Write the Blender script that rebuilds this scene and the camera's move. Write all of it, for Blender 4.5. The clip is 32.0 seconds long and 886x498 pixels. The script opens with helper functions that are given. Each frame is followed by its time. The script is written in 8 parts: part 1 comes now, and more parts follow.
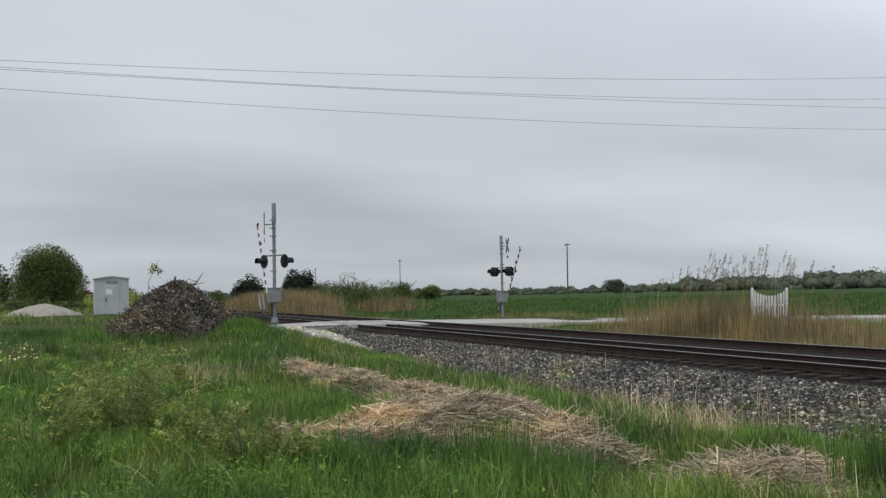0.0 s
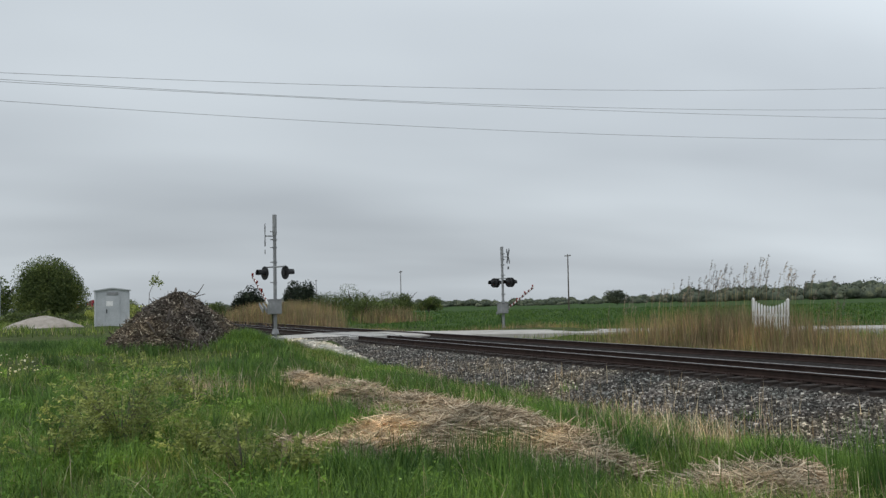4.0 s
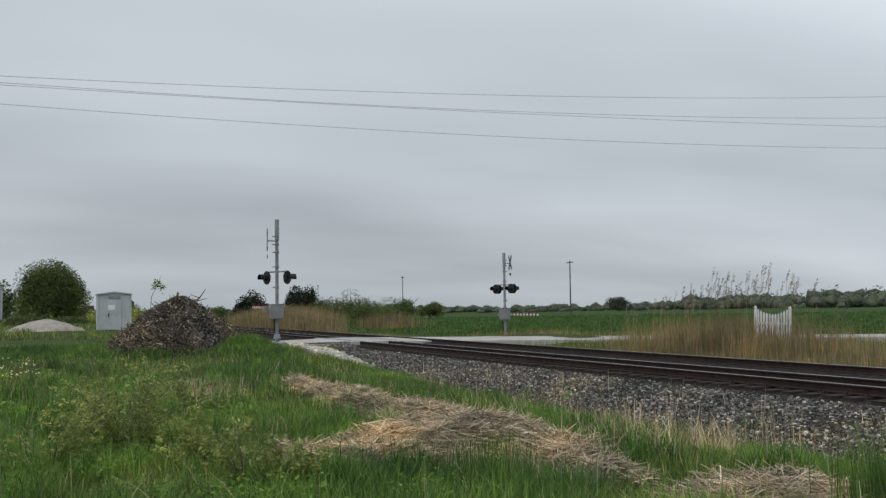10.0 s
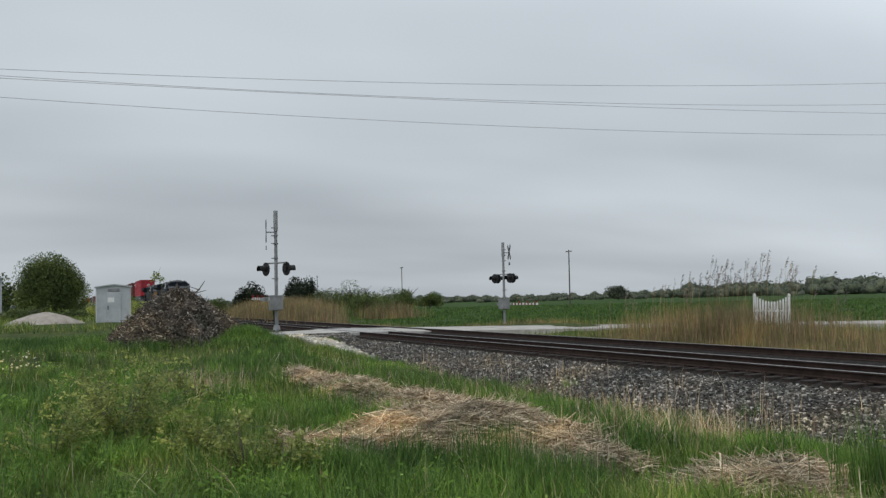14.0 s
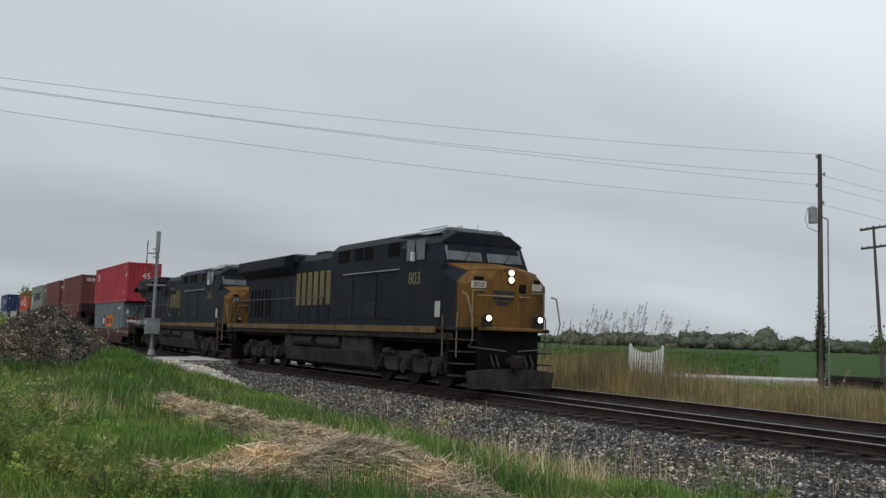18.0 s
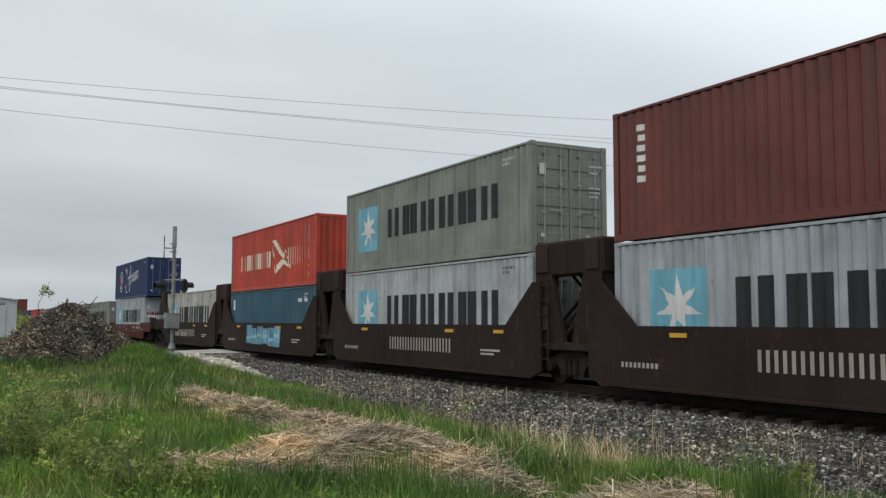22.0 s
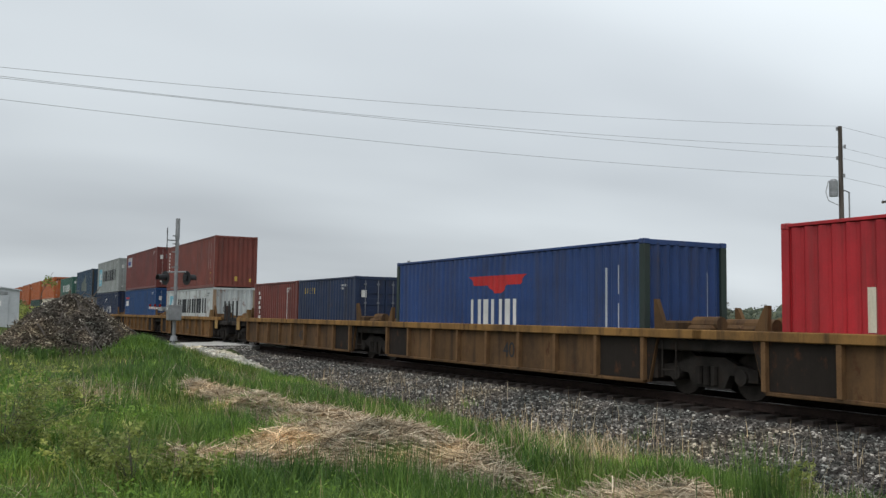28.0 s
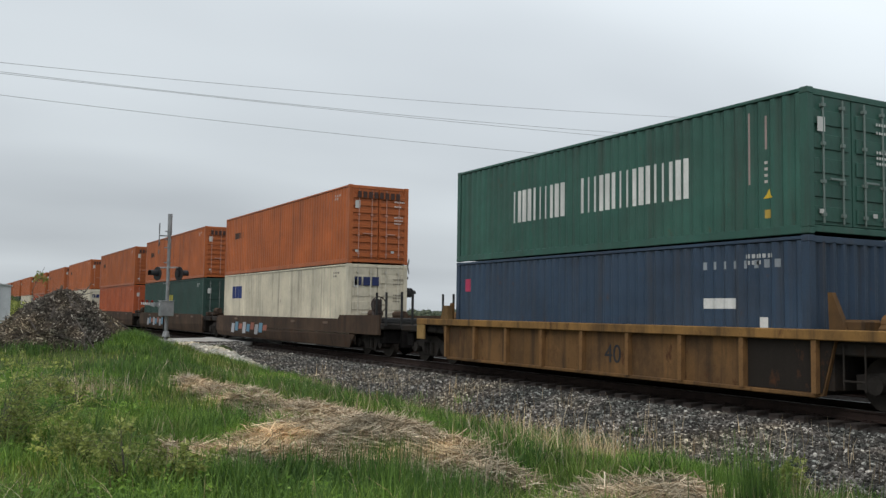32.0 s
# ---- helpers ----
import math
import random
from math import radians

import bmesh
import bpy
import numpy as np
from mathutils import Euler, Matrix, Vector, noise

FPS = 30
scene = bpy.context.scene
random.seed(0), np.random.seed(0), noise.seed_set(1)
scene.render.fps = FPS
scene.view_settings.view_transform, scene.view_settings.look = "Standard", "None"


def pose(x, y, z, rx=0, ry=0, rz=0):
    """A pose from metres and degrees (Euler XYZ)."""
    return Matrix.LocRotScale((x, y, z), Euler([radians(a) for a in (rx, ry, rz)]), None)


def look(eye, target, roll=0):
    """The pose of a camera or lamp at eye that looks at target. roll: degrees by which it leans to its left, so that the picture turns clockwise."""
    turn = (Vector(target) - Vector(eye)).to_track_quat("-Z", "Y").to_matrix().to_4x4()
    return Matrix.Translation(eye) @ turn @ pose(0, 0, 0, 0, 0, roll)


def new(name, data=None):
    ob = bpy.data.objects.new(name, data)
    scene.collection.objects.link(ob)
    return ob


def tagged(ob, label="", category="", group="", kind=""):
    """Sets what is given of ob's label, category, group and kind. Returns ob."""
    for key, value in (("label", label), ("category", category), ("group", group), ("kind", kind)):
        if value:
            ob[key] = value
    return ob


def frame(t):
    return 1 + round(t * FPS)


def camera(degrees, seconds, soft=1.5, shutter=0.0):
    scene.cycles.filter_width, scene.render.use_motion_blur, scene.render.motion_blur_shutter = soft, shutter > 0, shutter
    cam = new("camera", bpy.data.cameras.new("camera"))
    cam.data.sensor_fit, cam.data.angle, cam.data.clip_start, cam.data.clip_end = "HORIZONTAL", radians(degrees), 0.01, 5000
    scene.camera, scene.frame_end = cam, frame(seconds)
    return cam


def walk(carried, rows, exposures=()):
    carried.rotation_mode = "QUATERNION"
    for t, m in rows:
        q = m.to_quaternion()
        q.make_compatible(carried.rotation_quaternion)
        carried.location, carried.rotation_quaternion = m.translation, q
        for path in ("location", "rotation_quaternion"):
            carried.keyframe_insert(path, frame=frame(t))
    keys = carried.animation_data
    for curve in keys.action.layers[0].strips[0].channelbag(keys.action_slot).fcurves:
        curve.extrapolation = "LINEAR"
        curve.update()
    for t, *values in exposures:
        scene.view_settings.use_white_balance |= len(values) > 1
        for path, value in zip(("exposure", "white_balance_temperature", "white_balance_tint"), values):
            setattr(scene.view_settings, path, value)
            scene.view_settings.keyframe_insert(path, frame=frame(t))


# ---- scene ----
from collections import OrderedDict

# ======== camera ========
cam = camera(51.75, 32.0, soft=1.4)
EYE = (0.0, 0.0, 1.53)


def head(yaw, pitch, roll):
    return pose(*EYE, 90 + pitch, roll, yaw)


walk(cam, [
    (0.0, head(67.231, 2.671, 1.157)),
    (0.5, head(67.333, 3.268, 1.376)),
    (1.0, head(67.805, 3.185, 1.297)),
    (1.5, head(67.945, 2.657, 1.295)),
    (2.0, head(67.815, 2.343, 1.480)),
    (2.5, head(67.371, 2.426, 1.368)),
    (3.0, head(67.105, 2.661, 1.185)),
    (3.5, head(67.252, 3.038, 1.248)),
    (4.0, head(67.283, 3.369, 1.271)),
    (4.5, head(67.293, 3.759, 1.142)),
    (6.5, head(66.949, 4.069, 1.087)),
    (7.0, head(67.042, 4.140, 1.067)),
    (7.5, head(67.118, 4.441, 0.958)),
    (8.0, head(67.049, 4.749, 0.776)),
    (8.5, head(66.837, 4.770, 0.820)),
    (9.0, head(67.042, 4.593, 0.911)),
    (9.5, head(67.422, 3.954, 1.007)),
    (10.0, head(67.393, 3.740, 0.907)),
    (10.5, head(67.253, 4.012, 0.529)),
    (11.0, head(67.031, 4.234, 0.450)),
    (11.5, head(66.822, 4.403, 0.579)),
    (12.0, head(66.814, 4.493, 0.662)),
    (12.5, head(67.008, 4.535, 0.609)),
    (13.0, head(67.362, 4.281, 0.799)),
    (13.5, head(67.690, 3.392, 1.125)),
    (15.5, head(65.544, 3.318, 1.525)),
    (16.0, head(64.938, 3.809, 1.260)),
    (16.5, head(64.058, 3.396, 1.234)),
    (17.0, head(61.700, 3.534, 0.075)),
    (17.5, head(60.661, 5.090, -1.189)),
    (18.0, head(60.098, 5.408, -1.819)),
    (18.5, head(59.730, 5.347, -1.827)),
    (19.0, head(59.309, 5.035, -1.613)),
    (19.5, head(59.426, 4.808, -0.912)),
    (20.0, head(61.051, 4.256, -0.230)),
    (20.5, head(61.692, 4.243, -0.205)),
    (21.0, head(62.021, 4.732, -0.170)),
    (21.5, head(62.228, 4.648, -0.212)),
    (22.0, head(61.219, 4.503, -0.076)),
    (22.5, head(59.476, 4.660, -0.105)),
    (23.0, head(57.925, 4.570, -0.345)),
    (23.5, head(57.251, 4.303, -0.212)),
    (24.0, head(57.689, 4.013, -0.244)),
    (24.5, head(58.157, 3.619, -0.496)),
    (25.0, head(59.175, 3.116, -0.513)),
    (25.5, head(59.687, 2.977, -0.459)),
    (27.5, head(61.180, 4.044, -0.754)),
    (28.0, head(61.336, 4.204, -0.754)),
    (28.5, head(61.280, 4.246, -0.807)),
    (29.0, head(61.113, 4.458, -0.921)),
    (29.5, head(61.189, 4.149, -0.854)),
    (30.0, head(61.378, 3.816, -0.850)),
    (30.5, head(61.431, 3.738, -0.748)),
    (31.0, head(61.464, 4.044, -0.787)),
    (31.5, head(61.357, 4.148, -0.719)),
    (32.0, head(60.883, 3.955, -0.801)),
], exposures=[(0, 0.0, 6320, 10), (4.5, 0.0, 6320, 10), (7, -0.12, 6320, 10), (13, -0.12, 6320, 10), (16, 0.02, 6320, 10), (16.5, -0.03, 6320, 10), (18, -0.10, 6320, 10), (18.6, 0.05, 6380, 10), (19, 0.14, 6420, 10), (20, 0.29, 6420, 10), (21, 0.16, 6420, 10), (24, 0.10, 6420, 10), (28, 0.12, 6420, 10), (32, 0.12, 6420, 10)])

# ======== plan: x runs along the track, y across it, z = 0 on the rail head ========
YC = 14.365          # track centre line
SPEED = 25.7         # train speed, m/s
T_REF = 24.0
rng = np.random.default_rng(7)

# ======== world, sun ========
world = bpy.data.worlds.new("overcast_sky")
scene.world = world
world.use_nodes = True
wn, wl = world.node_tree.nodes, world.node_tree.links
wn.clear()
w_out, w_bg = wn.new("ShaderNodeOutputWorld"), wn.new("ShaderNodeBackground")
w_sky, w_tc = wn.new("ShaderNodeTexSky"), wn.new("ShaderNodeTexCoord")
w_sky.sky_type, w_sky.sun_disc = "NISHITA", False
w_sky.sun_elevation, w_sky.sun_rotation = radians(52), radians(150)
w_sky.dust_density = 4.0
w_sep, w_comb = wn.new("ShaderNodeSeparateXYZ"), wn.new("ShaderNodeCombineXYZ")
wl.new(w_tc.outputs["Generated"], w_sep.inputs[0])


def wmath(op, a, b):
    n = wn.new("ShaderNodeMath")
    n.operation = op
    for i, v in enumerate((a, b)):
        if isinstance(v, (int, float)):
            n.inputs[i].default_value = v
        else:
            wl.new(v, n.inputs[i])
    return n.outputs[0]


zz = wmath("ADD", wmath("MAXIMUM", w_sep.outputs[2], 0.0), 0.16)
wl.new(wmath("DIVIDE", w_sep.outputs[0], zz), w_comb.inputs[0])
wl.new(wmath("DIVIDE", w_sep.outputs[1], zz), w_comb.inputs[1])
w_map = wn.new("ShaderNodeMapping")
w_map.inputs["Rotation"].default_value = (0, 0, radians(28))
w_map.inputs["Scale"].default_value = (0.56, 0.30, 1)
w_map.inputs["Location"].default_value = (1.3, 4.1, 0)
wl.new(w_comb.outputs[0], w_map.inputs[0])
w_noise = wn.new("ShaderNodeTexNoise")
w_noise.inputs["Scale"].default_value, w_noise.inputs["Detail"].default_value = 1.35, 3.0
w_noise.inputs["Roughness"].default_value = 0.42
wl.new(w_map.outputs[0], w_noise.inputs["Vector"])
w_ramp = wn.new("ShaderNodeValToRGB")
e = w_ramp.color_ramp.elements
e[0].position, e[0].color = 0.33, (0.465, 0.500, 0.526, 1)
e[1].position, e[1].color = 0.67, (0.640, 0.687, 0.712, 1)
wl.new(w_noise.outputs[0], w_ramp.inputs[0])
# cloud deck slightly brighter overhead than low down
w_up = wn.new("ShaderNodeMapRange")
w_up.inputs["From Min"].default_value, w_up.inputs["From Max"].default_value = 0.0, 0.35
w_up.inputs["To Min"].default_value, w_up.inputs["To Max"].default_value = 0.94, 1.24
wl.new(w_sep.outputs[2], w_up.inputs["Value"])
w_mul = wn.new("ShaderNodeMix")
w_mul.data_type, w_mul.blend_type = "RGBA", "MULTIPLY"
w_mul.inputs["Factor"].default_value = 1.0
wl.new(w_ramp.outputs[0], w_mul.inputs["A"])
wl.new(w_up.outputs[0], w_mul.inputs["B"])
w_bg2, w_add = wn.new("ShaderNodeBackground"), wn.new("ShaderNodeAddShader")
wl.new(w_sky.outputs[0], w_bg2.inputs["Color"])
w_bg2.inputs["Strength"].default_value = 0.006
# the deck thins towards +x
w_side = wn.new("ShaderNodeMapRange")
w_side.inputs["From Min"].default_value, w_side.inputs["From Max"].default_value = -1.0, -0.68
w_side.inputs["To Min"].default_value, w_side.inputs["To Max"].default_value = 0.87, 1.06
wl.new(w_sep.outputs[0], w_side.inputs["Value"])
w_mul2 = wn.new("ShaderNodeMix")
w_mul2.data_type, w_mul2.blend_type = "RGBA", "MULTIPLY"
w_mul2.inputs["Factor"].default_value = 1.0
wl.new(w_mul.outputs["Result"], w_mul2.inputs["A"])
wl.new(w_side.outputs[0], w_mul2.inputs["B"])
wl.new(w_mul2.outputs["Result"], w_bg.inputs["Color"])
w_bg.inputs["Strength"].default_value = 1.0
wl.new(w_bg.outputs[0], w_add.inputs[0])
wl.new(w_bg2.outputs[0], w_add.inputs[1])
wl.new(w_add.outputs[0], w_out.inputs["Surface"])

sun_data = bpy.data.lights.new("sun", "SUN")
sun_data.energy, sun_data.angle, sun_data.color = 1.3, radians(50), (1.0, 0.98, 0.95)
sun = new("sun", sun_data)
sun.matrix_world = look((0, 0, 60), (-25, 35, 0))


# ======== materials ========
def nodes_of(name):
    m = bpy.data.materials.new(name)
    m.use_nodes = True
    return m, m.node_tree.nodes, m.node_tree.links, m.node_tree.nodes["Principled BSDF"]


def noise_tex(n, l, scale, detail=4, rough=0.55, stretch=None, coord="Object"):
    tc = n.new("ShaderNodeTexCoord")
    t = n.new("ShaderNodeTexNoise")
    t.inputs["Scale"].default_value, t.inputs["Detail"].default_value, t.inputs["Roughness"].default_value = scale, detail, rough
    if stretch:
        mp = n.new("ShaderNodeMapping")
        mp.inputs["Scale"].default_value = stretch
        l.new(tc.outputs[coord], mp.inputs[0])
        l.new(mp.outputs[0], t.inputs["Vector"])
    else:
        l.new(tc.outputs[coord], t.inputs["Vector"])
    return t.outputs[0]


def ramp(n, l, fac, stops):
    r = n.new("ShaderNodeValToRGB")
    els = r.color_ramp.elements
    while len(els) < len(stops):
        els.new(0.5)
    for el, (p, c) in zip(els, stops):
        el.position, el.color = p, (*c, 1)
    l.new(fac, r.inputs[0])
    return r.outputs[0]


def mix(n, l, fac, a, b, blend="MIX"):
    m = n.new("ShaderNodeMix")
    m.data_type, m.blend_type = "RGBA", blend
    for key, v in (("Factor", fac), ("A", a), ("B", b)):
        s = [i for i in m.inputs if i.name == key and (i.type == "RGBA" if key != "Factor" else i.type == "VALUE")][0]
        if isinstance(v, (int, float)):
            s.default_value = v
        elif isinstance(v, tuple):
            s.default_value = (*v, 1)
        else:
            l.new(v, s)
    return [o for o in m.outputs if o.type == "RGBA"][0]


def bump(n, l, bsdf, height, strength=0.3, dist=0.02):
    b = n.new("ShaderNodeBump")
    b.inputs["Strength"].default_value, b.inputs["Distance"].default_value = strength, dist
    l.new(height, b.inputs["Height"])
    l.new(b.outputs[0], bsdf.inputs["Normal"])


def surface(name, c1, c2, scale=3.0, rough=0.8, metal=0.0, fine=40.0, bump_s=0.25, bump_d=0.01, stain=None, stretch=None, spec=0.3):
    """Two colours by coarse noise, a fine grain over them, an optional stain colour."""
    m, n, l, b = nodes_of(name)
    col = ramp(n, l, noise_tex(n, l, scale, 5, stretch=stretch), [(0.32, c1), (0.68, c2)])
    fine_f = noise_tex(n, l, fine, 3)
    col = mix(n, l, 0.35, col, ramp(n, l, fine_f, [(0.3, (0.45, 0.45, 0.45)), (0.7, (1.0, 1.0, 1.0))]), "MULTIPLY")
    if stain:
        f = ramp(n, l, noise_tex(n, l, scale * 0.6, 6, 0.7, stretch), [(0.52, (0, 0, 0)), (0.66, (1, 1, 1))])
        col = mix(n, l, f, col, stain)
    l.new(col, b.inputs["Base Color"])
    b.inputs["Roughness"].default_value, b.inputs["Metallic"].default_value = rough, metal
    b.inputs["Specular IOR Level"].default_value = spec
    bump(n, l, b, fine_f, bump_s, bump_d)
    return m


def painted(name, rust=0.5, rough=0.5, dirt=0.5, rust_col=(0.10, 0.045, 0.022), dirt_col=(0.045, 0.038, 0.033), spec=0.28, onset=0.62, grime=0.0):
    """Paint whose colour is the object's own, with streaks of dirt, rust spots and grime."""
    m, n, l, b = nodes_of(name)
    info = n.new("ShaderNodeObjectInfo")
    base = info.outputs["Color"]
    fade = ramp(n, l, noise_tex(n, l, 0.55, 4), [(0.3, (0.70, 0.70, 0.70)), (0.7, (1.12, 1.10, 1.08))])
    col = mix(n, l, 1.0, base, fade, "MULTIPLY")
    streak = ramp(n, l, noise_tex(n, l, 1.6, 5, 0.65, (2.6, 2.6, 0.12)), [(0.50, (0, 0, 0)), (0.78, (dirt, dirt, dirt))])
    col = mix(n, l, streak, col, dirt_col)
    if grime:
        soot = ramp(n, l, noise_tex(n, l, 0.7, 6, 0.7, (1, 1, 0.6)), [(0.44, (0, 0, 0)), (0.66, (grime, grime, grime))])
        col = mix(n, l, soot, col, dirt_col)
    spots = ramp(n, l, noise_tex(n, l, 3.2, 8, 0.72, (1, 1, 0.55)), [(onset, (0, 0, 0)), (onset + 0.10, (rust, rust, rust))])
    col = mix(n, l, spots, col, rust_col)
    grain = noise_tex(n, l, 30, 3)
    col = mix(n, l, 0.2, col, ramp(n, l, grain, [(0.35, (0.5, 0.5, 0.5)), (0.65, (1, 1, 1))]), "MULTIPLY")
    l.new(col, b.inputs["Base Color"])
    b.inputs["Roughness"].default_value = rough
    b.inputs["Specular IOR Level"].default_value = spec
    dent = n.new("ShaderNodeBump")
    dent.inputs["Strength"].default_value, dent.inputs["Distance"].default_value = 0.5, 0.05
    l.new(noise_tex(n, l, 1.7, 3, 0.5), dent.inputs["Height"])
    fine = n.new("ShaderNodeBump")
    fine.inputs["Strength"].default_value, fine.inputs["Distance"].default_value = 0.1, 0.004
    l.new(grain, fine.inputs["Height"])
    l.new(dent.outputs[0], fine.inputs["Normal"])
    l.new(fine.outputs[0], b.inputs["Normal"])
    return m


def leafy(name, stops, rough=0.6, trans=0.25):
    """Colour by random island, for blades, leaves and stones."""
    m, n, l, b = nodes_of(name)
    g = n.new("ShaderNodeNewGeometry")
    col = ramp(n, l, g.outputs["Random Per Island"], stops)
    patch = ramp(n, l, noise_tex(n, l, 0.42, 5), [(0.33, (0.62, 0.66, 0.66)), (0.50, (1.0, 0.98, 0.95)), (0.66, (1.5, 1.36, 1.10))])
    col = mix(n, l, 1.0, col, patch, "MULTIPLY")
    tuft = ramp(n, l, noise_tex(n, l, 2.4, 3), [(0.34, (0.62, 0.66, 0.62)), (0.66, (1.32, 1.28, 1.2))])
    col = mix(n, l, 1.0, col, tuft, "MULTIPLY")
    l.new(col, b.inputs["Base Color"])
    b.inputs["Roughness"].default_value = rough
    b.inputs["Specular IOR Level"].default_value = 0.25
    if trans:
        b.inputs["Transmission Weight"].default_value = 0.0
        t = n.new("ShaderNodeBsdfTranslucent")
        l.new(col, t.inputs["Color"])
        ms = n.new("ShaderNodeMixShader")
        ms.inputs[0].default_value = trans
        out = n["Material Output"]
        l.new(b.outputs[0], ms.inputs[1])
        l.new(t.outputs[0], ms.inputs[2])
        l.new(ms.outputs[0], out.inputs["Surface"])
    return m


def glow(name, col, s):
    m, n, l, b = nodes_of(name)
    b.inputs["Base Color"].default_value = (*col, 1)
    b.inputs["Emission Color"].default_value = (*col, 1)
    b.inputs["Emission Strength"].default_value = s
    return m


M = OrderedDict()
M["container"] = painted("container_paint", 0.65, 0.5, 0.58, grime=0.22)
M["worn_container"] = painted("worn_container_paint", 0.95, 0.6, 0.75, (0.13, 0.06, 0.03), (0.10, 0.075, 0.055), 0.2, 0.56)
M["wellcar"] = painted("well_car_paint", 0.9, 0.8, 0.95, (0.075, 0.034, 0.018), (0.028, 0.022, 0.018), 0.12, 0.58, 0.65)
M["loco"] = painted("locomotive_paint", 0.4, 0.55, 0.7, (0.035, 0.021, 0.014), (0.026, 0.022, 0.019), 0.09, 0.58, 0.55)
M["mark"] = painted("lettering_paint", 0.25, 0.6, 0.3)
M["plain"] = painted("weathered_metal", 0.35, 0.55, 0.4)
M["under"] = surface("underframe_grime", (0.016, 0.014, 0.0125), (0.040, 0.035, 0.031), 2.2, 0.85, 0.0, 26, 0.4, 0.01, (0.032, 0.022, 0.016), spec=0.1)
M["wheel"] = surface("wheel_steel", (0.022, 0.018, 0.016), (0.045, 0.037, 0.031), 4, 0.7, 0.1, 30, spec=0.15)
M["tread"] = surface("polished_steel", (0.24, 0.225, 0.215), (0.36, 0.345, 0.335), 3, 0.38, 0.9, 60, 0.05, 0.002)
M["rail"] = surface("rusted_rail", (0.026, 0.018, 0.016), (0.047, 0.032, 0.027), 3, 0.9, 0.0, 40, 0.3, 0.004, spec=0.1)
M["tie"] = surface("creosoted_tie", (0.018, 0.014, 0.012), (0.042, 0.032, 0.027), 3.5, 0.9, 0, 22, 0.6, 0.012, (0.065, 0.05, 0.042), (0.4, 3, 3))
M["ballast"] = surface("ballast_bed", (0.020, 0.018, 0.017), (0.060, 0.055, 0.052), 9.0, 1.0, 0, 30, 0.9, 0.03, spec=0.0)
M["road"] = surface("pale_gravel_road", (0.36, 0.34, 0.31), (0.50, 0.48, 0.45), 0.9, 0.95, 0, 24, 0.5, 0.012, (0.27, 0.25, 0.22))
M["panel"] = surface("crossing_concrete", (0.33, 0.32, 0.30), (0.46, 0.45, 0.43), 1.2, 0.9, 0, 24, 0.4, 0.006, (0.14, 0.13, 0.12))
M["galv"] = surface("galvanised_steel", (0.22, 0.225, 0.23), (0.33, 0.335, 0.34), 4, 0.5, 0.35, 40, 0.1, 0.002)
M["black"] = surface("black_hood", (0.012, 0.012, 0.013), (0.028, 0.028, 0.029), 5, 0.6, 0, 40, 0.1, 0.002)
M["glass"] = surface("dark_cab_glass", (0.03, 0.034, 0.036), (0.09, 0.10, 0.105), 1.5, 0.08, 0.0, 30, 0.02, 0.001, spec=0.8)
M["lens"] = surface("red_lens", (0.16, 0.012, 0.01), (0.24, 0.02, 0.016), 8, 0.25, 0, 60, 0.1, 0.002)
M["silver"] = surface("silver_shed_sheet", (0.42, 0.44, 0.46), (0.55, 0.57, 0.59), 1.2, 0.5, 0.25, 30, 0.08, 0.003, (0.34, 0.34, 0.34))
M["pole"] = surface("weathered_pole_wood", (0.055, 0.044, 0.036), (0.13, 0.11, 0.095), 2.5, 0.9, 0, 30, 0.5, 0.01, None, (4, 4, 0.3))
M["wire"] = surface("wire", (0.26, 0.26, 0.265), (0.34, 0.34, 0.345), 2, 0.6, 0.0)
# bare sign metal, with the shade of its backlit side in the dark colour
M["sign_back"] = surface("backlit_bare_metal", (0.085, 0.087, 0.09), (0.14, 0.142, 0.145), 4, 0.6, 0.2, 40, 0.1, 0.002)
M["white"] = surface("white_picket_paint", (0.70, 0.70, 0.69), (0.82, 0.82, 0.81), 3, 0.6, 0, 30, 0.1, 0.003, (0.5, 0.48, 0.44))
M["headlamp"] = glow("headlamp_glow", (1.0, 0.82, 0.56), 7.0)
M["lamp_off"] = surface("unlit_lamp_glass", (0.25, 0.24, 0.22), (0.36, 0.35, 0.33), 6, 0.2, 0, 40, 0.1, 0.002)
M["stone"] = leafy("ballast_stones", [(0.0, (0.024, 0.022, 0.021)), (0.45, (0.072, 0.066, 0.065)), (0.74, (0.145, 0.136, 0.133)), (0.89, (0.25, 0.24, 0.235)), (1.0, (0.58, 0.56, 0.55))], 0.9, 0)
M["pale_stone"] = leafy("pale_stones", [(0.0, (0.30, 0.28, 0.26)), (0.5, (0.48, 0.46, 0.43)), (1.0, (0.66, 0.64, 0.61))], 0.9, 0)
M["grass"] = leafy("green_grass", [(0.0, (0.058, 0.101, 0.023)), (0.35, (0.115, 0.185, 0.040)), (0.78, (0.199, 0.271, 0.063)), (0.92, (0.304, 0.333, 0.115)), (1.0, (0.491, 0.421, 0.257))], 0.55, 0.36)
M["deep"] = leafy("lush_grass", [(0.0, (0.042, 0.096, 0.026)), (0.5, (0.088, 0.173, 0.040)), (1.0, (0.164, 0.267, 0.061))], 0.55, 0.36)
M["fresh"] = leafy("fresh_grass", [(0.0, (0.091, 0.185, 0.030)), (0.5, (0.150, 0.275, 0.049)), (1.0, (0.240, 0.369, 0.084))], 0.55, 0.4)
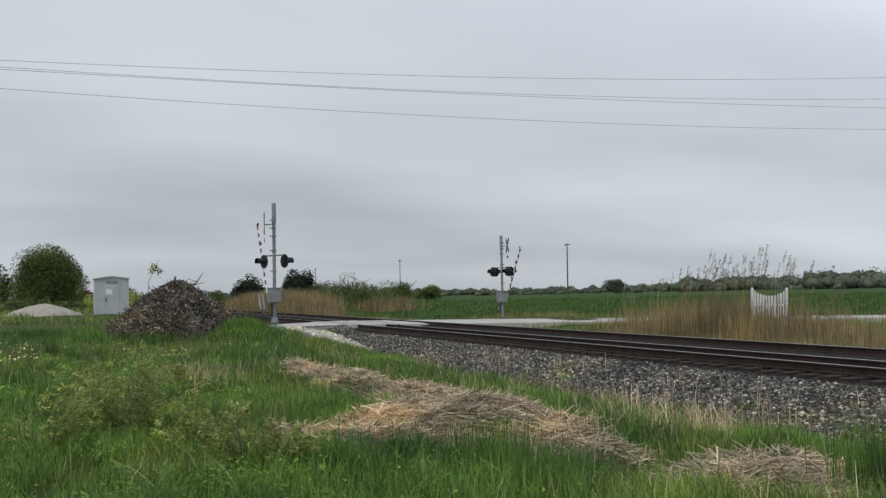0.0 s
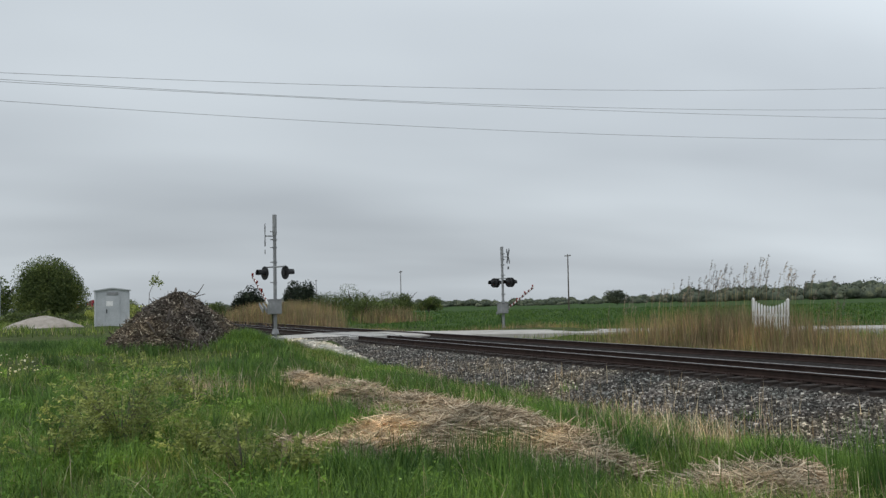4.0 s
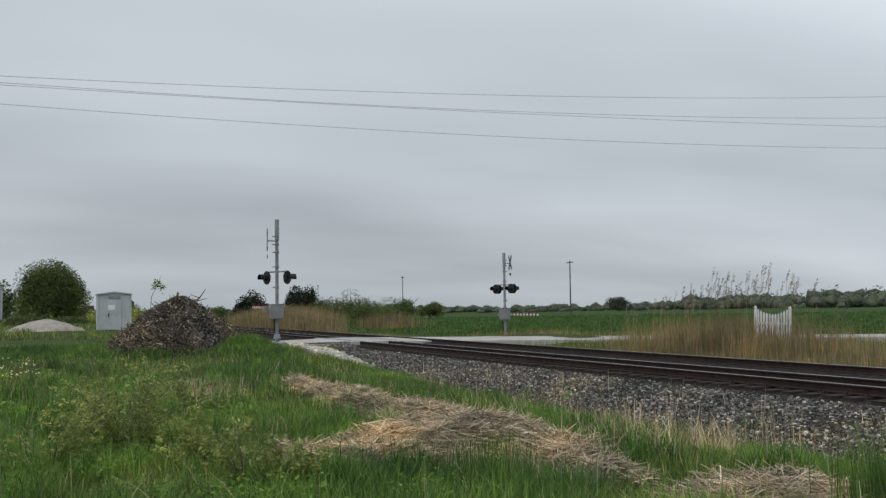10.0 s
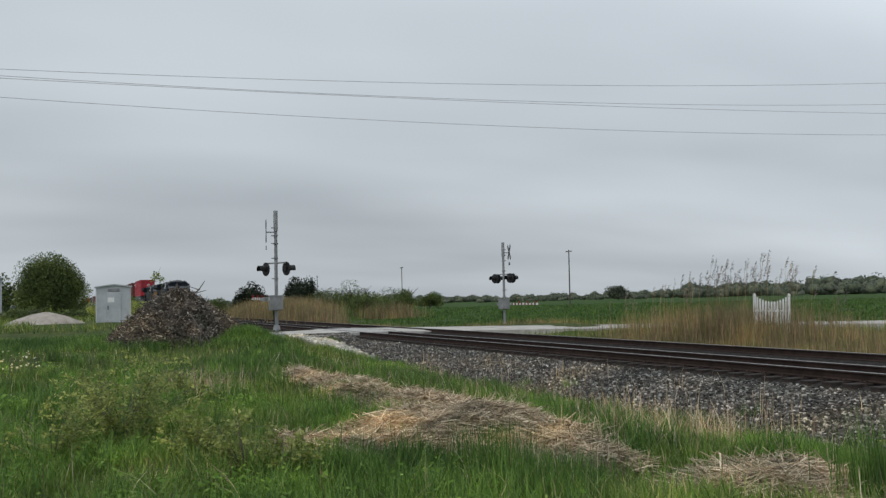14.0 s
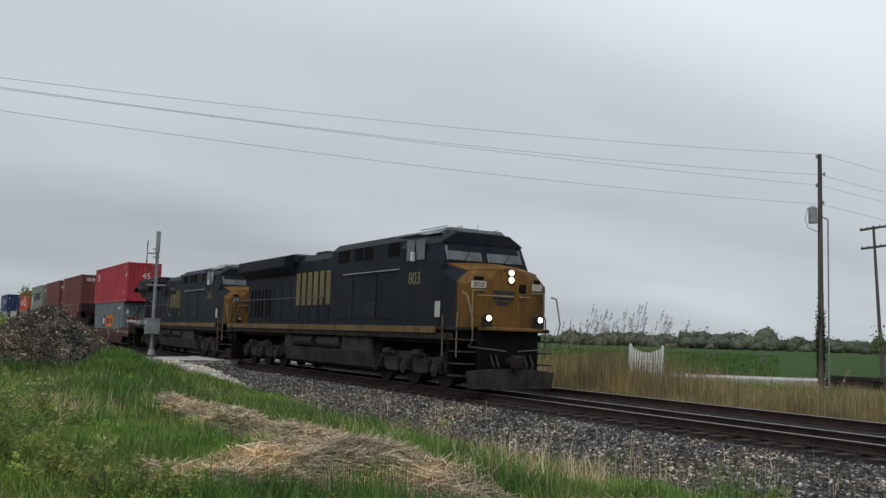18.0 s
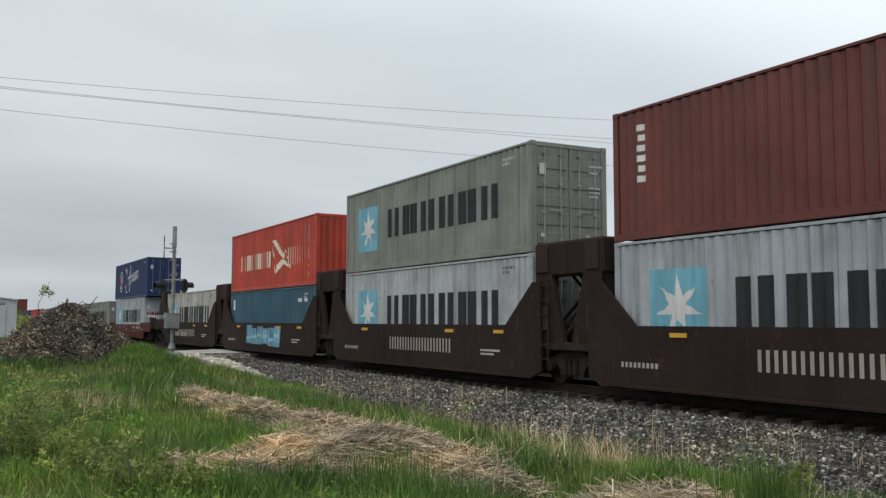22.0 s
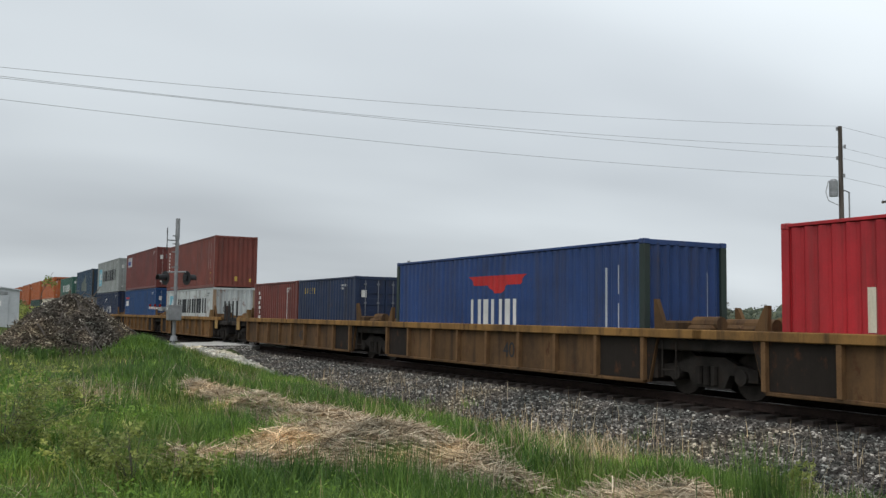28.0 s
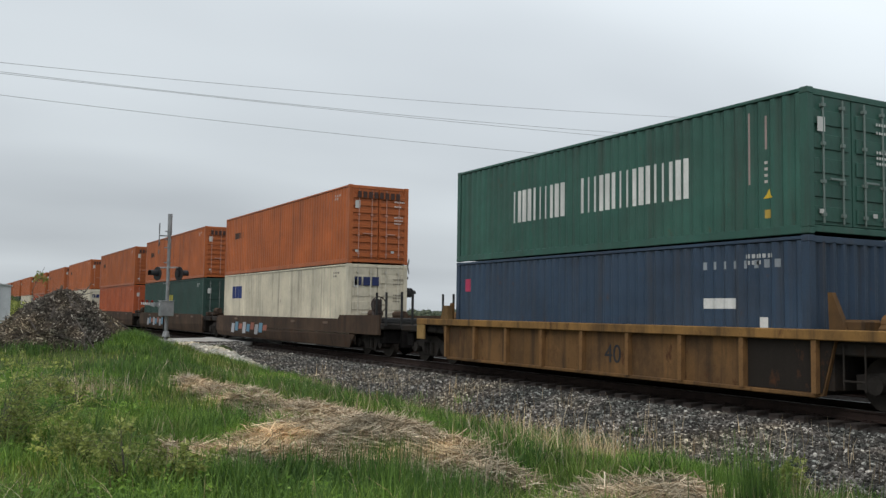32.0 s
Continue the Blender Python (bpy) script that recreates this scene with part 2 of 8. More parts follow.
M["crop"] = leafy("young_crop", [(0.0, (0.035, 0.082, 0.018)), (0.5, (0.060, 0.125, 0.026)), (1.0, (0.105, 0.175, 0.04))])
M["straw"] = leafy("dry_straw", [(0.0, (0.040, 0.030, 0.020)), (0.3, (0.123, 0.092, 0.058)), (0.62, (0.325, 0.256, 0.176)), (1.0, (0.66, 0.555, 0.415))], 0.7, 0.12)
M["pale_straw"] = leafy("pale_straw", [(0.0, (0.19, 0.138, 0.092)), (0.45, (0.39, 0.30, 0.212)), (0.8, (0.55, 0.460, 0.355)), (1.0, (0.71, 0.615, 0.495))], 0.65, 0.12)
M["reed"] = leafy("dry_reed", [(0.0, (0.144, 0.102, 0.060)), (0.45, (0.276, 0.198, 0.120)), (0.72, (0.396, 0.306, 0.198)), (0.86, (0.264, 0.258, 0.108)), (1.0, (0.132, 0.192, 0.054))], 0.7, 0.2)
M["plume"] = leafy("reed_plume", [(0.0, (0.16, 0.14, 0.13)), (1.0, (0.34, 0.30, 0.27))], 0.9, 0.3)
M["shrub"] = leafy("young_shrub_leaves", [(0.0, (0.184, 0.224, 0.063)), (0.5, (0.310, 0.362, 0.106)), (1.0, (0.494, 0.529, 0.196))], 0.55, 0.5)
M["leaf"] = leafy("tree_leaves", [(0.0, (0.050, 0.078, 0.026)), (0.5, (0.092, 0.130, 0.040)), (1.0, (0.150, 0.185, 0.062))])
M["dark_leaf"] = leafy("evergreen_leaves", [(0.0, (0.008, 0.016, 0.010)), (0.6, (0.022, 0.034, 0.02)), (1.0, (0.042, 0.055, 0.03))], 0.7, 0.1)
# distance haze is mixed into this paler, greyer leaf colour
M["hazed_leaf"] = leafy("distant_woods", [(0.0, (0.060, 0.076, 0.056)), (0.5, (0.078, 0.094, 0.072)), (1.0, (0.098, 0.114, 0.088))], 0.9, 0)
# same hazed tone, darkened to offset bright upward-facing leaves
M["hazed_fringe"] = leafy("woods_fringe", [(0.0, (0.050, 0.062, 0.046)), (1.0, (0.078, 0.092, 0.072))], 0.95, 0)
M["chip"] = leafy("brush_pile_chips", [(0.0, (0.026, 0.022, 0.019)), (0.45, (0.075, 0.062, 0.055)), (0.80, (0.154, 0.134, 0.118)), (0.93, (0.282, 0.255, 0.229)), (1.0, (0.510, 0.484, 0.449))], 0.9, 0)
M["twig"] = surface("bare_twig", (0.060, 0.050, 0.043), (0.150, 0.130, 0.112), 6, 0.9)
M["soil"] = surface("brush_pile_core", (0.03, 0.024, 0.02), (0.07, 0.055, 0.045), 4, 0.95, 0, 18, 0.9, 0.04)
M["sand"] = surface("pale_aggregate", (0.27, 0.235, 0.20), (0.42, 0.38, 0.335), 2.0, 0.95, 0, 30, 0.8, 0.02)
M["flower"] = leafy("pale_flowers", [(0.0, (0.55, 0.52, 0.30)), (1.0, (0.78, 0.76, 0.66))], 0.7, 0.2)


def ground_material():
    m, n, l, b = nodes_of("meadow_ground")
    tc, sep = n.new("ShaderNodeTexCoord"), n.new("ShaderNodeSeparateXYZ")
    l.new(tc.outputs["Object"], sep.inputs[0])
    near = ramp(n, l, noise_tex(n, l, 0.8, 6, 0.65), [(0.3, (0.035, 0.046, 0.017)), (0.55, (0.06, 0.08, 0.024)), (0.75, (0.12, 0.105, 0.05))])
    crop = ramp(n, l, noise_tex(n, l, 0.05, 6, 0.6, (1, 3, 1)), [(0.3, (0.026, 0.058, 0.014)), (0.7, (0.050, 0.088, 0.022))])
    crop = mix(n, l, 0.5, crop, ramp(n, l, noise_tex(n, l, 1.5, 4), [(0.3, (0.55, 0.6, 0.5)), (0.7, (1.1, 1.1, 1.0))]), "MULTIPLY")
    f = n.new("ShaderNodeMapRange")
    f.inputs["From Min"].default_value, f.inputs["From Max"].default_value = 26.0, 34.0
    l.new(sep.outputs[1], f.inputs["Value"])
    col = mix(n, l, f.outputs[0], near, crop)
    l.new(col, b.inputs["Base Color"])
    b.inputs["Roughness"].default_value = 0.95
    b.inputs["Specular IOR Level"].default_value = 0.1
    bump(n, l, b, noise_tex(n, l, 6, 5), 0.8, 0.08)
    return m


M["ground"] = ground_material()


# ======== mesh helpers ========
def part(name, bm, material, parent=None, label="", color=None):
    me = bpy.data.meshes.new(name)
    bm.to_mesh(me)
    bm.free()
    me.materials.append(material)
    return place(name, me, parent, None, label, color)


def place(name, me, parent=None, m=None, label="", color=None):
    ob = new(name, me)
    ob.parent = parent
    if m is not None:
        ob.matrix_local = m
    if label:
        tagged(ob, label)
    if color:
        ob.color = (*color, 1)
    return ob


def mesh_of(name, bm, material):
    me = bpy.data.meshes.new(name)
    bm.to_mesh(me)
    bm.free()
    me.materials.append(material)
    return me


def raw_mesh(name, verts, faces, material, smooth=False):
    """A large mesh from numpy arrays: verts (n, 3), faces (m, k)."""
    me = bpy.data.meshes.new(name)
    k = faces.shape[1]
    me.vertices.add(len(verts))
    me.vertices.foreach_set("co", np.ascontiguousarray(verts, dtype=np.float32).ravel())
    me.loops.add(faces.size)
    me.loops.foreach_set("vertex_index", np.ascontiguousarray(faces, dtype=np.int32).ravel())
    me.polygons.add(len(faces))
    me.polygons.foreach_set("loop_start", np.arange(0, faces.size, k, dtype=np.int32))
    me.polygons.foreach_set("use_smooth", np.full(len(faces), smooth, dtype=bool))
    me.update(calc_edges=True)
    me.materials.append(material)
    return me


def box(bm, x0, x1, y0, y1, z0, z1, bev=0.0):
    r = bmesh.ops.create_cube(bm, size=1.0, matrix=Matrix.Translation(((x0 + x1) / 2, (y0 + y1) / 2, (z0 + z1) / 2)) @ Matrix.Diagonal((abs(x1 - x0), abs(y1 - y0), abs(z1 - z0), 1)))
    if bev:
        edges = list({ed for v in r["verts"] for ed in v.link_edges})
        bmesh.ops.bevel(bm, geom=edges, offset=bev, segments=1, affect="EDGES")
    return bm


def tube(bm, p0, p1, r0, r1=None, n=8):
    p0, p1 = Vector(p0), Vector(p1)
    r1 = r0 if r1 is None else r1
    d = p1 - p0
    m = Matrix.Translation((p0 + p1) / 2) @ d.to_track_quat("Z", "Y").to_matrix().to_4x4()
    bmesh.ops.create_cone(bm, cap_ends=True, segments=n, radius1=r0, radius2=r1, depth=d.length, matrix=m)
    return bm


def prism(bm, outline, y0, y1):
    """A solid from an outline in x and z, between two values of y."""
    a = [bm.verts.new((x, y0, z)) for x, z in outline]
    c = [bm.verts.new((x, y1, z)) for x, z in outline]
    k = len(outline)
    bm.faces.new(a)
    bm.faces.new(c[::-1])
    for i in range(k):
        bm.faces.new((a[i], c[i], c[(i + 1) % k], a[(i + 1) % k]))
    bmesh.ops.recalc_face_normals(bm, faces=bm.faces)
    return bm


def prism_x(bm, outline, x0, x1):
    """A solid from an outline in y and z, between two values of x."""
    a = [bm.verts.new((x0, y, z)) for y, z in outline]
    c = [bm.verts.new((x1, y, z)) for y, z in outline]
    k = len(outline)
    bm.faces.new(a)
    bm.faces.new(c[::-1])
    for i in range(k):
        bm.faces.new((a[i], c[i], c[(i + 1) % k], a[(i + 1) % k]))
    bmesh.ops.recalc_face_normals(bm, faces=bm.faces)
    return bm


def B():
    return bmesh.new()


def empty(name, label, category, group="", m=None, kind=""):
    ob = new(name)
    ob.empty_display_size = 0.2
    if m is not None:
        ob.matrix_basis = m
    return tagged(ob, label, category, group, kind)


TRAIN = []           # (thing, u, y, z): u is the thing's place along the train


def on_train(ob, u, y=YC, z=0.0):
    ob.matrix_basis = pose(u, y, z)
    TRAIN.append((ob, u, y, z))
    return ob


# ======== ground, track bed, road ========
def smooth(a, b, v):
    t = np.clip((v - a) / (b - a), 0, 1)
    return t * t * (3 - 2 * t)


def ground_z(x, y):
    x, y = np.asarray(x, float), np.asarray(y, float)
    z = -0.34 - 0.46 * smooth(6.0, 10.2, y)
    z = z + 0.16 * smooth(-22, -38, x) * (1 - smooth(8.5, 10.5, y)) + 0.26 * smooth(4.5, 8.0, y) * smooth(-27, -38, x) * (1 - smooth(8.8, 10.6, y))
    z = z + 0.45 * smooth(-44, -60, x) * (1 - smooth(5, 11, y))
    z = z + 0.25 * smooth(-25, -33, x) * (1 - smooth(5.5, 8.5, y))
    # the road shoulder slopes down to the meadow
    shoulder = -0.15 - 0.72 * smooth(-43.2, -36.5, x)
    b_ = smooth(6.0, 9.5, y) * smooth(-58, -52, x) * smooth(-36, -38, x)
    z = np.maximum(z, z * (1 - b_) + shoulder * b_)
    z = np.where(y > 12, -0.95, z)
    far = -0.95 + 0.45 * smooth(19, 27, y)
    z = np.where(y > 16, far, z)
    z = z + 0.42 * (y > 16) * smooth(-60, -50, x) * (1 - smooth(-44, -36, x)) * (1 - 0.8 * smooth(26, 34, y))
    wob = 0.05 * np.sin(x * 0.9 + 1.3 * np.sin(y * 0.7)) * np.cos(y * 1.1 + 0.6) + 0.03 * np.sin(x * 2.3 + y * 1.9)
    return z + wob * (np.abs(y - YC) > 4) * (np.hypot(x, y) < 120)


def axis(*spans):
    out = []
    for a, b_, st in spans:
        out += list(np.arange(a, b_, st))
    return np.array(out + [spans[-1][1]])


gx = axis((-3000, -600, 300), (-600, -120, 40), (-120, -60, 4), (-60, 8, 0.5), (8, 60, 6), (60, 600, 60), (600, 3000, 400))
gy = axis((-2000, -200, 200), (-200, -20, 20), (-20, -4, 1.0), (-4, 48, 0.5), (48, 120, 6), (120, 600, 40), (600, 3000, 300))
GX, GY = np.meshgrid(gx, gy)
gv = np.stack([GX, GY, ground_z(GX, GY)], -1).reshape(-1, 3)
nx, ny = len(gx), len(gy)
ii = (np.arange(ny - 1)[:, None] * nx + np.arange(nx - 1)[None, :]).ravel()
gf = np.stack([ii, ii + 1, ii + nx + 1, ii + nx], -1)
tagged(new("ground", raw_mesh("ground", gv, gf, M["ground"], True)), "uneven spring meadow and green crop field ground", "ground", kind="structure")

# ballast: cross-section swept along the line
bed = [(9.9, -0.96), (10.6, -0.79), (11.5, -0.60), (12.3, -0.43), (12.95, -0.315), (13.15, -0.255), (13.4, -0.225), (15.5, -0.235), (16.3, -0.22), (16.9, -0.145), (17.6, -0.145), (18.3, -0.55), (19.6, -1.05)]
bx = axis((-1600, -120, 60), (-120, -45, 3), (-45, 6, 0.25), (6, 300, 20))
bv, nb = [], len(bed)
for xx in bx:
    for k_, (yy, zz_) in enumerate(bed):
        j = 0.05 * math.sin(xx * 3.1 + k_ * 2) + 0.04 * math.sin(xx * 7.7 + k_)
        bv.append((xx, yy + (j * 1.6 if k_ in (0, 1, 2) else 0), zz_ + (j * 0.35 if k_ < 4 or k_ > 10 else 0)))
bi = (np.arange(len(bx) - 1)[:, None] * nb + np.arange(nb - 1)[None, :]).ravel()
bf = np.stack([bi, bi + nb, bi + nb + 1, bi + 1], -1)
tagged(new("ballast_bed", raw_mesh("ballast_bed", np.array(bv), bf, M["ballast"], True)), "grey crushed stone ballast under the railway track", "ballast", kind="structure")


def scatter_stones(name, pts, size, material, label, cat):
    """Eight-cornered irregular stones on the given places."""
    k = len(pts)
    base = np.array([[-1, -1, -1], [1, -1, -1], [1, 1, -1], [-1, 1, -1], [-1, -1, 1], [1, -1, 1], [1, 1, 1], [-1, 1, 1]], float) * 0.5
    s = size * rng.uniform(0.55, 1.35, (k, 1, 1)) * np.stack([np.ones(k), rng.uniform(0.6, 1, k), rng.uniform(0.5, 0.9, k)], -1)[:, None, :]
    v = (base[None] + rng.uniform(-0.2, 0.2, (k, 8, 3))) * s
    a, c = rng.uniform(0, 6.28, k), rng.uniform(-0.8, 0.8, k)
    ca, sa, cc, sc = np.cos(a)[:, None], np.sin(a)[:, None], np.cos(c)[:, None], np.sin(c)[:, None]
    x_, y_, z_ = v[..., 0], v[..., 1], v[..., 2]
    y2, z2 = y_ * cc - z_ * sc, y_ * sc + z_ * cc
    v = np.stack([x_ * ca - y2 * sa, x_ * sa + y2 * ca, z2], -1) + pts[:, None, :]
    q = np.array([[0, 3, 2, 1], [4, 5, 6, 7], [0, 1, 5, 4], [1, 2, 6, 5], [2, 3, 7, 6], [3, 0, 4, 7]])
    f = (q[None] + np.arange(k)[:, None, None] * 8).reshape(-1, 4)
    return tagged(new(name, raw_mesh(name, v.reshape(-1, 3), f, material)), label, cat, kind="stuff")


def bed_z(y):
    return np.interp(y, [p[0] for p in bed], [p[1] for p in bed])


k = 112000
sx = -3.0 - 42.0 * rng.random(k) ** 1.35
sy = rng.uniform(10.15, 13.03, k)
scatter_stones("ballast_stones", np.stack([sx, sy, bed_z(sy) + rng.uniform(-0.02, 0.025, k)], -1), 0.043, M["stone"], "loose grey and white crushed ballast stones", "stones")
k = 7000
sx, sy = rng.uniform(-34, -4, k), rng.uniform(15.25, 15.75, k)
scatter_stones("far_ballast_stones", np.stack([sx, sy, bed_z(sy) + 0.01], -1), 0.075, M["stone"], "dark ballast stones on the far shoulder of the track", "stones")

# track: rails, ties, plates
track = empty("railway_track", "single railway track with rusty rails on dark wooden ties", "railway track", kind="structure")
rail_section = [(-0.075, -0.175), (0.075, -0.175), (0.075, -0.162), (0.012, -0.140), (0.010, -0.050), (0.036, -0.038), (0.036, -0.006), (-0.036, -0.006), (-0.036, -0.038), (-0.010, -0.050), (-0.012, -0.140), (-0.075, -0.162)]
bm = B()
prism_x(bm, rail_section, -1600, 300)
rail_me = mesh_of("rail", bm, M["rail"])
bm = B()
prism_x(bm, [(-0.034, -0.006), (0.034, -0.006), (0.030, 0.0), (-0.030, 0.0)], -1600, 300)
tread_me = mesh_of("rail_head", bm, M["tread"])
for s in (-1, 1):
    r = place("rail", rail_me, track, pose(0, YC + s * 0.7535, 0.0 if s < 0 else -0.025), "rusty steel rail with a polished head")
    place("rail_head", tread_me, r, pose(0, 0, 0.0))
spare = tagged(new("spare_rail", rail_me), "rusty spare rail lying beside the track", "rail", kind="structure")
spare.matrix_basis = pose(0, 17.25, 0.035)
place("rail_head", tread_me, spare, pose(0, 0, 0), "dull worn rail head")
bm = B()
box(bm, -0.115, 0.115, -1.30, 1.30, -0.355, -0.18, 0.012)
tie_me = mesh_of("tie", bm, M["tie"])
bm = B()
box(bm, -0.10, 0.10, -0.18, 0.18, -0.182, -0.166)
for sx_, sy_ in ((-0.06, -0.11), (0.06, 0.11), (-0.06, 0.11), (0.06, -0.11)):
    box(bm, sx_ - 0.012, sx_ + 0.012, sy_ - 0.014, sy_ + 0.014, -0.168, -0.145)
plate_me = mesh_of("tie_plate", bm, M["rail"])
for i in range(150):
    xx = 4.0 - i * 0.53
    if -50.4 < xx < -43.2:
        continue
    t_ = place("tie", tie_me, track, pose(xx + random.uniform(-0.03, 0.03), YC + random.uniform(-0.05, 0.05), random.uniform(-0.012, 0.01), 0, 0, random.uniform(-0.8, 0.8)))
    if i < 80:
        for s in (-1, 1):
            place("tie_plate", plate_me, t_, pose(0, s * 0.7535, 0))
bm = B()
for i in range(400):
    xx = -75.5 - i * 0.53
    box(bm, xx - 0.115, xx + 0.115, YC - 1.3, YC + 1.3, -0.35, -0.18)
tagged(part("distant_ties", bm, M["tie"], track), kind="stuff")

# road over the crossing
RX0, RX1 = -50.3, -43.4
rv, rf = [], []
rys = [-200, -60, -20, 0, 6, 10, 12.6, 13.0]
rzs = [-0.06, -0.06, -0.06, -0.08, -0.10, -0.08, -0.03, -0.01]


# the far road leaves the crossing and bends away to one side
ROAD_Y = (15.75, 20.0, 23.0, 26.0, 28.4, 33.0, 39.0, 50.0, 160.0, 900.0)
ROAD_X = (-46.85, -46.6, -45.6, -43.8, -42.2, -38.6, -34.5, -27.0, 45.0, 540.0)
ROAD_HALF = (3.85, 3.85, 3.8, 3.4, 3.0, 2.3, 2.2, 2.2, 2.2, 2.2)


def off_road(x_, y_):
    """How far a place lies from the middle of the far road."""
    return np.abs(np.asarray(x_) - np.interp(y_, ROAD_Y, ROAD_X)) * np.where(np.asarray(y_) > 24, 0.78, 1.0)


def strip(name, ys, zs, label):
    b_ = B()
    rows = []
    for y_, z_ in zip(ys, zs):
        rows.append([b_.verts.new((x_, y_, z_ - (0.05 if j in (0, 4) else 0.0))) for j, x_ in enumerate([float(np.interp(y_, ROAD_Y, ROAD_X)) + o_ * float(np.interp(y_, ROAD_Y, ROAD_HALF)) for o_ in (-1.0, -0.7, 0.0, 0.7, 1.0)])])
    low = [[b_.verts.new((v.co.x, v.co.y, v.co.z - 0.5)) for v in (r_[0], r_[-1])] for r_ in rows]
    for a, c in zip(rows, rows[1:]):
        for j in range(4):
            b_.faces.new((a[j], a[j + 1], c[j + 1], c[j]))
    for i in range(len(rows) - 1):
        b_.faces.new((rows[i][0], rows[i + 1][0], low[i + 1][0], low[i][0]))
        b_.faces.new((rows[i][4], low[i][1], low[i + 1][1], rows[i + 1][4]))
    bmesh.ops.recalc_face_normals(b_, faces=b_.faces)
    return tagged(part(name, b_, M["road"]), label, "road", kind="structure")


strip("road_near", rys, rzs, "pale worn gravel road leading up to the railway crossing")
strip("road_far", [15.75, 16.3, 18.0, *ROAD_Y[1:]], [-0.01, -0.02, -0.05, -0.09, -0.12, -0.14, -0.14, -0.14, -0.15, -0.18, -0.3, -0.4], "pale narrow country road bending away through green fields")
crossing = empty("level_crossing", "pale concrete crossing panels between the rails", "level crossing", kind="structure")
bm = B()
box(bm, -1.2, 1.2, -0.64, 0.64, -0.20, -0.012, 0.02)
gauge_me = mesh_of("crossing_panel", bm, M["panel"])
bm = B()
box(bm, -1.2, 1.2, -0.22, 0.22, -0.20, -0.012, 0.02)
field_me = mesh_of("crossing_panel", bm, M["panel"])
for i in range(3):
    xx = RX0 + 1.15 + i * 2.42
    place("crossing_panel", gauge_me, crossing, pose(xx, YC, 0))
    for s in (-1, 1):
        place("crossing_panel", field_me, crossing, pose(xx, YC + s * 1.06, 0))

# ballast banked up against the side of the crossing
k = 2600
bx_, by_ = RX1 - 0.05 + 2.0 * rng.random(k) ** 1.2, rng.uniform(10.7, 13.0, k)
bz_ = bed_z(by_) + np.maximum(0.0, -0.05 - bed_z(by_)) * np.clip(1 - (bx_ - RX1) / 1.9, 0, 1)
scatter_stones("crossing_bank_stones", np.stack([bx_, by_, bz_], -1), 0.075, M["stone"], "grey ballast stones banked against the crossing", "stones")
bm = B()
grid = [[bm.verts.new((RX1 - 0.04 + 2.0 * i / 5, y_, float(bed_z(y_) + max(0.0, -0.07 - bed_z(y_)) * (1 - i / 5)) - 0.02)) for i in range(6)] for y_ in (10.6, 11.2, 11.8, 12.4, 13.0)]
for a, c in zip(grid, grid[1:]):
    for j in range(5):
        bm.faces.new((a[j], a[j + 1], c[j + 1], c[j]))
bmesh.ops.recalc_face_normals(bm, faces=bm.faces)
tagged(part("ballast_bank", bm, M["ballast"]), "grey ballast bank against the crossing", "ballast", kind="structure")

# gravel spilling from the road along the track, and the pale yard beside the shed
bm = B()
ring = [(-43.2, 12.2), (-43.2, 9.6), (-40, 9.8), (-36, 10.0), (-33.5, 10.1), (-32.2, 10.25), (-32.2, 10.4), (-34, 10.5), (-38, 10.9)]
c0 = bm.verts.new((-38.5, 10.15, -0.16))
vs = [bm.verts.new((x_, y_, float(ground_z(x_, y_)) - 0.02)) for x_, y_ in ring]
for a, c in zip(vs, vs[1:] + vs[:1]):
    bm.faces.new((c0, a, c))
for v in bm.verts:
    if v is not c0:
        v.co.z = float(max(v.co.z, -0.55)) + 0.02
bmesh.ops.recalc_face_normals(bm, faces=bm.faces)
tagged(part("gravel_apron", bm, M["sand"]), "pale gravel apron spilling beside the crossing", "gravel", kind="structure")
k = 1500
ax_ = rng.uniform(-43, -31.5, k)
ay_ = 10.35 + rng.normal(0, 0.18, k)
scatter_stones("apron_stones", np.stack([ax_, ay_, np.interp(ax_, [-43, -38, -33.5, -31.5], [-0.10, -0.18, -0.52, -0.74]) + rng.uniform(0, 0.05, k)], -1), 0.11, M["pale_stone"], "pale broken stones along the gravel apron", "stones")
bm = B()
prism(bm, [(-63, 0.0), (-56, 0.0), (-56, 0.2), (-57, 0.36), (-63, 0.42)], -0.6, 3.6)
tagged(part("gravel_yard", bm, M["sand"]), "pale gravel yard beside the road", "gravel", kind="structure")


# ======== vegetation ========
def blades(name, pts, h, w, lean, material, label, cat="grass", segs=3):
    """Curved tapering blades: pts (k, 3) feet, h heights, w widths, lean bend."""
    k = len(pts)
    a = rng.uniform(0, 2 * np.pi, k)
    d = np.stack([np.cos(a), np.sin(a)], -1)
    side = np.stack([-d[:, 1], d[:, 0]], -1)
    out = []
    for i in range(segs + 1):
        t = i / segs
        ctr = pts[:, :2] + d * (lean * h * t * t)[:, None]
        zc = pts[:, 2] + h * (t - 0.25 * lean * t * t)
        hw = w * 0.5 * (1 - t) ** 0.7 + 0.0006
        for s in (-1, 1):
            out.append(np.concatenate([ctr + side * (s * hw)[:, None], zc[:, None]], 1))
    v = np.stack(out, 1)
    q = np.array([[2 * i, 2 * i + 1, 2 * i + 3, 2 * i + 2] for i in range(segs)])
    f = (q[None] + np.arange(k)[:, None, None] * (2 * (segs + 1))).reshape(-1, 4)
    return tagged(new(name, raw_mesh(name, v.reshape(-1, 3), f, material)), label, cat, kind="stuff")


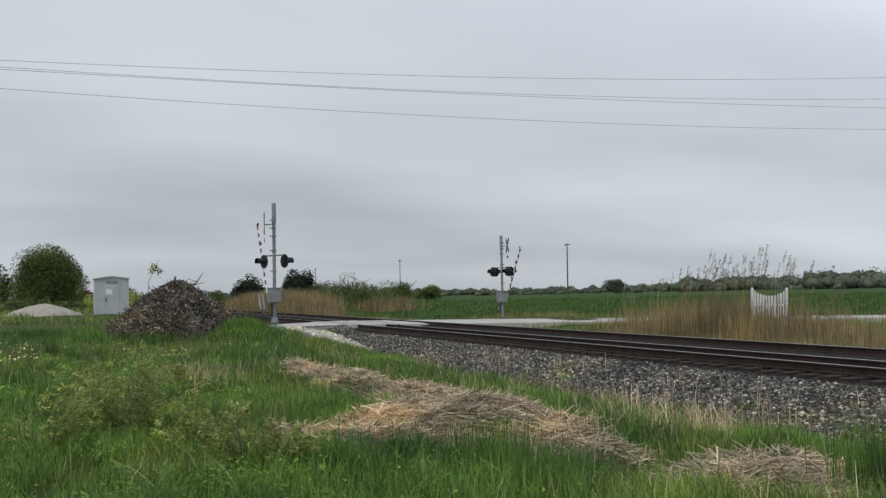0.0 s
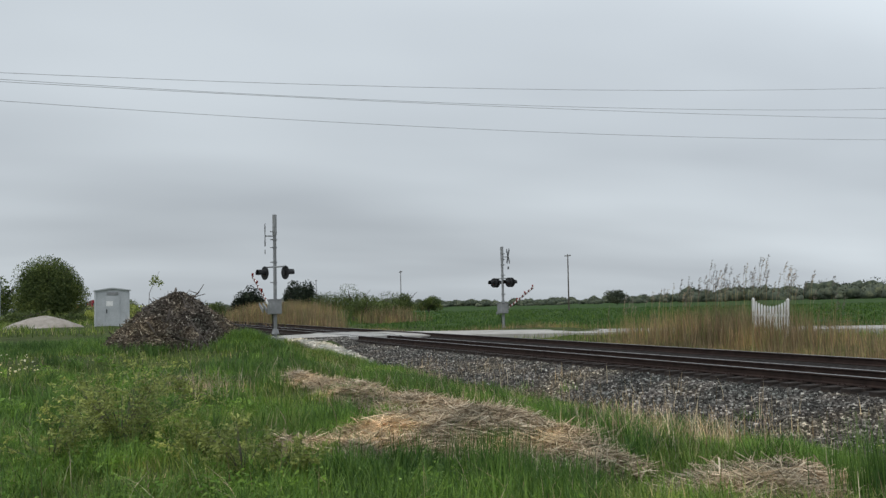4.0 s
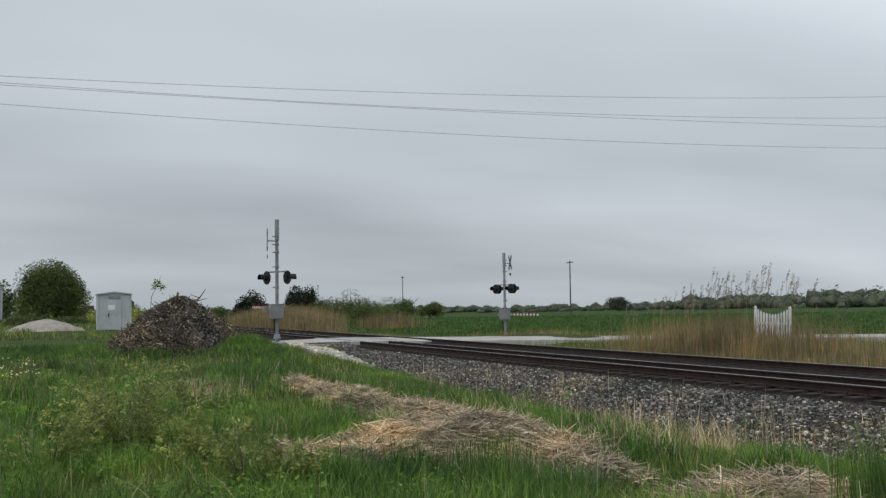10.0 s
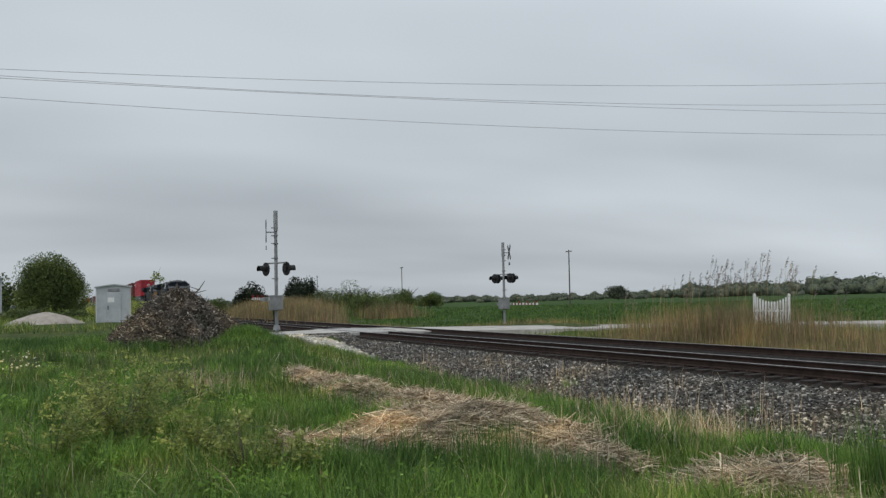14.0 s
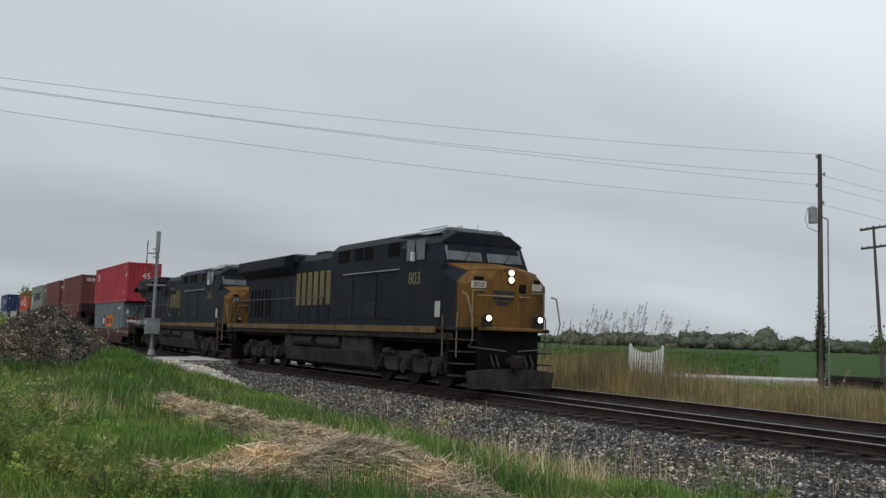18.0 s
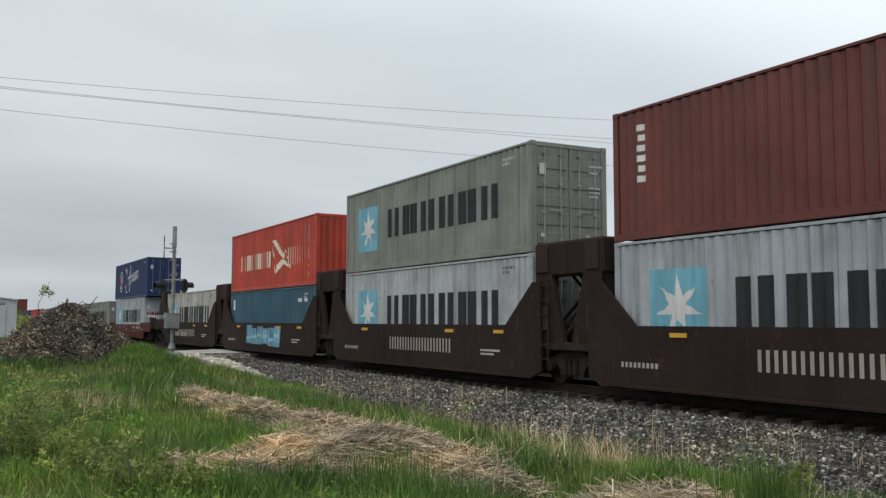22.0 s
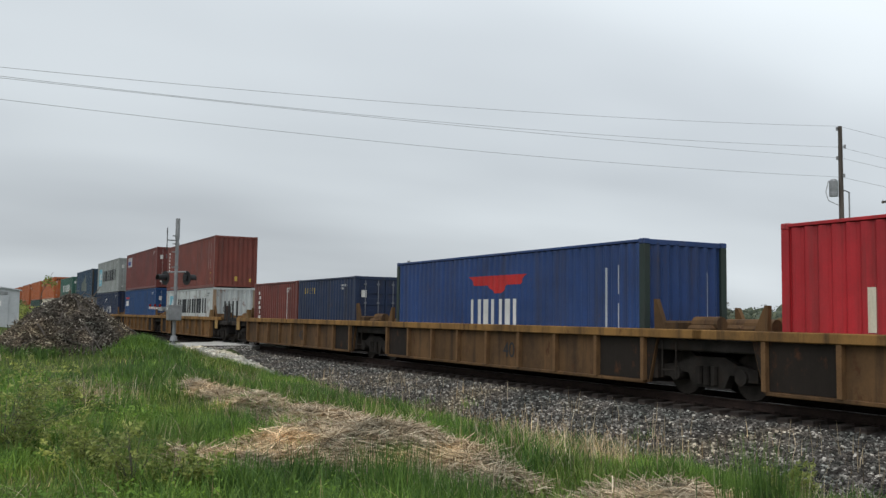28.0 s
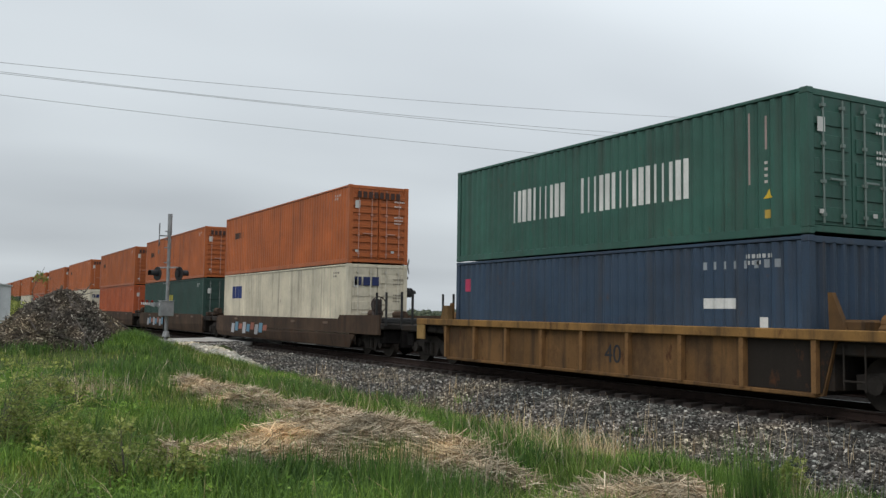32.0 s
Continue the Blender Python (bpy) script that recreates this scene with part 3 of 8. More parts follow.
def feet(x, y, sink=0.03):
    return np.stack([x, y, ground_z(x, y) - sink], -1)


def polar(k, a0, a1, r0, r1, power=1.0):
    """Places round the viewpoint between two bearings (degrees from +y towards -x), denser when near."""
    az = np.radians(rng.uniform(a0, a1, k))
    u = rng.random(k) ** power
    r_ = r0 * (r1 / r0) ** u
    return -np.sin(az) * r_, np.cos(az) * r_


def vnoise(x, y, s, seed=0.0):
    return 0.5 + 0.25 * (np.sin(x / s + 1.7 * np.sin(y / s * 0.8 + seed)) + np.sin(y / s * 1.3 + 2.1 * np.sin(x / s * 0.7 + seed * 1.7)))


MX_, MY_ = -35.4, 4.05   # brush pile
# dry straw lies in a broken band from the apron towards the viewer
STRAW = [(-18.3, 5.35, 3.0, 0.55, 0), (-22.3, 5.6, 1.3, 0.25, 0), (-15.4, 5.75, 1.6, 0.75, -8), (-13.2, 5.75, 1.9, 0.98, 0), (-12.1, 5.1, 2.0, 1.0, 12), (-11.1, 5.7, 2.3, 0.72, 11), (-11.7, 4.1, 1.1, 0.85, 30), (-11.2, 3.0, 0.9, 0.45, -10), (-8.6, 5.5, 0.4, 0.32, 0), (-6.9, 6.3, 1.0, 0.8, -67)]


def straw_f(x, y):
    f = np.full_like(x, -4.0)
    for cx, cy, a, b_, rot in STRAW:
        c, s = math.cos(radians(rot)), math.sin(radians(rot))
        dx, dy = x - cx, y - cy
        f = np.maximum(f, 1 - ((dx * c - dy * s) / a) ** 2 - ((dx * s + dy * c) / b_) ** 2)
    return f + 0.5 * (vnoise(x, y, 0.35, 2.0) - 0.5)


x, y = polar(150000, 24, 100, 5.2, 46, 0.85)
keep = (y < 10.35 + 0.35 * np.sin(x * 1.7) + 0.25 * np.sin(x * 4.1)) & ~((x > RX0 - 0.5) & (x < RX1 + 0.6)) & ~((x < -30) & (y > 9.75) & (x > -44)) & (straw_f(x, y) < 0.0 + 1.05 * rng.random(len(x)) ** 1.25)
keep &= (x > -50) & ~((y > 9.7) & (rng.random(len(x)) < 0.5))
x, y = x[keep], y[keep]
tall = 0.6 + 0.8 * vnoise(x, y, 1.1) + 0.35 * vnoise(x, y, 0.33, 3.0)
edge = 0.40 + 0.60 * smooth(10.2, 7.4, y)
h = rng.uniform(0.10, 0.32, len(x)) * tall * edge * np.where(y < 1.2, 0.72, 1.0) * np.where(straw_f(x * 0.985, y * 0.985) > -1.0, 0.6, 1.0)
rr = np.hypot(x, y)
lush = vnoise(x, y, 2.1, 5.0) > 0.56
blades("meadow_grass", feet(x, y)[~lush], h[~lush], (0.006 + 0.0006 * rr)[~lush], rng.uniform(0.1, 0.8, len(x))[~lush], M["grass"], "mixed fresh green meadow grass with dead stems")
blades("lush_grass", feet(x, y)[lush], h[lush] * 1.12, (0.007 + 0.0006 * rr)[lush], rng.uniform(0.1, 0.7, len(x))[lush], M["deep"], "lush dark green clumps of spring grass")

# the same meadow goes on round and behind the viewpoint
x, y = polar(42000, -180, 180, 0.7, 22, 0.75)
keep = (y < 10.3) & ~((np.degrees(np.arctan2(-x, y)) > 24) & (np.degrees(np.arctan2(-x, y)) < 100) & (np.hypot(x, y) > 5.1))
x, y = x[keep], y[keep]
blades("trodden_grass", feet(x, y), rng.uniform(0.06, 0.22, len(x)) * (0.5 + vnoise(x, y, 0.9, 6.0)), 0.006 + 0.0008 * np.hypot(x, y), rng.uniform(0.2, 0.9, len(x)), M["grass"], "short meadow grass round the viewpoint")

# clumps of taller grass
tx, ty = polar(420, 26, 98, 6, 32)
okc = (ty < 8.4) & (straw_f(tx, ty) < -0.9)
tx, ty = tx[okc], ty[okc]
cx, cy = np.repeat(tx, 46), np.repeat(ty, 46)
cx, cy = cx + rng.normal(0, 0.13, len(cx)), cy + rng.normal(0, 0.13, len(cy))
blades("tall_grass_tufts", feet(cx, cy), rng.uniform(0.22, 0.56, len(cx)), 0.008 + 0.0005 * np.hypot(cx, cy), rng.uniform(0.1, 0.7, len(cx)), M["deep"], "tufts of taller bright green grass")

# lighter fresh clumps
tx, ty = polar(330, 40, 99, 7, 30)
okc = (ty < 9.0) & (straw_f(tx, ty) < -0.5) & (vnoise(tx, ty, 1.9, 9.0) > 0.47)
tx, ty = tx[okc], ty[okc]
t2, t3 = polar(150, 84, 99, 11, 28)
tx, ty = np.concatenate([tx, t2]), np.concatenate([ty, t3])
cx, cy = np.repeat(tx, 70), np.repeat(ty, 70)
cx, cy = cx + rng.normal(0, 0.2, len(cx)), cy + rng.normal(0, 0.2, len(cy))
blades("fresh_grass_tufts", feet(cx, cy), rng.uniform(0.14, 0.40, len(cx)), 0.007 + 0.0005 * np.hypot(cx, cy), rng.uniform(0.2, 0.9, len(cx)), M["fresh"], "bright fresh clumps of spring grass")

# low broad-leaved weeds between the grass
fx, fy_ = polar(900, 26, 100, 5.5, 36)
okc = (fy_ < 10.3) & (straw_f(fx, fy_) < 0.1) & (fx > -44) & (fy_ < 3.6) & (vnoise(fx, fy_, 1.6, 4.0) > 0.46)
fx, fy_ = fx[okc], fy_[okc]
n_leaf = 70
lx, ly = np.repeat(fx, n_leaf) + rng.normal(0, 0.16, len(fx) * n_leaf), np.repeat(fy_, n_leaf) + rng.normal(0, 0.16, len(fx) * n_leaf)
lz = ground_z(lx, ly) + np.abs(rng.normal(0.13, 0.09, len(lx)))
n1 = rng.normal(0, 1, (len(lx), 3)) * np.array([1, 1, 0.5])
n1 /= np.linalg.norm(n1, axis=1)[:, None]
n2 = np.cross(n1, rng.normal(0, 1, (len(lx), 3)))
n2 /= np.linalg.norm(n2, axis=1)[:, None]
ls = (0.010 + 0.0010 * np.hypot(lx, ly))[:, None] * rng.uniform(0.6, 1.4, (len(lx), 1))
lp = np.stack([lx, ly, lz], -1)
lv = np.stack([lp - n1 * ls * 1.5, lp - n2 * ls * 0.6, lp + n1 * ls * 1.5, lp + n2 * ls * 0.6], 1)
tagged(new("meadow_weeds", raw_mesh("meadow_weeds", lv.reshape(-1, 3), np.arange(4 * len(lx)).reshape(-1, 4), M["fresh"])), "low broad-leaved yellow-green weeds in the meadow", "weeds", kind="stuff")

# lying straw: long pale stalks in all directions, over a darker thin layer
x, y = rng.uniform(-29, -5.5, 260000), rng.uniform(1.8, 8.2, 260000)
keep = straw_f(x, y) > -0.45 + 0.75 * rng.random(len(x))
x, y = x[keep], y[keep]
k = len(x)
p = feet(x, y, 0.0)
heap_ = np.clip(straw_f(x, y), 0, 1) * 0.16 * vnoise(x, y, 0.30, 7.0)
p[:, 2] += heap_ + np.abs(rng.normal(0, 0.035, k))
hh = rng.uniform(0.04, 0.14, k)
blades("dry_straw", p, hh, 0.006 + 0.0010 * np.hypot(x, y), rng.uniform(1.6, 5.2, k), M["straw"], "flattened patches of dry tan straw", "straw")
sel = rng.random(k) < 0.55
p = p[sel]
k = len(p)
# long straight stalks lie criss-cross on top
a = rng.uniform(0, 2 * np.pi, k)
way = np.stack([np.cos(a), np.sin(a), rng.normal(0.10, 0.22, k)], -1) * rng.uniform(0.07, 0.30, (k, 1))
across = np.stack([-np.sin(a), np.cos(a), rng.normal(0, 0.7, k)], -1)
across *= ((0.0025 + 0.00034 * np.hypot(p[:, 0], p[:, 1])) / np.linalg.norm(across, axis=1))[:, None]
p[:, 2] += 0.03 + 0.06 * rng.random(k)
sv = np.stack([p - way - across, p - way + across, p + way + across * 0.5, p + way - across * 0.5], 1)
tagged(new("straw_stalks", raw_mesh("straw_stalks", sv.reshape(-1, 3), np.arange(4 * k).reshape(-1, 4), M["pale_straw"])), "long pale straw stalks lying criss-cross", "straw", kind="stuff")
# standing dead stems
x, y = polar(4600, 26, 98, 6, 32)
keep = (y < 10.0) & (vnoise(x, y, 0.8, 8.0) > 0.5) & ((y > 4.2) | (rng.random(len(x)) < 0.4))
x, y = x[keep], y[keep]
blades("dead_stems", feet(x, y), rng.uniform(0.25, 0.62, len(x)), 0.005 + 0.0004 * np.hypot(x, y), rng.uniform(0.05, 0.9, len(x)), M["pale_straw"], "standing dead grass stems", "dry stems")
# rough growth along the near roadside and the yard
x, y = rng.uniform(-43.0, -33.0, 26000), rng.uniform(-9, 6.6, 26000)
keep = np.hypot(x - MX_, y - MY_) > 2.4
x, y = x[keep], y[keep]
blades("roadside_weeds", feet(x, y), rng.uniform(0.12, 0.42, len(x)) * (0.6 + 0.8 * vnoise(x, y, 1.2, 3.0)), np.full(len(x), 0.026), rng.uniform(0.1, 0.7, len(x)), M["deep"], "rough green weeds along the roadside", "weeds")
x, y = rng.uniform(-84, -50.6, 12000), rng.uniform(-14, 9.5, 12000)
keep = ~((x > -67) & (x < -54) & (y > -1.4) & (y < 4.4)) & (np.hypot(x + 62, y + 2.1) > 2.5)
x, y = x[keep], y[keep]
blades("yard_grass", feet(x, y), rng.uniform(0.2, 0.55, len(x)), np.full(len(x), 0.05), rng.uniform(0.1, 0.7, len(x)), M["grass"], "rough olive grass round the yard", "grass")
# thin stems on the ballast edge
x, y = rng.uniform(-30, -6, 500), rng.uniform(10.3, 12.2, 500)
blades("ballast_weeds", np.stack([x, y, bed_z(y) - 0.02], -1), rng.uniform(0.15, 0.6, 500), np.full(500, 0.012), rng.uniform(0.05, 0.6, 500), M["straw"], "thin dry weeds growing out of the ballast", "dry stems")
# ragged clumps creeping over the toe of the ballast, with dead stems among them
tx = rng.uniform(-30, -5.5, 260)
ty = 9.7 + np.abs(rng.normal(0, 0.45, 260))
cx, cy = np.repeat(tx, 40), np.repeat(ty, 40)
cx, cy = cx + rng.normal(0, 0.16, len(cx)), cy + rng.normal(0, 0.12, len(cy))
ez = np.maximum(ground_z(cx, cy), bed_z(cy)) - 0.03
big = np.repeat(rng.uniform(0.5, 1.25, 260), 40)
blades("toe_grass", np.stack([cx, cy, ez], -1), rng.uniform(0.10, 0.30, len(cx)) * big, 0.006 + 0.0005 * np.hypot(cx, cy), rng.uniform(0.1, 0.7, len(cx)), M["deep"], "ragged green grass creeping over the ballast toe")
tx, ty = rng.uniform(-26, -5.5, 60), rng.uniform(7.0, 10.2, 60)
cx, cy = np.repeat(tx, 26), np.repeat(ty, 26)
cx, cy = cx + rng.normal(0, 0.2, len(cx)), cy + rng.normal(0, 0.16, len(cy))
ez = np.maximum(ground_z(cx, cy), np.where(cy > 10.5, bed_z(cy), -9)) - 0.03
blades("dead_grass_tufts", np.stack([cx, cy, ez], -1), rng.uniform(0.25, 0.62, len(cx)), 0.004 + 0.0003 * np.hypot(cx, cy), rng.uniform(0.1, 0.9, len(cx)), M["straw"], "tufts of thin dead grass stems", "dry stems")


def clump(name, cx, cy, sx_, sy_, k_, h0, h1, material, label, lean=0.7, cat="grass"):
    """A clump of blades round one place, on the meadow or the toe of the ballast."""
    x_, y_ = cx + rng.normal(0, sx_, k_), cy + rng.normal(0, sy_, k_)
    z_ = np.maximum(ground_z(x_, y_), np.where(y_ > 10.0, bed_z(y_), -9)) - 0.03
    blades(name, np.stack([x_, y_, z_], -1), rng.uniform(h0, h1, k_), 0.004 + 0.0005 * np.hypot(x_, y_), rng.uniform(0.05, lean, k_), material, label, cat)


clump("rush_clump", -8.5, 4.0, 0.28, 0.22, 520, 0.30, 0.72, M["deep"], "tall dark green upright grass clump before the straw", 0.35)
clump("rush_clump", -7.6, 4.1, 0.25, 0.25, 420, 0.25, 0.60, M["deep"], "tall green grass clump beside the straw", 0.4)
clump("rush_clump", -6.1, 6.7, 0.16, 0.2, 420, 0.45, 0.95, M["deep"], "very tall dark green grass clump by the ballast", 0.35)
clump("verge_clump", -17.3, 8.6, 1.4, 0.34, 6500, 0.12, 0.36, M["fresh"], "bright green grass clump at the edge of the ballast")
clump("verge_clump", -12.4, 7.3, 1.1, 0.40, 4600, 0.10, 0.32, M["fresh"], "bright green grass clump beside the straw")
clump("verge_clump", -9.0, 8.2, 1.0, 0.48, 8500, 0.12, 0.38, M["fresh"], "broad bright green grass clump at the foot of the ballast")
clump("meadow_clump", -13.8, 3.3, 1.3, 0.5, 6500, 0.10, 0.32, M["fresh"], "bright fresh green grass patch in the meadow")
clump("dry_stem_clump", -10.3, 7.8, 0.7, 0.6, 520, 0.35, 0.80, M["pale_straw"], "tall loose pale dead grass stems by the ballast", 0.9, "dry stems")
clump("dry_stem_clump", -20.4, 2.7, 1.3, 0.5, 420, 0.30, 0.62, M["pale_straw"], "upright pale dead stems in the meadow", 0.4, "dry stems")
clump("dry_stem_clump", -22.5, 9.0, 2.5, 0.4, 240, 0.25, 0.6, M["straw"], "thin dead stems along the ballast", 0.5, "dry stems")
clump("weed_stem_clump", -9.4, 4.9, 1.6, 0.8, 26, 0.45, 0.85, M["reed"], "single upright dead weed stalks", 0.15, "dry stems")
clump("verge_clump", -31.5, 9.55, 2.2, 0.22, 3600, 0.20, 0.52, M["deep"], "rough dark green grass growing over the edge of the gravel apron")
clump("verge_clump", -26.0, 9.1, 1.1, 0.36, 4200, 0.20, 0.50, M["fresh"], "bright green grass clump at the toe of the ballast")
clump("verge_clump", -21.0, 8.0, 1.2, 0.45, 5200, 0.16, 0.44, M["deep"], "green grass clump between the straw and the ballast")
clump("straw_tuft", -13.9, 5.0, 0.5, 0.28, 900, 0.12, 0.36, M["fresh"], "green tuft growing through the straw")
clump("straw_tuft", -17.2, 5.3, 0.8, 0.22, 1100, 0.12, 0.36, M["fresh"], "green tufts growing through the narrow band of straw")
clump("straw_tuft", -10.6, 5.2, 0.35, 0.25, 420, 0.12, 0.40, M["deep"], "thin green tuft growing through the straw")
clump("straw_tuft", -7.2, 6.0, 0.25, 0.3, 360, 0.12, 0.36, M["deep"], "green tuft at the edge of the straw")
# far bank of the track: mixed dry and green grass
x, y = rng.uniform(-75, -8, 60000), 18.0 + 20.0 * rng.random(60000) ** 1.3
keep = (off_road(x, y) > np.interp(y, ROAD_Y, ROAD_HALF) * np.where(y > 24, 0.78, 1.0) + 0.25) & ~((x < RX0) & (y > 24))
x, y = x[keep], y[keep]
dry = vnoise(x, y, 2.6, 1.0) + 0.25 * rng.random(len(x)) > 0.62
h = rng.uniform(0.2, 0.55, len(x)) * np.where(x < -33, 0.75, 1.0)
blades("far_bank_grass", feet(x, y)[~dry], h[~dry], np.full((~dry).sum(), 0.026), rng.uniform(0.1, 0.6, (~dry).sum()), M["grass"], "rough green grass on the far bank of the track")
blades("far_bank_dry_grass", feet(x, y)[dry], h[dry] * 1.2, np.full(dry.sum(), 0.022), rng.uniform(0.05, 0.4, dry.sum()), M["reed"], "dry tan grass on the far bank of the track", "dry grass")


# reeds
def reeds(name, k, cx, cy, sx, sy, h0, h1, label, plumes=0):
    x_, y_ = cx + rng.normal(0, sx, k), cy + rng.normal(0, sy, k)
    ok = np.degrees(np.arctan2(-x_, y_)) > (73.2 + 1.6 * rng.random(k) ** 2 if name == 'trackside_reeds' else 0)
    x_, y_, k = x_[ok], y_[ok], int(ok.sum())
    hh = rng.uniform(h0, h1, k) * (0.55 + 0.45 * np.exp(-((x_ - cx) / (2.2 * sx)) ** 2))
    blades(name, feet(x_, y_), hh, np.full(k, 0.022 if cx > -60 else 0.045), rng.uniform(0.0, 0.25, k), M["reed"], label, "reeds")
    if plumes:
        gp = np.random.default_rng(77)
        px_ = cx + gp.normal(0, sx * 0.95, plumes)
        py_ = cy + gp.normal(0, sy * 0.7, plumes)
        z0 = ground_z(px_, py_)
        top = gp.uniform(0.72, 1.05, plumes) * (1.7 + 1.5 * np.exp(-((px_ - cx - 1.2) / (1.25 * sx)) ** 2))
        foot = np.stack([px_, py_, z0], -1)
        lx, ly = 0.16 + gp.normal(0, 0.14, plumes), gp.normal(0, 0.1, plumes)
        tip = foot + np.stack([lx, ly, top], -1)
        sv = np.stack([foot + [0.008, 0, 0], foot - [0.008, 0, 0], tip - [0.005, 0, 0], tip + [0.005, 0, 0]], 1)
        sd_ = np.stack([foot + [0, 0.008, 0], foot - [0, 0.008, 0], tip - [0, 0.005, 0], tip + [0, 0.005, 0]], 1)
        sv = np.concatenate([sv, sd_]).reshape(-1, 3)
        tagged(new(name + "_stalks", raw_mesh(name + "_stalks", sv, np.arange(len(sv)).reshape(-1, 4), M["reed"])), "tall bare reed stalks", "reeds", kind="stuff")
        n_ = 26
        pos = np.repeat(tip, n_, 0)
        along = np.tile(np.linspace(-0.06, 0.30, n_), plumes)
        pos[:, 2] += along
        pos[:, 0] += along * 0.35 + gp.normal(0, 0.012, len(pos))
        pos[:, 1] += gp.normal(0, 0.02, len(pos))
        out_ = np.stack([0.05 + np.abs(gp.normal(0, 0.05, len(pos))), gp.normal(0, 0.035, len(pos)), 0.02 + gp.normal(0, 0.05, len(pos))], -1)
        wd = np.cross(out_, gp.normal(0, 1, (len(pos), 3)))
        wd *= 0.012 / np.linalg.norm(wd, axis=1)[:, None]
        pv = np.stack([pos, pos + out_ * 0.5 + wd, pos + out_, pos + out_ * 0.5 - wd], 1).reshape(-1, 3)
        tagged(new(name + "_plumes", raw_mesh(name + "_plumes", pv, np.arange(len(pv)).reshape(-1, 4), M["plume"])), "feathery grey reed plumes", "reeds", kind="stuff")


reeds("roadside_reeds", 6000, -30.4, 25.4, 3.6, 1.2, 0.6, 2.0, "dense stand of tan dry reeds beside the fence", 105)
reeds("low_reeds", 4200, -28.0, 22.6, 5.0, 1.4, 0.3, 0.75, "low tan reeds along the ditch")
reeds("trackside_reeds", 16000, -92, 20.4, 11.0, 1.3, 2.0, 3.3, "brown dry brush beside the track beyond the road")
reeds("distant_reeds", 1500, -93.5, 32.8, 1.7, 1.4, 1.0, 2.2, "far brown reeds at the field edge")
reeds("fence_reeds", 1300, -27.6, 24.55, 0.9, 0.32, 0.75, 1.15, "tan reeds hiding the foot of the fence")
reeds("corner_reeds", 2600, -18.5, 23.0, 2.5, 1.5, 0.6, 1.2, "tan reeds by the utility pole")
# young crop in the field beyond the track
x, y = polar(60000, 40, 76, 42, 210, 1.1)
keep = (((x < RX0 - 1.5) & (y > 24.5)) | (y > 40)) & (off_road(x, y) > 2.4)
x, y = x[keep], y[keep]
rr = np.hypot(x, y)
blades("crop_rows", feet(x, y), rng.uniform(0.10, 0.34, len(x)) * (0.4 + 1.2 * vnoise(x, y, 2.2, 2.0)), 0.02 + 0.0009 * rr, rng.uniform(0.1, 0.6, len(x)), M["crop"], "young green cereal crop covering the field", "crop", 2)


# leaf clouds for shrubs and trees
def leaf_cloud(name, k, centre, radii, size, material, parent, label="", lumps=9, seed=1, hollow=0.55):
    """Many small leaves gathered in lumps, with an uneven outline and gaps."""
    g = np.random.default_rng(seed)
    lc = g.normal(0, 1, (lumps, 3))
    lc /= np.linalg.norm(lc, axis=1)[:, None]
    lc *= g.uniform(0.25, 0.72, (lumps, 1))
    lc[:, 2] = np.abs(lc[:, 2]) * 1.1 - 0.35
    lr = g.uniform(0.26, 0.48, lumps)
    w = g.integers(0, lumps, k)
    d = g.normal(0, 1, (k, 3))
    d /= np.linalg.norm(d, axis=1)[:, None]
    pos = (lc[w] + d * (lr[w] * g.uniform(hollow, 1.08, k))[:, None]) * np.array(radii) + np.array(centre)
    n1 = g.normal(0, 1, (k, 3))
    n1 /= np.linalg.norm(n1, axis=1)[:, None]
    n2 = np.cross(n1, g.normal(0, 1, (k, 3)))
    n2 /= np.linalg.norm(n2, axis=1)[:, None]
    s = size * g.uniform(0.6, 1.4, (k, 1))
    v = np.stack([pos - n1 * s, pos - n2 * s * 0.5, pos + n1 * s, pos + n2 * s * 0.5], 1)
    f = np.arange(4 * k).reshape(-1, 4)
    return place(name, raw_mesh(name, v.reshape(-1, 3), f, material), parent, None, label)


def tree(x_, y_, height, radii, leaves, size, mat_, label, seed, lumps=16, trunk=0.16, name="tree", cat="tree", low=0.5):
    z0 = float(ground_z(x_, y_))
    th = empty(name, label, cat, m=pose(x_, y_, z0 - 0.05))
    g = random.Random(seed)
    bm_ = B()
    tube(bm_, (0, 0, 0), (0.1, 0.05, height * 0.45), trunk, trunk * 0.6, 9)
    part("trunk", bm_, M["twig"], th)
    for _ in range(6):
        bm_ = B()
        a, zb = g.uniform(0, 6.28), height * g.uniform(0.18, 0.42)
        mid = (math.cos(a) * radii[0] * 0.32, math.sin(a) * radii[1] * 0.32, zb + height * 0.16)
        tube(bm_, (0.02, 0.0, zb), mid, trunk * 0.45, trunk * 0.3, 6)
        tube(bm_, mid, (math.cos(a) * radii[0] * 0.7, math.sin(a) * radii[1] * 0.7, zb + height * g.uniform(0.25, 0.45)), trunk * 0.3, trunk * 0.08, 6)
        part("limb", bm_, M["twig"], th)
    leaf_cloud("crown", leaves, (0, 0, height * low), radii, size, mat_, th, "", lumps, seed)
    return th


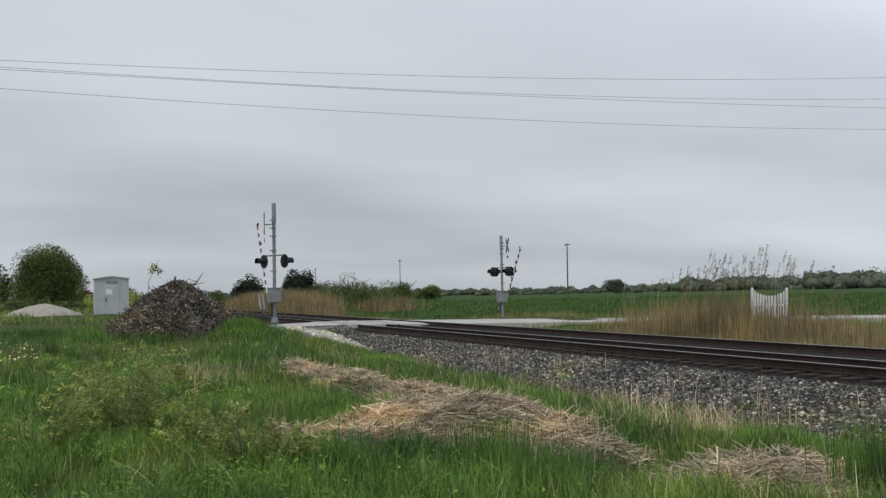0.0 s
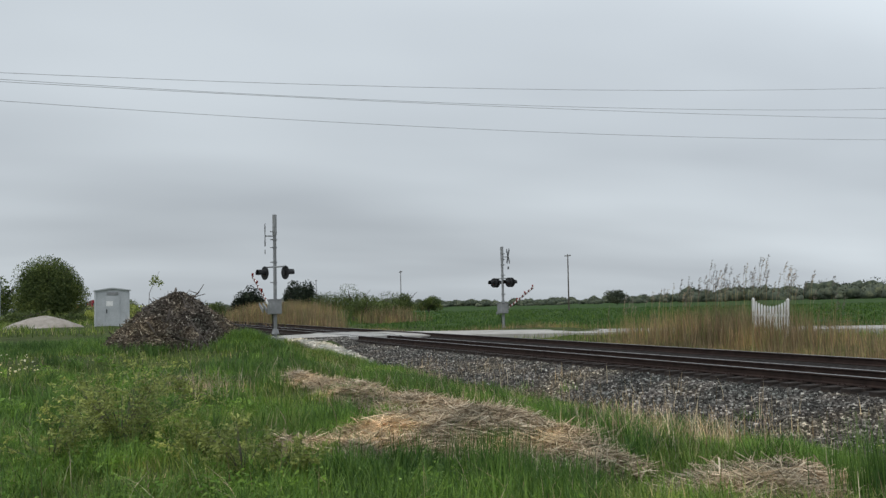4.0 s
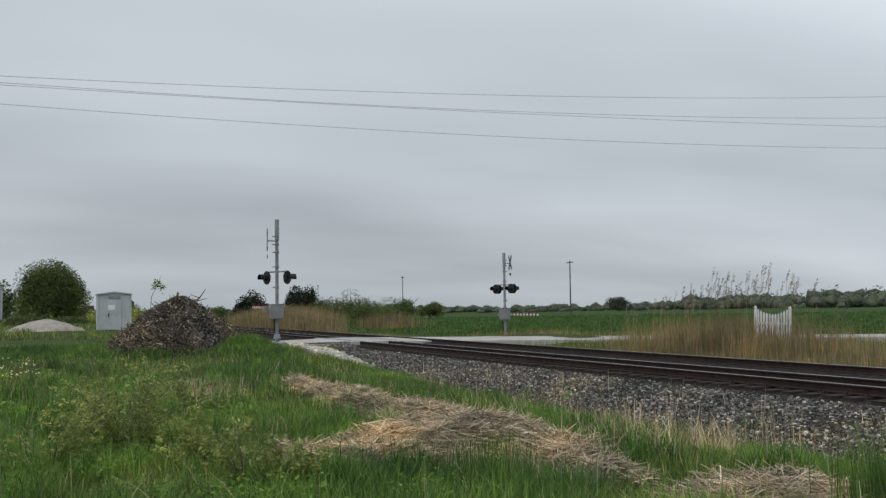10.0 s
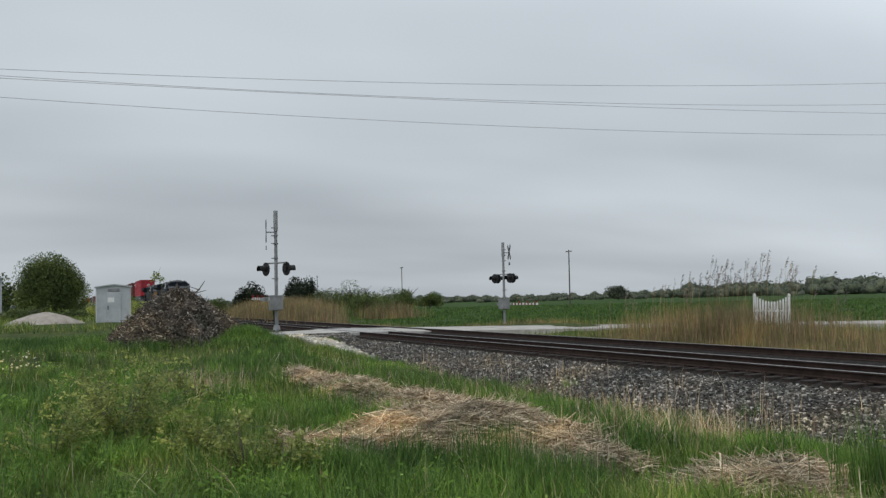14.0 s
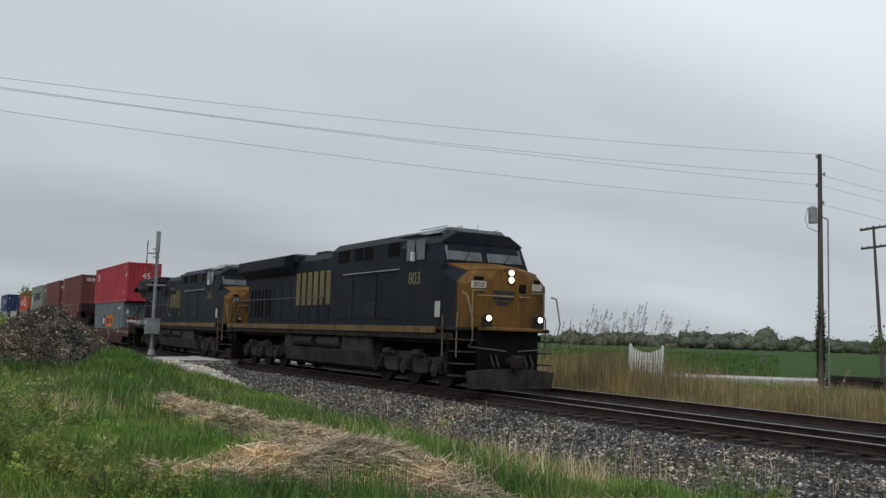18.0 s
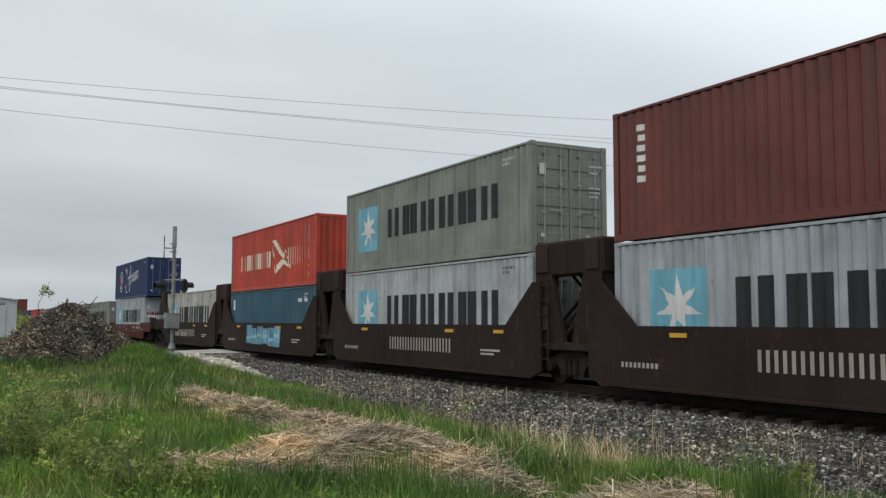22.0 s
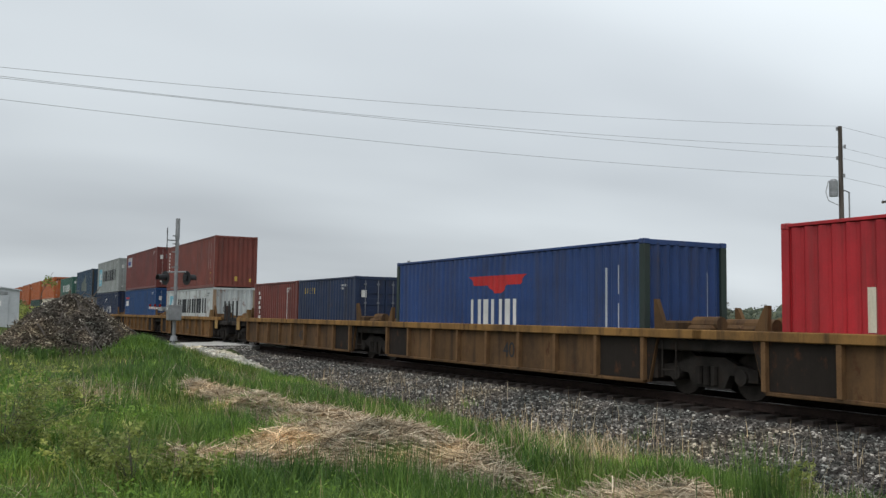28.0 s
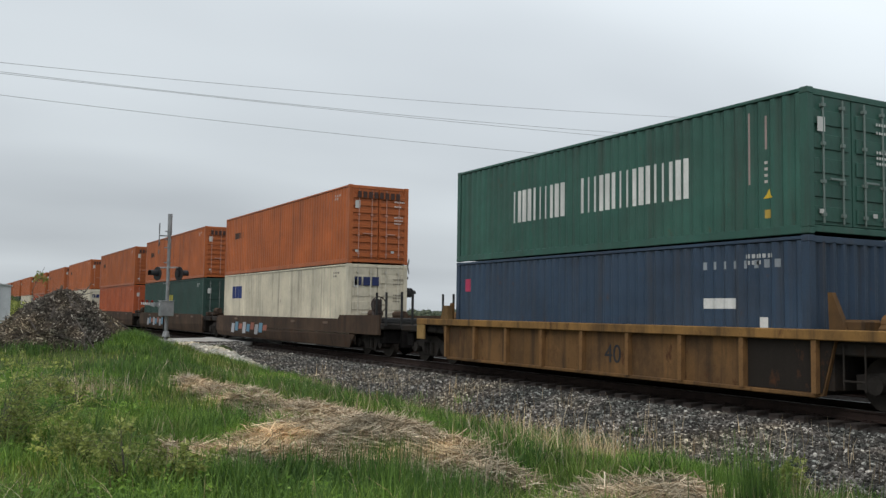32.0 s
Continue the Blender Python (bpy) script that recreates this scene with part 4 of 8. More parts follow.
tree(-95, -1.15, 7.0, (3.65, 3.6, 4.4), 95000, 0.085, M["leaf"], "broad rounded green tree leafy down to the ground", 3, 60, 0.3, low=0.44)
tree(-118, -6.6, 5.6, (2.6, 2.6, 3.6), 4500, 0.16, M["leaf"], "dark green tree at the edge of the yard", 8, 16, 0.25)
tree(-118, 22.6, 5.6, (2.9, 2.5, 2.9), 6500, 0.14, M["dark_leaf"], "small dark evergreen tree beyond the track", 5, 22, low=0.55)
tree(-120, 29.5, 6.0, (3.4, 2.7, 3.2), 6800, 0.14, M["dark_leaf"], "spreading dark evergreen tree beyond the track", 6, 22, low=0.55)
for i, (a, r_, hh, rad) in enumerate(((72.9, 118, 5.4, 3.2), (71.4, 116, 4.6, 3.0), (74.4, 122, 4.8, 3.0), (83.0, 140, 4.0, 3.4), (84.8, 130, 3.6, 3.0), (69.8, 150, 5.2, 3.6), (81.4, 150, 4.2, 3.2), (79.2, 150, 4.2, 3.4), (72.2, 104, 3.6, 2.4), (71.0, 100, 2.8, 2.2), (86.4, 130, 3.8, 3.2), (68.2, 190, 4.4, 4.0), (76.4, 140, 4.4, 3.4), (56.5, 320, 7.0, 5.0))):
    # the last, farthest shrub takes the leaf colour with haze mixed in
    tree(-math.sin(radians(a)) * r_, math.cos(radians(a)) * r_, hh, (rad, rad, hh * 0.55), 7000, 0.085 * r_ / 130, M["leaf"] if i != 13 else M["hazed_leaf"], "green hedgerow shrub at the edge of the field", 20 + i, 14, name="hedge_shrub", cat="shrub", low=0.45)
for i, (x_, y_, hh, rad) in enumerate(((-86, -2.5, 1.7, 2.6), (-84, 1.4, 1.5, 2.4), (-82, 3.4, 2.2, 2.4), (-84, -6, 1.6, 2.4), (-80, 5.2, 2.2, 2.2), (-92, 8.5, 2.6, 2.4), (-110, 9.5, 3.0, 3.0), (-78, 0.6, 1.1, 2.0), (-76, -3.2, 1.2, 2.2))):
    tree(x_, y_, hh, (rad, rad, hh * 0.6), 2200, 0.09, M["shrub" if i in (2, 4) else "leaf"], "olive green shrub behind the signal shed", 40 + i, 12, 0.05, name="yard_shrub", cat="shrub", low=0.4)

# far woods on the horizon: leafy clumps in an uneven row
g = np.random.default_rng(11)
bm = B()
bmesh.ops.create_icosphere(bm, subdivisions=2, radius=1.0)
ico_v = np.array([v.co[:] for v in bm.verts])
ico_f = np.array([[v.index for v in f_.verts] for f_ in bm.faces])
bm.free()
allv, allf, lv_, cnt = [], [], [], 0
for i in range(900):
    az = g.uniform(28, 97)
    dist = g.uniform(380, 640)
    hgt = g.uniform(1.6, 4.6) * (1.65 if az < 52 else 1.2 if az < 55 else 0.85) * (1.45 if g.random() < 0.08 else 1.0) * dist / 500
    base = np.array([-math.sin(radians(az)) * dist, math.cos(radians(az)) * dist, 0.0])
    for q_ in range(2):
        c = base + np.array([g.normal(0, hgt * 0.45), g.normal(0, hgt * 0.45), hgt * g.uniform(0.15, 0.52) - 0.6])
        r_ = hgt * g.uniform(0.34, 0.5)
        lump = 1 + 0.16 * np.sin(ico_v[:, :1] * 6 + i) * np.cos(ico_v[:, 1:2] * 7 + q_) + 0.12 * np.sin(ico_v[:, 2:] * 9 + i * 2) + g.normal(0, 0.12, (len(ico_v), 1))
        allv.append(c + ico_v * lump * r_ * np.array([1.25, 1.25, 1.0]))
        allf.append(ico_f + cnt)
        cnt += len(ico_v)
        d = g.normal(0, 1, (130, 3))
        d /= np.linalg.norm(d, axis=1)[:, None]
        pos = c + d * r_ * g.uniform(0.9, 1.32, (130, 1)) * np.array([1.25, 1.25, 1.0])
        n1, n2 = g.normal(0, 1, (130, 3)) * hgt * 0.034, g.normal(0, 1, (130, 3)) * hgt * 0.034
        lv_.append(np.stack([pos - n1, pos - n2, pos + n1, pos + n2], 1).reshape(-1, 3))
# no haze in the air: the woods' material colour carries it
tagged(new("distant_woods", raw_mesh("distant_woods", np.concatenate(allv), np.concatenate(allf), M["hazed_leaf"], True)), "line of distant woods along the horizon, haze in the leaf colour", "woods", kind="stuff")
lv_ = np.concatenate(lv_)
tagged(new("woodland_fringe", raw_mesh("woodland_fringe", lv_, np.arange(len(lv_)).reshape(-1, 4), M["hazed_fringe"])), "ragged leafy edge of the distant woods", "woods", kind="stuff")


# young shrubs in the foreground
def young_shrub(x_, y_, hh, rad, stems, seed, leaf=0.024):
    """Stems from one root, side twigs along each stem and small leaves in rows along the twigs."""
    z0 = float(ground_z(x_, y_))
    th = empty("young_shrub", "loose olive-green young shrub in the grass", "shrub", "young shrubs", pose(x_, y_, z0 - 0.03))
    gg = np.random.default_rng(seed)
    at, way = [], []
    for _ in range(stems):
        bm_ = B()
        a, out = gg.uniform(0, 6.28), rad * gg.uniform(0.25, 0.95)
        tip = Vector((math.cos(a) * out, math.sin(a) * out, hh * gg.uniform(0.6, 1.0) * (1 - 0.25 * (out / rad) ** 2)))
        mid = Vector((tip.x * 0.36, tip.y * 0.36, tip.z * 0.52))
        tube(bm_, (0, 0, 0), mid, 0.006, 0.004, 5)
        tube(bm_, mid, tip, 0.004, 0.0015, 5)
        for q_ in range(10):
            t_ = 0.12 + 0.88 * q_ / 9
            root = mid.lerp(tip, (t_ - 0.5) * 2) if t_ > 0.5 else Vector((0, 0, 0)).lerp(mid, t_ * 2)
            d_ = Vector((math.cos(a) + gg.normal(0, 0.8), math.sin(a) + gg.normal(0, 0.8), 0.15 + gg.normal(0, 0.25))).normalized()
            end = root + d_ * hh * gg.uniform(0.16, 0.34)
            tube(bm_, root, end, 0.002, 0.001, 3)
            for w_ in np.linspace(0.12, 1.0, 9):
                p_ = root.lerp(end, float(w_))
                for _k in range(2):
                    at.append(p_[:])
                    way.append((d_ + Vector(gg.normal(0, 0.65, 3))).normalized()[:])
        part("stem", bm_, M["twig"], th)
    at, way = np.array(at), np.array(way)
    side = np.cross(way, np.array([0, 0, 1.0]) + gg.normal(0, 0.35, way.shape))
    side /= np.linalg.norm(side, axis=1)[:, None] + 1e-6
    ln_ = leaf * gg.uniform(1.3, 2.6, (len(at), 1))
    lv4 = np.stack([at, at + way * ln_ * 0.55 + side * ln_ * 0.30, at + way * ln_, at + way * ln_ * 0.55 - side * ln_ * 0.30], 1)
    place("foliage", raw_mesh("foliage", lv4.reshape(-1, 3), np.arange(4 * len(at)).reshape(-1, 4), M["shrub"]), th)


for i, a in enumerate(((-12.9, 0.75, 1.30, 1.15, 30), (-11.6, -0.1, 0.8, 0.7, 10), (-9.6, 1.75, 0.74, 0.48, 11), (-9.3, 2.2, 0.42, 0.35, 9), (-14.6, 0.4, 0.95, 0.7, 14), (-11.3, 1.5, 0.6, 0.5, 12), (-17.5, 2.3, 0.8, 0.6, 10), (-19.5, 0.6, 0.7, 0.6, 9), (-10.4, 2.6, 0.4, 0.4, 8))):
    young_shrub(*a, 60 + i)
x, y = rng.uniform(-31, -25, 46), rng.uniform(-1.9, -0.5, 46)
p = feet(x, y)
p[:, 2] += rng.uniform(0.2, 0.36, 46)
scatter_stones("meadow_flowers", p, 0.042, M["flower"], "pale small flowers dotted in the meadow", "flowers")


# ======== brush pile ========
MX, MY, MZ = -35.4, 4.05, 0.0
pile = empty("brush_pile", "tall grey-brown pile of brush, bark and broken wood", "brush pile", m=pose(MX, MY, MZ))


def mound_h(px_, py_):
    r_ = np.hypot(px_ / 2.75, py_ / 2.55) * (1 + 0.05 * np.sin(2.0 * np.arctan2(py_, px_) + 0.7))
    lumps_ = 0.10 * np.sin(px_ * 2.1 + 1) * np.cos(py_ * 2.4) + 0.06 * np.sin(px_ * 4.7 + py_ * 3.9)
    return 1.86 * np.clip(1 - r_ ** 1.9, 0, 1) ** 0.95 + 0.12 * np.exp(-((px_ - 0.2) ** 2 + (py_ + 0.25) ** 2) / 0.7) + lumps_ * (r_ < 0.97)


us = np.linspace(-2.9, 2.9, 42)
PX, PY = np.meshgrid(us, us)
mv = np.stack([PX, PY, mound_h(PX, PY) - 0.03], -1).reshape(-1, 3)
mi = (np.arange(41)[:, None] * 42 + np.arange(41)[None, :]).ravel()
place("pile_core", raw_mesh("pile_core", mv, np.stack([mi, mi + 1, mi + 43, mi + 42], -1), M["soil"], True), pile)
k = 20000
g = np.random.default_rng(21)
a, r_ = g.uniform(0, 6.28, k), np.sqrt(g.random(k)) * 0.99
px_, py_ = np.cos(a) * r_ * 2.75, np.sin(a) * r_ * 2.55
pz_ = mound_h(px_, py_)
ln, th_ = g.uniform(0.04, 0.22, k) * np.where(g.random(k) < 0.10, 2.6, 1), g.uniform(0.006, 0.026, k) * np.where(g.random(k) < 0.15, 1.6, 1)
dirs = g.normal(0, 1, (k, 3)) * np.array([1, 1, 0.45])
dirs /= np.linalg.norm(dirs, axis=1)[:, None]
sd = np.cross(dirs, np.array([0, 0, 1.0]))
sd /= np.linalg.norm(sd, axis=1)[:, None]
upv = np.cross(sd, dirs)
c = np.stack([px_, py_, pz_ + g.uniform(0, 0.04, k)], -1)
vv = []
for sgn in (-1, 1):
    for p_, q_ in ((-1, -1), (1, -1), (1, 1), (-1, 1)):
        vv.append(c + dirs * (sgn * ln * 0.5)[:, None] + sd * (p_ * th_ * 0.7)[:, None] + upv * (q_ * th_ * 0.5)[:, None])
v = np.stack(vv, 1)
q = np.array([[0, 3, 2, 1], [4, 5, 6, 7], [0, 1, 5, 4], [1, 2, 6, 5], [2, 3, 7, 6], [3, 0, 4, 7]])
tagged(place("wood_debris", raw_mesh("wood_debris", v.reshape(-1, 3), (q[None] + np.arange(k)[:, None, None] * 8).reshape(-1, 4), M["chip"]), pile), kind="stuff")
for i in range(170):
    bm = B()
    a, rad = random.uniform(0, 6.28), random.uniform(0.1, 2.3)
    p0 = Vector((math.cos(a) * rad, math.sin(a) * rad, 0))
    p0.z = float(mound_h(p0.x, p0.y)) + 0.04
    a2 = random.uniform(0, 6.28)
    p1 = p0 + Vector((math.cos(a2), math.sin(a2), 0)) * random.uniform(0.5, 1.9)
    p1.z = float(mound_h(p1.x, p1.y)) + random.uniform(0.0, 0.14)
    tube(bm, p0, p1, random.uniform(0.014, 0.042), 0.010, 6)
    part("branch", bm, M["twig"], pile)
bm = B()
for a, c, r0, r1 in (((0.3, 0.3, 1.75), (0.2, 0.72, 2.08), 0.035, 0.025), ((0.2, 0.72, 2.08), (0.15, 0.95, 2.42), 0.025, 0.010), ((0.2, 0.72, 2.08), (0.1, 0.40, 2.2), 0.02, 0.008), ((0.25, 0.55, 1.95), (0.3, 0.98, 2.06), 0.02, 0.01), ((0.2, 0.2, 1.9), (0.1, 0.45, 2.25), 0.015, 0.006)):
    tube(bm, a, c, r0, r1, 6)
part("bare_branch", bm, M["twig"], pile, "forked bare branch sticking out of the pile")
sap = empty("sapling", "thin leafy sapling behind the brush pile", "sapling", m=pose(-39.5, 3.3, 0.0))
bm = B()
tube(bm, (0, 0, 0), (0.1, 0.1, 2.2), 0.02, 0.012, 6)
tube(bm, (0.1, 0.1, 2.2), (0.05, 0.5, 3.1), 0.012, 0.005, 6)
part("stem", bm, M["twig"], sap)
leaf_cloud("foliage", 160, (0.05, 0.35, 2.75), (0.25, 0.35, 0.55), 0.05, M["shrub"], sap, "", 8, 5, 0.1)
x = MX + 2.3 + rng.normal(0, 1.0, 5200)
y = MY + 2.3 + rng.normal(0, 0.75, 5200)
p = feet(x, y)
p[:, 2] += 0.45 * np.exp(-((x - MX - 1.6) ** 2 + (y - MY - 2.3) ** 2) / 1.6)
blades("pile_weeds", p, rng.uniform(0.12, 0.40, 5200), np.full(5200, 0.026), rng.uniform(0.2, 0.9, 5200), M["deep"], "bright green weeds growing at the foot of the brush pile", "weeds")
x, y = rng.uniform(-42.5, -29.0, 9000), 9.75 - np.abs(rng.normal(0, 0.6, 9000))
blades("apron_weeds", feet(x, y), rng.uniform(0.12, 0.46, 9000) * (0.5 + vnoise(x, y, 0.7, 2.0)), np.full(9000, 0.024), rng.uniform(0.2, 0.8, 9000), M["grass"], "rough grass along the gravel apron", "grass")
x, y = -40.1 + rng.normal(0, 0.9, 2600), 8.45 + rng.normal(0, 0.38, 2600)
keep = np.hypot(x + 40.2, y - 8.78) > 0.36
x, y = x[keep], y[keep]
blades("signal_weeds", feet(x, y), rng.uniform(0.25, 0.62, len(x)) * np.exp(-((x + 40.1) / 2.2) ** 2), np.full(len(x), 0.026), rng.uniform(0.2, 0.9, len(x)), M["deep"], "rank weeds round the foot of the signal mast", "weeds")
# aggregate heap beyond the road
us = np.linspace(-1, 1, 34)
PX, PY = np.meshgrid(us, us)
hz = 0.95 * np.clip(1 - np.hypot(PX, PY) ** 2, 0, 1) ** 1.15 + (0.06 * np.sin(PX * 7 + 1) * np.cos(PY * 6) + 0.04 * np.sin(PX * 17 + PY * 13)) * (np.hypot(PX, PY) < 0.95)
hv = np.stack([-62 + PX * 2.6, -0.95 + PY * 2.9, hz - 0.06 + 0.30], -1).reshape(-1, 3)
hi = (np.arange(33)[:, None] * 34 + np.arange(33)[None, :]).ravel()
tagged(new("gravel_heap", raw_mesh("gravel_heap", hv, np.stack([hi, hi + 1, hi + 35, hi + 34], -1), M["sand"], True)), "low heap of pale sandy gravel", "gravel heap", kind="stuff")


# ======== signal shed ========
def signal_shed():
    th = empty("signal_shed", "small silver sheet-metal railway signal shed", "shed", m=pose(-59.0, 2.95, 0.36))
    bm_ = B()
    box(bm_, -2.2, 0, -1.0, 1.0, -0.2, 0.06, 0.02)
    part("plinth", bm_, M["panel"], th)
    bm_ = B()
    prism_x(bm_, [(-0.97, 0.06), (0.97, 0.06), (0.97, 2.34), (0, 2.46), (-0.97, 2.34)], -2.15, -0.02)
    part("body", bm_, M["silver"], th)
    bm_ = B()
    prism_x(bm_, [(-1.05, 2.33), (0, 2.465), (1.05, 2.33), (1.05, 2.39), (0, 2.54), (-1.05, 2.39)], -2.25, 0.09)
    part("roof", bm_, M["silver"], th, "shallow ridged sheet-metal roof")
    bm_ = B()
    box(bm_, -0.02, 0.022, -0.42, 0.42, 0.12, 2.02, 0.01)
    d_ = part("door", bm_, M["silver"], th)
    bm_ = B()
    box(bm_, 0.022, 0.07, -0.36, -0.31, 0.98, 1.22, 0.008)
    part("handle", bm_, M["black"], d_, "dark door handle")
    bm_ = B()
    box(bm_, 0.022, 0.03, -0.36, 0.02, 1.42, 1.72)
    part("notice", bm_, M["white"], d_, "small pale notice")
    bm_ = B()
    box(bm_, -0.02, 0.03, -0.34, 0.34, 2.08, 2.26, 0.01)
    part("vent", bm_, M["galv"], th, "louvred vent over the door")
    for j in (-1.0, 1.0):
        bm_ = B()
        box(bm_, -0.03, 0.025, j * 0.95 - 0.03, j * 0.95 + 0.03, 0.06, 2.33)
        part("corner_trim", bm_, M["silver"], th)


signal_shed()


# ======== crossing signals ========
GATES = []


def crossing_signal(x_, y_, z_, facing, label, toward, lean, arm_turn, buck_turn, up, lamps):
    """A mast with crossbuck, two flashers each way, gate mechanism and arm. facing: +1 towards +y traffic sign side; toward: the way the arm points along x."""
    th = empty("crossing_signal", label, "crossing signal", "crossing signals", pose(x_, y_, z_, 0, lean, 0))
    bm_ = B()
    box(bm_, -0.32, 0.32, -0.32, 0.32, -0.9, -0.06, 0.03)
    part("foundation", bm_, M["panel"], th)
    bm_ = B()
    tube(bm_, (0, 0, -0.08), (0, 0, 5.35), 0.078, 0.072, 14)
    tube(bm_, (0, 0, 4.45), (0, 0, 5.36), 0.095, 0.095, 14)
    part("mast", bm_, M["galv"], th)
    bm_ = B()
    tube(bm_, (0, 0, 0.08), (0, 0, 0.3), 0.17, 0.12, 14)
    part("mast_base", bm_, M["galv"], th)
    for zc in (3.25 + up, 3.9 + up, 4.25 + up, 4.6 + up, 2.35):
        bm_ = B()
        tube(bm_, (0, 0, zc - 0.03), (0, 0, zc + 0.03), 0.105, 0.105, 12)
        box(bm_, -0.02, 0.02, min(0, facing * 0.2), max(0, facing * 0.2), zc - 0.02, zc + 0.02)
        part("clamp", bm_, M["galv"], th)
    fy = facing * 0.43
    T_ = Matrix.Rotation(radians(arm_turn), 4, 'Z') @ Matrix.Translation((0, 0, up - 0.06))
    K_ = Matrix.Translation((0, fy, 0)) @ Matrix.Rotation(radians(buck_turn), 4, 'Z')
    cb = part("crossbuck_post", box(B(), -0.025, 0.025, min(0, fy), max(0, fy), 4.38 + up, 4.43 + up), M["galv"], th)
    for ang in (-45, 45):
        bm_ = B()
        box(bm_, -0.6, 0.6, -0.012, 0.012, -0.112, 0.112, 0.004)
        place("crossbuck_blade", mesh_of("crossbuck_blade", bm_, M["sign_back"]), th, K_ @ pose(0, 0, 4.45 + up, 0, ang, 0), "dull metal back of a crossbuck blade, darkened as backlit")
    bm_ = box(B(), -0.2, 0.2, -0.012, 0.012, 3.62 + up, 3.80 + up, 0.004)
    place("sign_plate", mesh_of("sign_plate", bm_, M["sign_back"]), th, K_, "small dull metal plate under the crossbuck, darkened as backlit")
    bm_ = tube(B(), (-0.72, 0, 3.10), (0.72, 0, 3.10), 0.035, 0.035, 8)
    place("crossarm", mesh_of("crossarm", bm_, M["galv"]), th, T_)
    for sx_, fy_ in lamps:
        bm_ = B()
        tube(bm_, (sx_, fy_ * 0.10, 2.84), (sx_, fy_ * 0.13, 2.84), 0.305, 0.305, 20)
        bk = place("backing_disc", mesh_of("backing_disc", bm_, M["black"]), th, T_, "round black flasher backing")
        bm_ = B()
        tube(bm_, (sx_, fy_ * 0.13, 2.84), (sx_, fy_ * 0.16, 2.84), 0.105, 0.105, 16)
        part("lens", bm_, M["lens"], bk, "unlit dark red lens")
        bm_ = B()
        outer = [(sx_ + 0.16 * math.cos(radians(q_)), 2.84 + 0.16 * math.sin(radians(q_))) for q_ in range(-30, 211, 20)]
        inner = [(sx_ + 0.145 * math.cos(radians(q_)), 2.84 + 0.145 * math.sin(radians(q_))) for q_ in range(210, -31, -20)]
        prism(bm_, outer + inner, fy_ * 0.13, fy_ * 0.50)
        part("hood", bm_, M["black"], bk)
        bm_ = B()
        box(bm_, sx_ - 0.10, sx_ + 0.10, min(0, fy_ * 0.1), max(0, fy_ * 0.1), 2.72, 2.96, 0.02)
        tube(bm_, (sx_, 0.02 * fy_, 2.9), (sx_, 0.02 * fy_, 3.1), 0.03, 0.03, 8)
        place("lamp_housing", mesh_of("lamp_housing", bm_, M["black"]), th, T_)
    bm_ = B()
    box(bm_, -0.26, 0.28, -0.30, 0.24, 0.95 + up * 0.6, 1.60 + up * 0.6, 0.03)
    part("gate_mechanism", bm_, M["galv"], th, "grey gate mechanism box")
    bm_ = B()
    box(bm_, -0.28, 0.30, -0.32, 0.26, 1.58 + up * 0.6, 1.62 + up * 0.6, 0.01)
    part("mechanism_lid", bm_, M["galv"], th)
    bm_ = B()
    tube(bm_, (-0.12, -0.06, 0.0), (-0.14, -0.1, 1.05), 0.03, 0.03, 8)
    part("conduit", bm_, M["black"], th)
    # arm on its pivot, with counterweights on the other side; modelled lying along +x
    piv = pose(0, facing * 0.34, 1.45)
    bm_ = B()
    box(bm_, -0.1, 3.75, -0.02, 0.02, -0.055, 0.055, 0.006)
    arm = part("gate_arm", bm_, M["white"], th, "striped red and white gate arm")
    for j in range(8):
        bm_ = B()
        box(bm_, 0.35 + j * 0.43, 0.56 + j * 0.43, -0.0235, 0.0235, -0.058, 0.058)
        part("red_stripe", bm_, M["stripe"], arm)
    bm_ = B()
    for q_ in (-0.08, 0.08):
        prism(bm_, [(-0.95, -0.10), (-0.95, 0.10), (-0.1, 0.05), (-0.1, -0.05)], q_ - 0.02 - facing * 0.3, q_ + 0.02 - facing * 0.3)
    part("counterweight", bm_, M["galv"], arm, "grey counterweight of the gate arm")
    for j in (1.4, 2.5, 3.6):
        bm_ = B()
        tube(bm_, (j, 0, 0.05), (j, 0, 0.17), 0.05, 0.05, 10)
        part("arm_lamp", bm_, M["lens"], arm, "small red arm lamp")
    GATES.append((arm, piv, toward))
    return th


M["stripe"] = surface("red_stripe_paint", (0.13, 0.03, 0.03), (0.20, 0.05, 0.045), 3, 0.6)
crossing_signal(-40.2, 8.78, 0.24, -1, "grey crossing signal mast beside the brush pile with black flashers", -1, 0.8, 20, -10, 0.0, ((-0.65, -1), (0.65, 1)))
crossing_signal(-51.9, 25.85, -0.36, 1, "grey crossing signal mast with flashers and a lowering gate", 1, 0.0, 20, -15, 0.3, ((-0.65, -1), (-0.65, 1), (0.65, -1), (0.65, 1)))
bm = B()
for i in range(2):
    box(bm, -53.4 + i * 1.7, -51.8 + i * 1.7, 25.0, 27.0, -0.42, -0.27, 0.03)
tagged(part("concrete_pad", bm, M["panel"]), "pale concrete pad under the crossing signal", "concrete pad", kind="structure")


